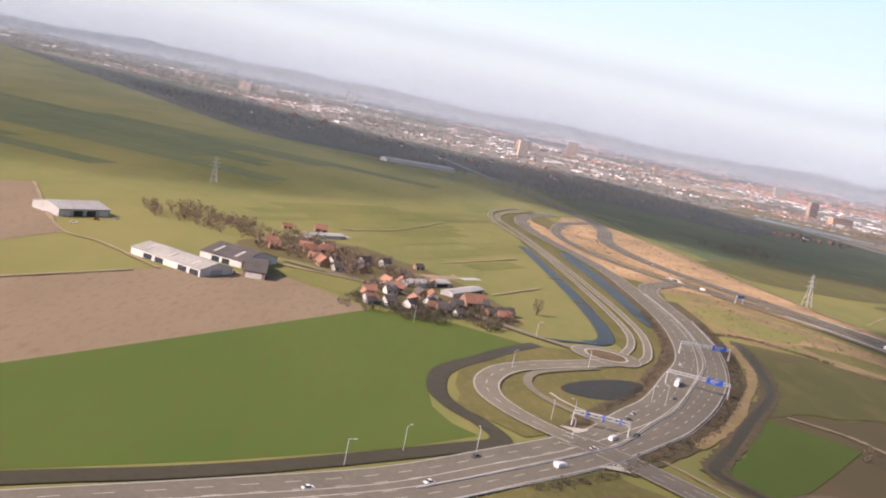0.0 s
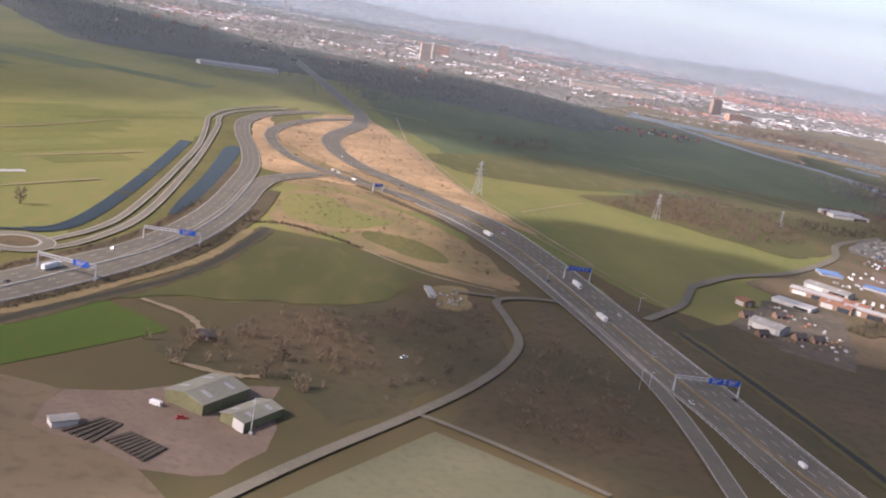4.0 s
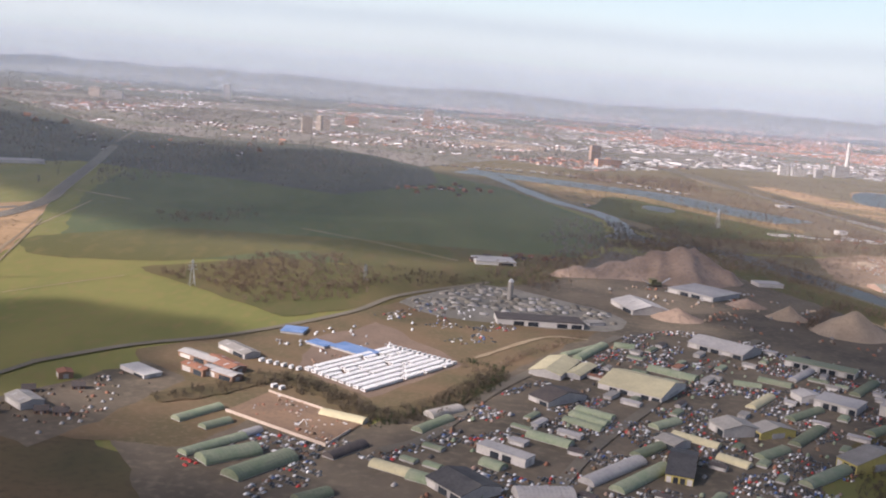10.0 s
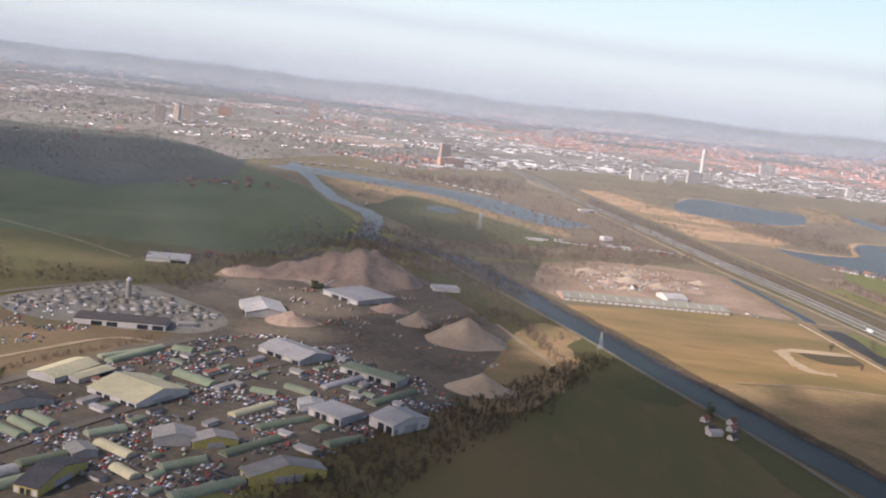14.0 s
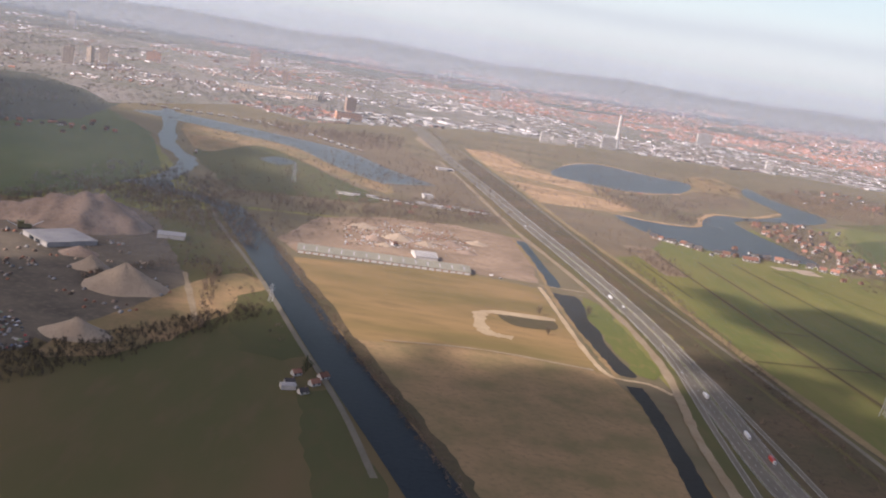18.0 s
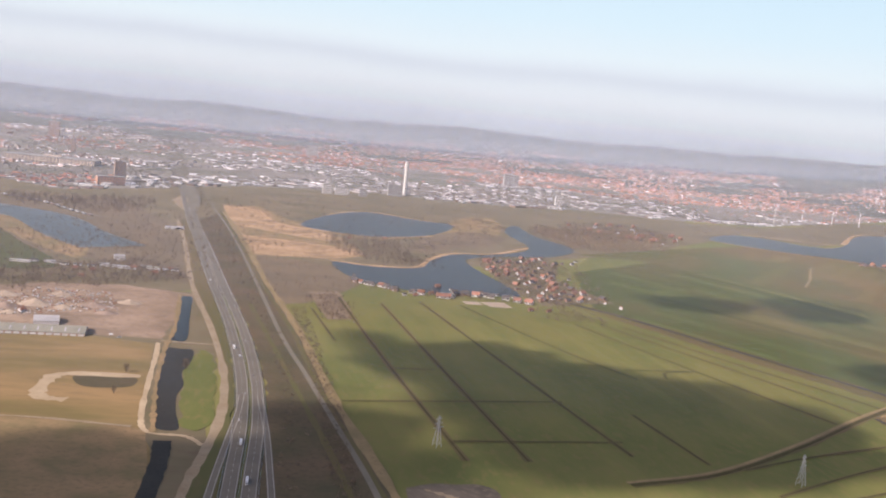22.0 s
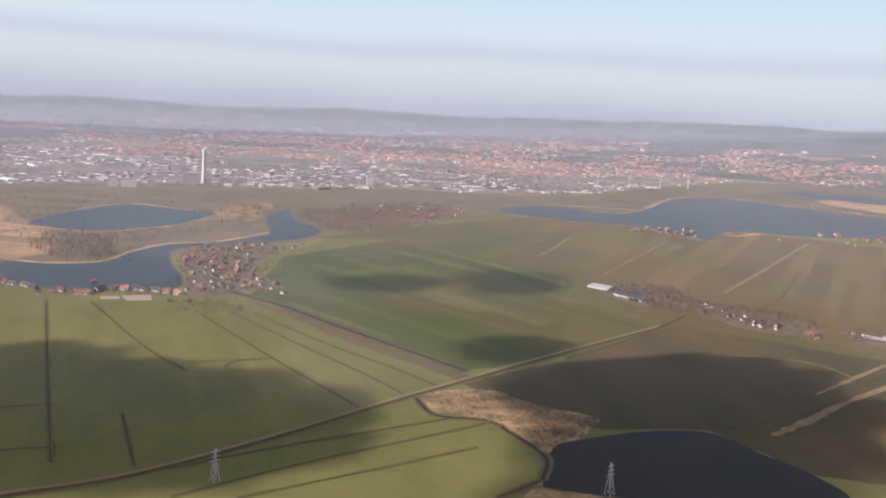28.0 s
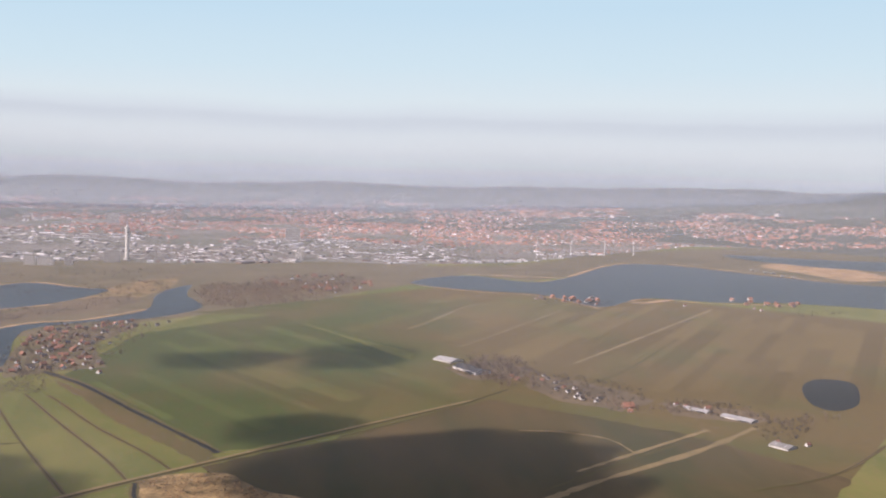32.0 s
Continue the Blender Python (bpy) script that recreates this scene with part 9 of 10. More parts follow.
# ---- rows of stored caravans ----
def caravan_proto():
    e = tagged(new("caravan"), "white touring caravan parked in a row", "caravan", "caravans in the storage yard")
    bm = bmesh.new()
    box(bm, -1.0, 0.9, -0.45, 0.45, 0.2, 1.1)
    bmesh.ops.bevel(bm, geom=bm.edges[:], offset=0.14, segments=1)
    part("body", bm, CAR_WHITE, e)
    for s in (-1, 1):
        bm = bmesh.new()
        a, b = sorted((s * 0.452, s * 0.47))
        box(bm, -0.7, 0.45, a, b, 0.65, 0.88)
        part("window", bm, GLASS, e)
    bm = bmesh.new()
    rod(bm, (0.85, 0, 0.28), (1.3, 0, 0.24), 0.04)
    part("drawbar", bm, STEEL, e)
    bm = bmesh.new()
    bmesh.ops.create_cone(bm, segments=8, radius1=0.17, radius2=0.17, depth=0.92, cap_ends=True, matrix=Matrix.Translation((0, 0, 0.17)) @ Matrix.Rotation(math.pi / 2, 4, "X"))
    part("wheel", bm, TYRE, e)
    for q in e.children:
        q.data.transform(Matrix.Scale(1.1, 4))
    return e


CARAVAN = caravan_proto()
left, low, right, top_ = [Vector(q) for q in [(318.4, 342.4), (340.7, 323.2), (367.5, 361.1), (343.5, 377.2)]]
r = random.Random(4)
first = True
for i in range(9):
    p, q = left.lerp(low, (i + 0.3) / 9), top_.lerp(right, (i + 0.3) / 9)
    d = (q - p)
    n = int(d.length / 1.32)
    turn = math.degrees(math.atan2(d.y, d.x)) + 90
    for j in range(n):
        if r.random() < 0.07:
            continue
        c = p + d * ((j + 0.5) / n)
        m = pose(c.x, c.y, 0.05, 0, 0, turn + r.uniform(-4, 4))
        if first:
            CARAVAN.matrix_basis, first = m, False
        else:
            copy_thing(CARAVAN, m)
for a, b, gap in (((343.9, 379.7), (368.7, 362.9), 2.1), ((303.5, 348.4), (319.4, 340.8), 2.6), ((312.4, 322), (317.5, 319.1), 2.2)):
    a, b = Vector(a), Vector(b)
    n = int((b - a).length / gap)
    for j in range(n):
        c = a.lerp(b, j / n)
        copy_thing(CARAVAN, pose(c.x, c.y, 0.05, 0, 0, math.degrees(math.atan2((b - a).y, (b - a).x)) + 90 + r.uniform(-10, 10)))

# ---- scrap cars, crates and rubble ----
TAKEN = []
for ob in scene.objects:
    if ob.name.startswith("shed"):
        w = [c for c in ob.children if c.name.startswith("wall")][0].data
        xs, ys = [v.co.x for v in w.vertices], [v.co.y for v in w.vertices]
        TAKEN.append((ob.matrix_basis.inverted(), max(xs), max(ys)))


def free(x, y, edge=1.2):
    for m, a, b in TAKEN:
        q = m @ Vector((x, y, 0))
        if -edge < q.x < a + edge and -edge < q.y < b + edge:
            return False
    return True


# small huts standing in line with the larger sheds
r = random.Random(31)
yards = [(349.9, 268.5), (361.2, 285.6), (378.9, 324.7), (402.8, 356.4), (433.6, 416.7), (458.5, 435.5), (487.9, 428.6), (519.1, 399.2), (532.8, 375.8), (492.9, 314.6), (448.9, 248.3), (363.3, 229.9)]
lean = math.atan2(*(Vector((433.6, 345.9)) - Vector((415.3, 357.3))).yx)
count = 0
for _ in range(900):
    x, y = r.uniform(min(p[0] for p in yards), max(p[0] for p in yards)), r.uniform(min(p[1] for p in yards), max(p[1] for p in yards))
    ln, w = r.uniform(3.5, 7.5), r.uniform(2.0, 3.2)
    if not inside(x, y, yards) or not free(x, y, 3.0):
        continue
    a = lean + r.choice((0, 0, math.pi / 2))
    c, d = Vector((math.cos(a), math.sin(a))), Vector((-math.sin(a), math.cos(a)))
    p = Vector((x, y)) - c * ln / 2 - d * w / 2
    if not (free(*p, 0.6) and free(*(p + c * ln), 0.6) and free(*(p + d * w), 0.6) and free(*(p + c * ln + d * w), 0.6)):
        continue
    kind = r.random()
    if kind < 0.5:
        ob = shed([p, p + c * ln, p + c * ln + d * w], 0.7, AR, ROOF_GREEN, WALL_GREY, T_N, 0)
    elif kind < 0.8:
        ob = shed([p, p + c * ln, p + c * ln + d * w], 1.2, GA, r.choice((ROOF_GREY, ROOF_DARK, ROOF_PALE)), WALL_GREY, "small gabled hut in the scrap yard", 1)
    else:
        ob = shed([p, p + c * ln, p + c * ln + d * w], 1.2, FL, r.choice((ROOF_PALE, ROOF_GREY, ROOF_RUST)), WALL_GREY, "small flat roofed hut in the scrap yard", 1)
    TAKEN.append((ob.matrix_basis.inverted(), ln, w))
    count += 1
    if count >= 60:
        break


def scrap(polys, mats, label, seed, size=(1.3, 0.6, 0.5), name="scrap_cars", turn=0.0, patch=0.06):
    """Wrecks standing in loose rows; polys: outline, share of the places taken."""
    g = random.Random(seed)
    v, f, mi = [], [], []
    u, n = Vector((math.cos(turn), math.sin(turn))), Vector((-math.sin(turn), math.cos(turn)))
    for poly, share in polys:
        c = [(Vector(p).dot(u), Vector(p).dot(n)) for p in poly]
        s0, s1, t0, t1 = min(q[0] for q in c), max(q[0] for q in c), min(q[1] for q in c), max(q[1] for q in c)
        t, line = t0, 0
        while t < t1:
            s = s0 + g.uniform(0, 1)
            while s < s1:
                s += size[1] * g.uniform(1.35, 1.9)
                q = u * (s + g.gauss(0, 0.1)) + n * (t + g.gauss(0, 0.15))
                x, y = q
                if g.random() > share or noise.noise(Vector((x * patch, y * patch, seed))) < 0.02 or not inside(x, y, poly) or not free(x, y, 0.7):
                    continue
                a = turn + math.pi / 2 + g.gauss(0, 0.12)
                c, d = math.cos(a), math.sin(a)
                k = g.uniform(0.75, 1.15)
                z0 = 0.05 + (0.4 if g.random() < 0.12 else 0)
                mm = g.randrange(len(mats))
                for (lx, hx), hy, (za, zb), tp in (((-0.5, 0.5), 0.5, (0.15, 0.6), 1.0), ((-0.32, 0.25), 0.44, (0.6, 1.0), 0.75)):
                    b = len(v)
                    for z, w in ((za, 1.0), (zb, tp)):
                        for px, py in ((lx, -hy), (hx, -hy), (hx, hy), (lx, hy)):
                            X, Y = px * w * size[0] * k, py * w * size[1] * k
                            v.append((x + X * c - Y * d, y + X * d + Y * c, z0 + z * size[2] * k))
                    f += [(b + 4, b + 5, b + 6, b + 7), (b, b + 1, b + 5, b + 4), (b + 1, b + 2, b + 6, b + 5), (b + 2, b + 3, b + 7, b + 6), (b + 3, b, b + 4, b + 7)]
                    mi += [mm] * 5
            line += 1
            t += size[0] * (1.15 if line % 2 else 2.1)
    mesh_np(name, v, f, mats, mi, label)


CAR_DULL = mat("faded_car_paint", (0.3, 0.28, 0.26), (0.22, 0.21, 0.2), 0.5, rough=0.6, bump=0)
CAR_BROWN = mat("rusted_car_body", (0.2, 0.12, 0.08), (0.15, 0.1, 0.075), 0.5, rough=0.8, bump=0)
CARMIX = [CAR_DULL, CAR_DARK, CAR_GREY, CAR_DARK, CAR_DULL, CAR_BROWN, CAR_DARK, CAR_WHITE, CAR_DARK, CAR_DULL, CAR_BLUE, CAR_DARK, CAR_BROWN, CAR_WHITE, CAR_DARK, CAR_DULL, CAR_RED, CAR_DARK]
a0 = lean
YARDS = [(349.1, 272.1), (360.5, 289.7), (378.4, 330.2), (402.7, 363.1), (434.2, 425.9), (459.7, 445.6), (489.8, 438.4), (521.6, 407.7), (537.4, 377.3), (491.5, 309.7), (447.8, 242.3), (359.8, 223.9)]
scrap([(YARDS, 0.85), ([(307.3, 276.9), (320.8, 289.6), (353.8, 277.3), (346.8, 237.6), (325.9, 227.3)], 0.7), ([(374.1, 429.8), (401.9, 431.7), (389.4, 399.6), (360.7, 388.6)], 0.2), ([(333, 427.1), (351.6, 462.8), (401.8, 441.6), (380.4, 404.7)], 0.3)], CARMIX, "rows of wrecked and parted cars in the scrap yards", 21, turn=a0)
scrap([([(448.7, 355.6), (467, 361.4), (462.3, 344.8), (449, 342.4)], 0.8), ([(393.3, 313.3), (396.4, 319.3), (398.3, 312.3), (395.4, 309)], 0.8), ([(298.9, 262.6), (305, 268.1), (309.6, 261.7), (302.5, 254.4)], 0.7)], [CAR_RED, CAR_RED, CAR_DARK], "red wrecked cars gathered in one place", 26, turn=a0, name="red_scrap_cars", patch=0.01)
scrap([([(242.2, 284.8), (264.7, 328.1), (277.2, 322.6), (270.4, 280.1), (263.7, 267.3)], 0.5), ([(626.7, 673.7), (653.1, 719.3), (700, 719.3), (714.3, 664.6), (632.1, 623.1)], 0.75), ([(309.2, 310.9), (313.6, 315.6), (329.1, 304.1), (330.9, 297.3), (313, 304.2)], 0.8), ([(304.8, 298.2), (312.3, 306.6), (317.3, 295.6), (311.2, 295.2)], 0.8), ([(317.1, 371.7), (339.1, 351), (320.1, 337.9)], 0.3)], [WALL_BRICK, ROOF_PALE, ROOF_RUST, YARD, WALL_GREY], "heaps of scrap, timber and rubble", 22, (1.2, 0.9, 0.6), "scrap_heaps", patch=0.2)
scrap([(YARDS, 0.14)], [ROOF_RUST, YARD_RUST, ROOF_GREY, ROOF_GREEN, WALL_GREY, ROOF_BLACK, WALL_BROWN], "containers, crates and machine parts in the yards", 23, (1.7, 0.9, 0.9), "yard_clutter", turn=a0 + 0.1, patch=0.15)
scrap([([(301.2, 371.8), (311.8, 392.6), (337.5, 414.3), (344.8, 384), (323, 348)], 0.16), ([(328.8, 425.2), (350.9, 468.5), (384.4, 455.2), (359.2, 400.6)], 0.08)], [CAR_WHITE, CAR_GREY, CAR_WHITE, CAR_DULL], "white vans and campers parked about the yard", 27, (1.7, 0.75, 0.8), "parked_vans", patch=0.1)
scrap([([(310.5, 313), (305.5, 297.5), (333, 279.3), (339, 294)], 0.55)], [WALL_BRICK, ROOF_PALE, YARD_RUST, ROOF_RUST, WALL_TAN, WALL_BROWN], "stacks of timber and rusty scrap", 28, (1.5, 0.7, 0.6), "timber_stacks", turn=a0, patch=0.12)


def stacks(poly, turn, label, seed):
    """Rows of squared blocks of building goods, laid out in a yard."""
    g = random.Random(seed)
    u, n = Vector((math.cos(turn), math.sin(turn))), Vector((-math.sin(turn), math.cos(turn)))
    c = [(Vector(p).dot(u), Vector(p).dot(n)) for p in poly]
    v, f, mi = [], [], []
    t = min(q[1] for q in c)
    while t < max(q[1] for q in c):
        x = min(q[0] for q in c)
        while x < max(q[0] for q in c):
            ln, w, h = g.uniform(1.2, 5.5), g.uniform(1.0, 1.9), g.uniform(0.35, 1.3)
            p = u * (x + ln / 2) + n * t
            if g.random() < 0.55 and inside(p.x, p.y, poly) and free(p.x, p.y, 1.5):
                b = len(v)
                for z in (0.05, h):
                    v += [tuple(p + u * (a * ln / 2) + n * (d * w / 2)) + (z,) for a, d in ((-1, -1), (1, -1), (1, 1), (-1, 1))]
                f += [(b + 4, b + 5, b + 6, b + 7), (b, b + 1, b + 5, b + 4), (b + 1, b + 2, b + 6, b + 5), (b + 2, b + 3, b + 7, b + 6), (b + 3, b, b + 4, b + 7)]
                mi += [g.randrange(4)] * 5
            x += ln + g.uniform(0.3, 1.6)
        t += g.choice((2.1, 2.3, 2.6, 4.4))
    mesh_np("concrete_stacks", v, f, [WALL_GREY, CONCRETE, ROOF_GREY, CONCRETE], mi, label)


stacks([(345, 458), (378, 508), (402, 498), (436, 466), (438, 448), (424, 446), (385, 447), (362, 438)], 0.05, "rows of stacked pale concrete goods behind the factory", 29)
scrap([([(153.4, 272), (160, 278), (160.6, 259), (154.2, 257)], 0.5)], [WALL_GREY, ROOF_PALE, WALL_BROWN, CAR_DULL], "rubble and old machines beside the white shed", 32, (1.0, 0.6, 0.45), "scrap_heaps", patch=0.3)
scrap([([(440, 520), (480, 560), (530, 545), (565, 470), (556, 420), (520, 440), (450, 480)], 0.22)], [RUBBLE, GRAVEL, WALL_GREY, ROOF_RUST, YARD_PINK, CAR_DULL], "blocks, rubble and machines round the gravel heaps", 30, (2.2, 1.2, 0.9), "works_clutter", turn=a0 + 0.4, patch=0.07)
sheet("timber_ground", [(311.9, 316.1), (303.5, 296.8), (333.8, 276.8), (341.8, 295.3)], 0.09, YARD_RUST, "rust coloured ground of the timber yard")


def fence(pts, h, label):
    e = tagged(new("fence"), label, "fence", "fences of the yards")
    line = line_of(pts, 0, 4)
    for (a, _, _), (b, _, _) in zip(line, line[1:]):
        bm = bmesh.new()
        u = (b - a)
        s = Vector((u.y, -u.x)).normalized() * 0.08
        v = [bm.verts.new((p.x + k * s.x, p.y + k * s.y, z)) for z in (0.03, h) for p, k in ((a, -1), (b, -1), (b, 1), (a, 1))]
        for q in ((4, 5, 6, 7), (0, 1, 5, 4), (1, 2, 6, 5), (2, 3, 7, 6), (3, 0, 4, 7)):
            bm.faces.new([v[i] for i in q])
        part("panel", bm, WALL_TAN, e)


fence([(311.7, 316.6), (330.8, 303.6)], 1.0, "pale board fence round the timber yard")
fence([(334, 276), (339.1, 289.5)], 0.8, "pale board fence round the timber yard")
fence([(303.3, 296.7), (318.8, 286.3), (334, 276)], 1.0, "pale board fence round the timber yard")


def excavator(at, turn):
    e = tagged(new("excavator"), "white excavator with a bent arm on rusty ground", "excavator")
    e.location, e.rotation_euler = (*at, 0.1), (0, 0, radians(turn))
    for s in (-1, 1):
        bm = bmesh.new()
        box(bm, -0.75, 0.75, 0.35 * s - 0.13, 0.35 * s + 0.13, 0, 0.3)
        bmesh.ops.bevel(bm, geom=bm.edges[:], offset=0.09, segments=2)
        part("track", bm, TYRE, e)
    bm = bmesh.new()
    box(bm, -0.8, 0.5, -0.45, 0.45, 0.32, 0.75)
    part("body", bm, CAR_WHITE, e)
    bm = bmesh.new()
    box(bm, 0.0, 0.55, 0.05, 0.45, 0.755, 1.15)
    part("cab", bm, GLASS, e)
    bm = bmesh.new()
    rod(bm, (0.5, -0.1, 0.6), (1.7, -0.1, 2.0), 0.11)
    arm = part("boom", bm, CAR_WHITE, e)
    bm = bmesh.new()
    rod(bm, (1.7, -0.1, 2.0), (2.5, -0.1, 0.9), 0.09)
    part("stick", bm, CAR_WHITE, arm)
    bm = bmesh.new()
    box(bm, 2.35, 2.7, -0.35, 0.15, 0.5, 0.9)
    part("bucket", bm, STEEL, arm)


excavator((324.5, 289.8), 10)


def heap(at, r, h, m, label, seed, name="gravel_heap"):
    g = random.Random(seed)
    k, rings = 28, 9
    v, f = [], []
    for j in range(rings + 1):
        t = j / rings
        for i in range(k):
            a = 2 * math.pi * i / k
            rr = r * (1 - t * 0.97) * (1 + 0.16 * noise.noise(Vector((math.cos(a) * 1.4 + seed, math.sin(a) * 1.4, t))))
            z = h * (t ** 1.1) * (1 + 0.12 * noise.noise(Vector((math.cos(a) * 2, math.sin(a) * 2 + seed, t * 3))))
            v.append((rr * math.cos(a) * 1.25, rr * math.sin(a), max(z, 0) + 0.02))
    for j in range(rings):
        for i in range(k):
            f.append((j * k + i, j * k + (i + 1) % k, (j + 1) * k + (i + 1) % k, (j + 1) * k + i))
    f.append(tuple(rings * k + i for i in range(k)))
    ob = raw(name, v, f, m)
    for q in ob.data.polygons:
        q.use_smooth = True
    ob.location = (*at, 0)
    return tagged(ob, label, "heap", "heaps of the gravel works")


heap((544.7, 467.9), 15.7, 10.6, GRAVEL, "pale cone of gravel at the works", 1)
heap((546.9, 397.6), 10.7, 6.4, GRAVEL, "pale low cone of gravel", 2)
heap((467.2, 470.5), 10.1, 5, RUBBLE, "low heap of dark rubble", 6, "rubble_heap")
heap((523.7, 490.3), 7.9, 6.3, GRAVEL, "small grey heap of gravel", 7)
heap((510.4, 513.4), 8.3, 3.9, RUBBLE, "low heap of dark rubble", 9, "rubble_heap")


for k, (x, y, wide, high) in enumerate(((648, 655, 7, 3.0), (663, 668, 9, 3.6), (681, 662, 6, 2.4), (697, 672, 8, 3.0), (640, 690, 8, 2.6), (672, 700, 7, 2.4), (708, 655, 6, 2.0), (655, 640, 5, 1.8), (716, 690, 7, 2.4))):
    heap((x, y), wide, high, GRAVEL if k % 3 else RUBBLE, "low heap of broken brick on the demolition ground", 40 + k, "brick_heap")


# the long bank of rubble, with a broken crest
def rubble_bank(crest, slope, label):
    step = 2.0
    xs, ys = np.arange(412, 536, step), np.arange(535, 628, step)
    q = np.stack(np.meshgrid(xs, ys, indexing="ij"), -1).reshape(-1, 2)
    z = np.full(len(q), -1.0)
    for (ax, ay, ah), (bx, by, bh) in zip(crest, crest[1:]):
        a, d = np.array((ax, ay)), np.array((bx - ax, by - ay))
        t = np.clip(((q - a) @ d) / (d @ d), 0, 1)
        z = np.maximum(z, ah + (bh - ah) * t - slope * np.hypot(*(q - a - t[:, None] * d).T))
    rough = np.array([noise.fractal(Vector((x * 0.07, y * 0.07, 4)), 0.9, 2.1, 4) for x, y in q])
    z = np.where(z > 0, z + 4.2 * rough * np.clip(z / 4, 0, 1), z)
    ny = len(ys)
    i, j = np.meshgrid(np.arange(len(xs) - 1), np.arange(ny - 1), indexing="ij")
    f = np.stack([i * ny + j, (i + 1) * ny + j, (i + 1) * ny + j + 1, i * ny + j + 1], -1).reshape(-1, 4)
    f = f[z[f].max(1) > 0.05]
    ob = mesh_np("rubble_bank", np.column_stack([q, np.maximum(z, 0.02)]), f, [RUBBLE], np.zeros(len(f)), label, "heap", "")
    ob.data.polygons.foreach_set("use_smooth", np.ones(len(f), bool))
    return ob


rubble_bank([(424, 556, 3.5), (443, 566, 6.5), (458, 572, 8), (470, 574, 11), (482, 578, 15.5), (491, 580, 18), (499, 584, 16.5), (507, 583, 13), (519, 578, 4)], 0.62, "long broken bank of reddish rubble at the gravel works")


# a steel silo tower behind the factory
def silo(at, h):
    e = tagged(new("silo"), "grey steel silo tower behind the factory", "silo")
    e.location = (*at, 0)
    bm = bmesh.new()
    bmesh.ops.create_cone(bm, segments=14, radius1=h * 0.13, radius2=h * 0.13, depth=h * 0.85, cap_ends=True, matrix=Matrix.Translation((0, 0, h * 0.425)))
    part("barrel", bm, ROOF_GREY, e)
    bm = bmesh.new()
    bmesh.ops.create_cone(bm, segments=14, radius1=h * 0.15, radius2=h * 0.03, depth=h * 0.14, cap_ends=True, matrix=Matrix.Translation((0, 0, h * 0.92)))
    part("cap", bm, STEEL, e)


silo((392.4, 482.1), 9.9)


def crusher(at, turn):
    """A stone crusher: hopper on a tracked frame, with a rising belt at each end."""
    e = tagged(new("stone_crusher"), "grey green stone crusher with conveyor belts before the rubble bank", "crusher")
    e.location, e.rotation_euler = (*at, 0), (0, 0, radians(turn))
    for y in (-1.3, 1.3):
        bm = bmesh.new()
        box(bm, -3, 3, y - 0.4, y + 0.4, 0, 1.0)
        bmesh.ops.bevel(bm, geom=bm.edges[:], offset=0.3, segments=2)
        part("track", bm, BARK, e)
    bm = bmesh.new()
    box(bm, -3.4, 3.4, -1.1, 1.1, 1.0, 2.6)
    bmesh.ops.bevel(bm, geom=bm.edges[:], offset=0.1, segments=1)
    part("body", bm, WALL_GREEN, e)
    bm = bmesh.new()
    v = box(bm, -3.6, 0, -1.8, 1.8, 2.6, 4.2)
    for q in v[:4]:
        q.co.y *= 0.55
        q.co.x = -1.8 + (q.co.x + 1.8) * 0.6
    part("hopper", bm, WALL_GREEN, e)
    for x, reach, top in ((3, 6, 4.4), (-3.2, -5, 3.6)):
        bm = bmesh.new()
        v = box(bm, 0, 1, -0.45, 0.45, 0, 0.35)
        for q in v:
            q.co.z += 1.2 + (top - 1.2) * q.co.x
            q.co.x = x + reach * q.co.x
        part("conveyor", bm, STEEL, e)


crusher((472, 546), 25)



# ---- houseboats ----
def houseboat_proto(m, label):
    e = tagged(new("houseboat"), label, "houseboat", "houseboats on the river")
    bm = bmesh.new()
    vs = box(bm, -4.5, 4.5, -1.4, 1.4, 0.07, 0.7)
    for q in vs:
        if abs(q.co.x) > 4:
            q.co.y *= 0.7
    part("hull", bm, CAR_DARK, e)
    bm = bmesh.new()
    box(bm, -3.4, 3.2, -1.1, 1.1, 0.704, 1.9)
    part("cabin", bm, m, e)
    bm = bmesh.new()
    box(bm, -3.6, 3.4, -1.25, 1.25, 1.904, 2.05)
    part("roof", bm, ROOF_PALE, e)
    for i in range(3):
        bm = bmesh.new()
        box(bm, -2.8 + 2 * i, -1.6 + 2 * i, -1.16, -1.103, 1.1, 1.6)
        part("window", bm, GLASS, e)
    return e


BOATS = [houseboat_proto(WALL_WHITE, "white houseboat moored at the bank"), houseboat_proto(WALL_BROWN, "brown houseboat moored at the bank")]
bank = line_of([(352.8, 1229.4), (394.4, 1227.6), (422.9, 1233.6), (480, 1231.9), (545.6, 1189.8), (589.9, 1133), (620.2, 1097.4)], 0, 8)
done, nxt = [False, False], 0.0
r = random.Random(8)
for (q, d, s0), (q2, _, s1) in zip(bank, bank[1:]):
    while nxt < s1:
        p = q.lerp(q2, (nxt - s0) / (s1 - s0))
        k = 0 if r.random() < 0.7 else 1
        m = pose(p.x, p.y, 0, 0, 0, math.degrees(math.atan2(d.y, d.x)) + r.uniform(-6, 6))
        if done[k]:
            copy_thing(BOATS[k], m)
        else:
            BOATS[k].matrix_basis, done[k] = m, True
        nxt += r.uniform(11, 17)
copy_thing(BOATS[1], pose(*(482.9, 907.1), 0, 0, 0, 100))
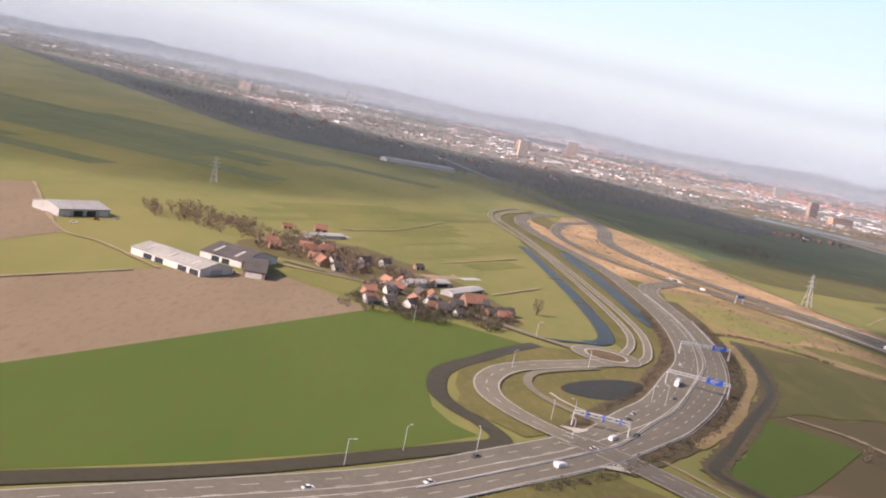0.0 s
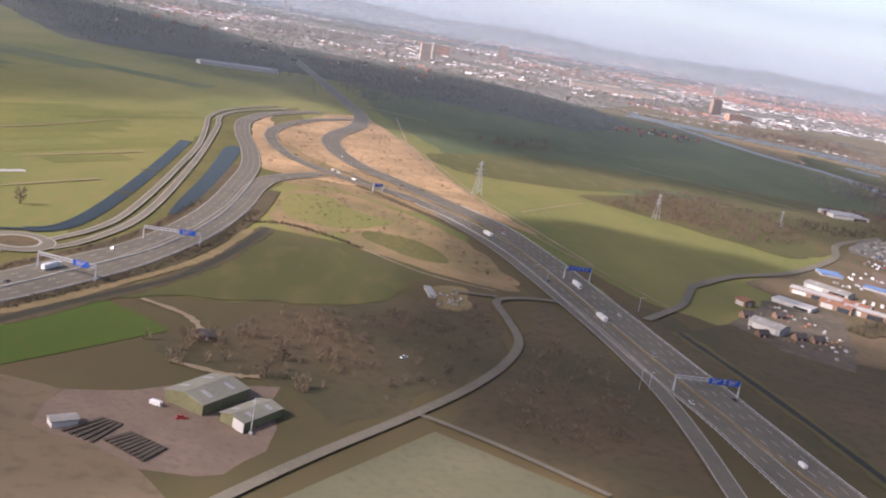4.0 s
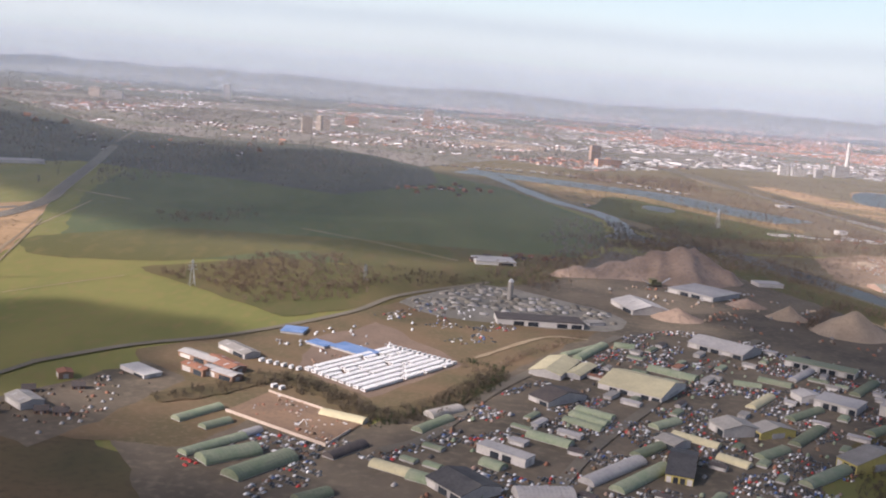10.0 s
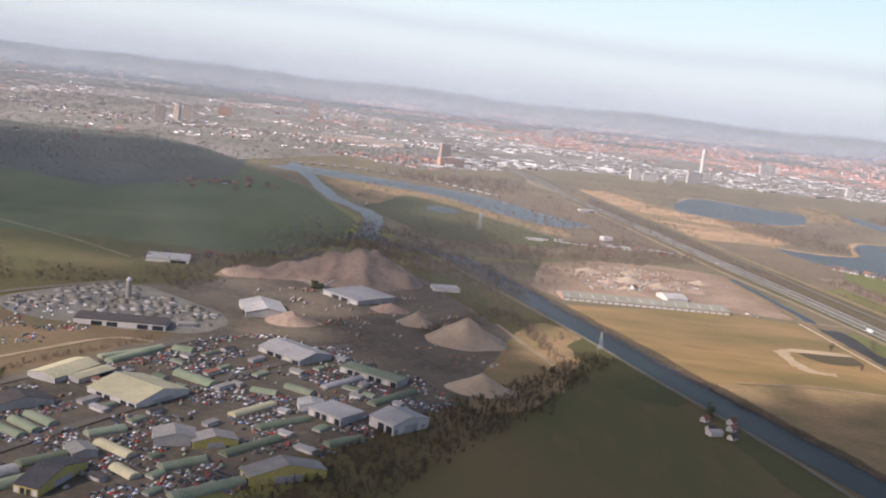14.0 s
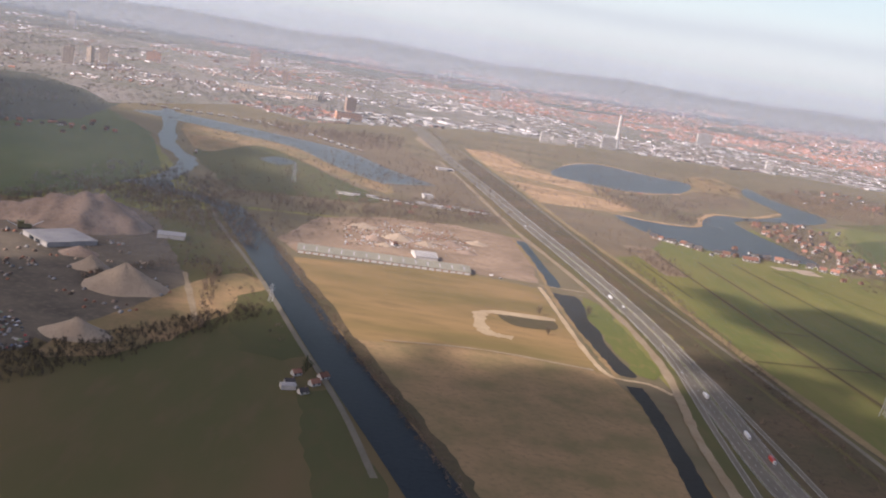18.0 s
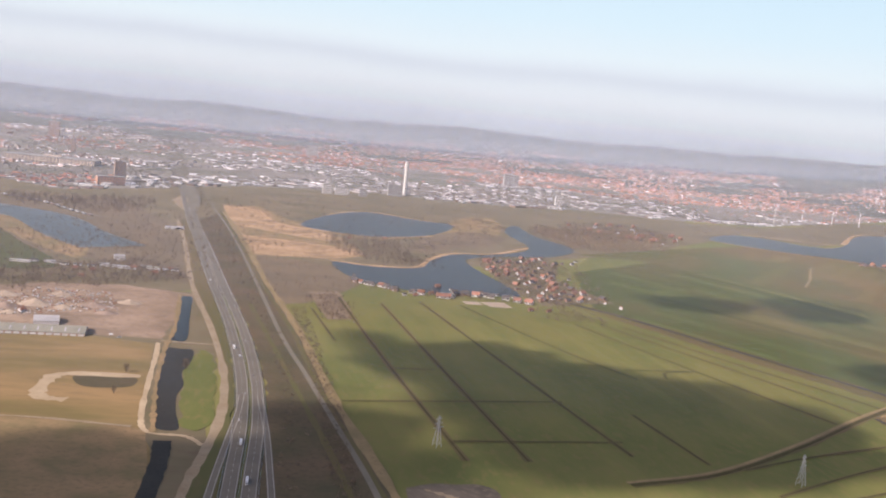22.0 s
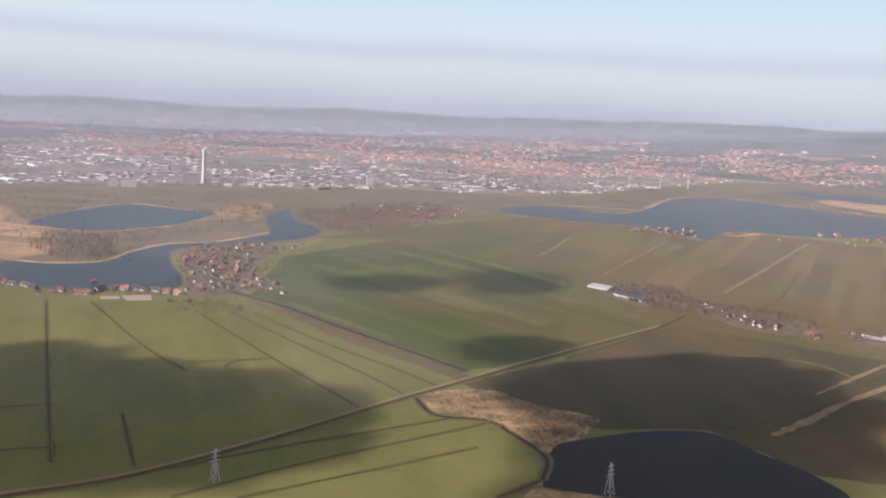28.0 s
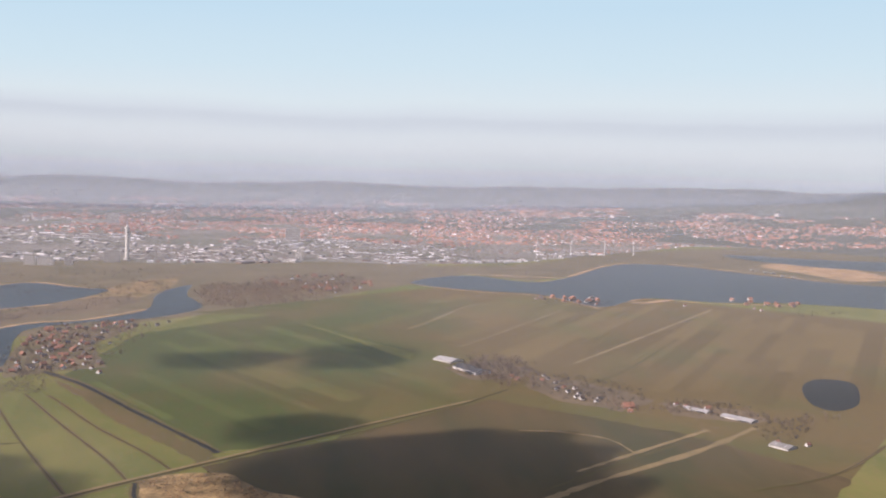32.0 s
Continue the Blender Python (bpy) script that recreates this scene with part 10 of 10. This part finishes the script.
for at in [(2082.3, 1641), (2096.2, 1592.8), (2083.6, 1541), (2089.4, 1608.1), (2096.6, 1528.2)]:
    copy_thing(BOATS[0], pose(*at, 0, 0, 0, 10))

# ---- farm yard details ----
for i in range(9):
    a, b = Vector((103.9, 153.8)).lerp(Vector((110.8, 149.3)), i / 8), Vector((106.9, 158)).lerp(Vector((112.8, 154.6)), i / 8)
    u = b - a
    bm = bmesh.new()
    box(bm, 0, u.length, -0.35, 0.35, 0, 0.35)
    bmesh.ops.bevel(bm, geom=bm.edges[:], offset=0.1, segments=1)
    ob = link("planting_bed", bm, BARK)
    ob.location, ob.rotation_euler = (a.x, a.y, 0.05), (0, 0, math.atan2(u.y, u.x))
    tagged(ob, "long dark planting bed in the farm yard", "planting bed", "planting beds")
for i in range(5):
    a, b = Vector((97.2, 154.8)).lerp(Vector((102.2, 152.6)), i / 4), Vector((101.4, 161.5)).lerp(Vector((104.4, 160.5)), i / 4)
    u = b - a
    bm = bmesh.new()
    box(bm, 0, u.length, -0.3, 0.3, 0, 0.3)
    bmesh.ops.bevel(bm, geom=bm.edges[:], offset=0.1, segments=1)
    ob = link("planting_bed", bm, BARK)
    ob.location, ob.rotation_euler = (a.x, a.y, 0.05), (0, 0, math.atan2(u.y, u.x))
    tagged(ob, "long dark planting bed in the farm yard", "planting bed", "planting beds")


def mast(at, h):
    e = tagged(new("mast"), "thin steel mast beside the barn", "mast")
    e.location = (*at, 0)
    bm = bmesh.new()
    rod(bm, (0, 0, 0), (0, 0, h), 0.1)
    part("pole", bm, STEEL, e)
    bm = bmesh.new()
    box(bm, -0.3, 0.3, -0.3, 0.3, 0, 0.5)
    part("base", bm, WALL_GREY, e)


mast((124, 164.4), 6.4)
bm = bmesh.new()
a, b = [Vector(q) for q in [(120.8, 166.1), (122.2, 164.8)]]
u = b - a
box(bm, 0, u.length * 1.5, -0.2, -0.1, 0.1, 1.8)
ob = link("barn_door", bm, WALL_WHITE)
ob.location, ob.rotation_euler = (a.x, a.y, 0), (0, 0, math.atan2(u.y, u.x))
tagged(ob, "white sliding door standing before the barn", "door")


# the underpass where the side road goes below the motorway
def underpass(at, turn):
    e = tagged(new("underpass"), "small concrete underpass below the motorway", "bridge")
    e.location, e.rotation_euler = (*at, 0), (0, 0, radians(turn))
    for x0, x1 in ((-5.5, -1.6), (1.6, 5.5)):
        bm = bmesh.new()
        v = box(bm, x0, x1, -0.4, 0.4, 0, 1.0)
        for q in v[4:]:
            if abs(q.co.x) > 5:
                q.co.z = 0.3
        part("wing_wall", bm, WALL_GREY, e)
    # Solid dark box fills the opening, its colour standing in for the shade inside.
    bm = bmesh.new()
    box(bm, -1.6, 1.6, 0.1, 0.3, 0.02, 0.8)
    part("dark_opening", bm, GLASS, e, "dark panel in place of the opening's shade")
    bm = bmesh.new()
    box(bm, -3.4, 3.4, -0.55, -0.42, 0.82, 1.15)
    part("parapet", bm, WALL_GREY, e)
    bm = bmesh.new()
    box(bm, -1.6, 1.6, -0.4, 0.4, 0.81, 1.0)
    part("deck", bm, ASPHALT, e)


u = Vector((120.6, 415.2)) - Vector((100.1, 451.8))
underpass((110.2, 433.1), math.degrees(math.atan2(u.y, u.x)))


# street lamps at the junction
def lamp_proto():
    e = tagged(new("street_lamp"), "slim grey street lamp beside the road", "street lamp", "street lamps")
    bm = bmesh.new()
    rod(bm, (0, 0, 0), (0, 0, 4.2), 0.06)
    rod(bm, (0, 0, 4.2), (0.9, 0, 4.4), 0.04)
    part("pole", bm, STEEL, e)
    bm = bmesh.new()
    box(bm, 0.7, 1.2, -0.1, 0.1, 4.36, 4.48)
    part("lamp_head", bm, WALL_GREY, e)
    return e


LAMP = lamp_proto()
spots = [(-5.1, 140.7), (3.1, 151.6), (14.9, 157.4), (32.8, 174.4), (34.6, 187.2), (30, 184.3), (54.9, 211.9), (33.3, 257.1), (24.5, 218.4), (43.8, 232.7), (58.7, 214.4), (1.2, 246.3)] + [(198.5, 218.3), (200.7, 218.9), (211.2, 284.7), (186.8, 302.5)]
for i, at in enumerate(spots):
    m = pose(*at, 0, 0, 0, 50 * i)
    if i:
        copy_thing(LAMP, m)
    else:
        LAMP.matrix_basis = m
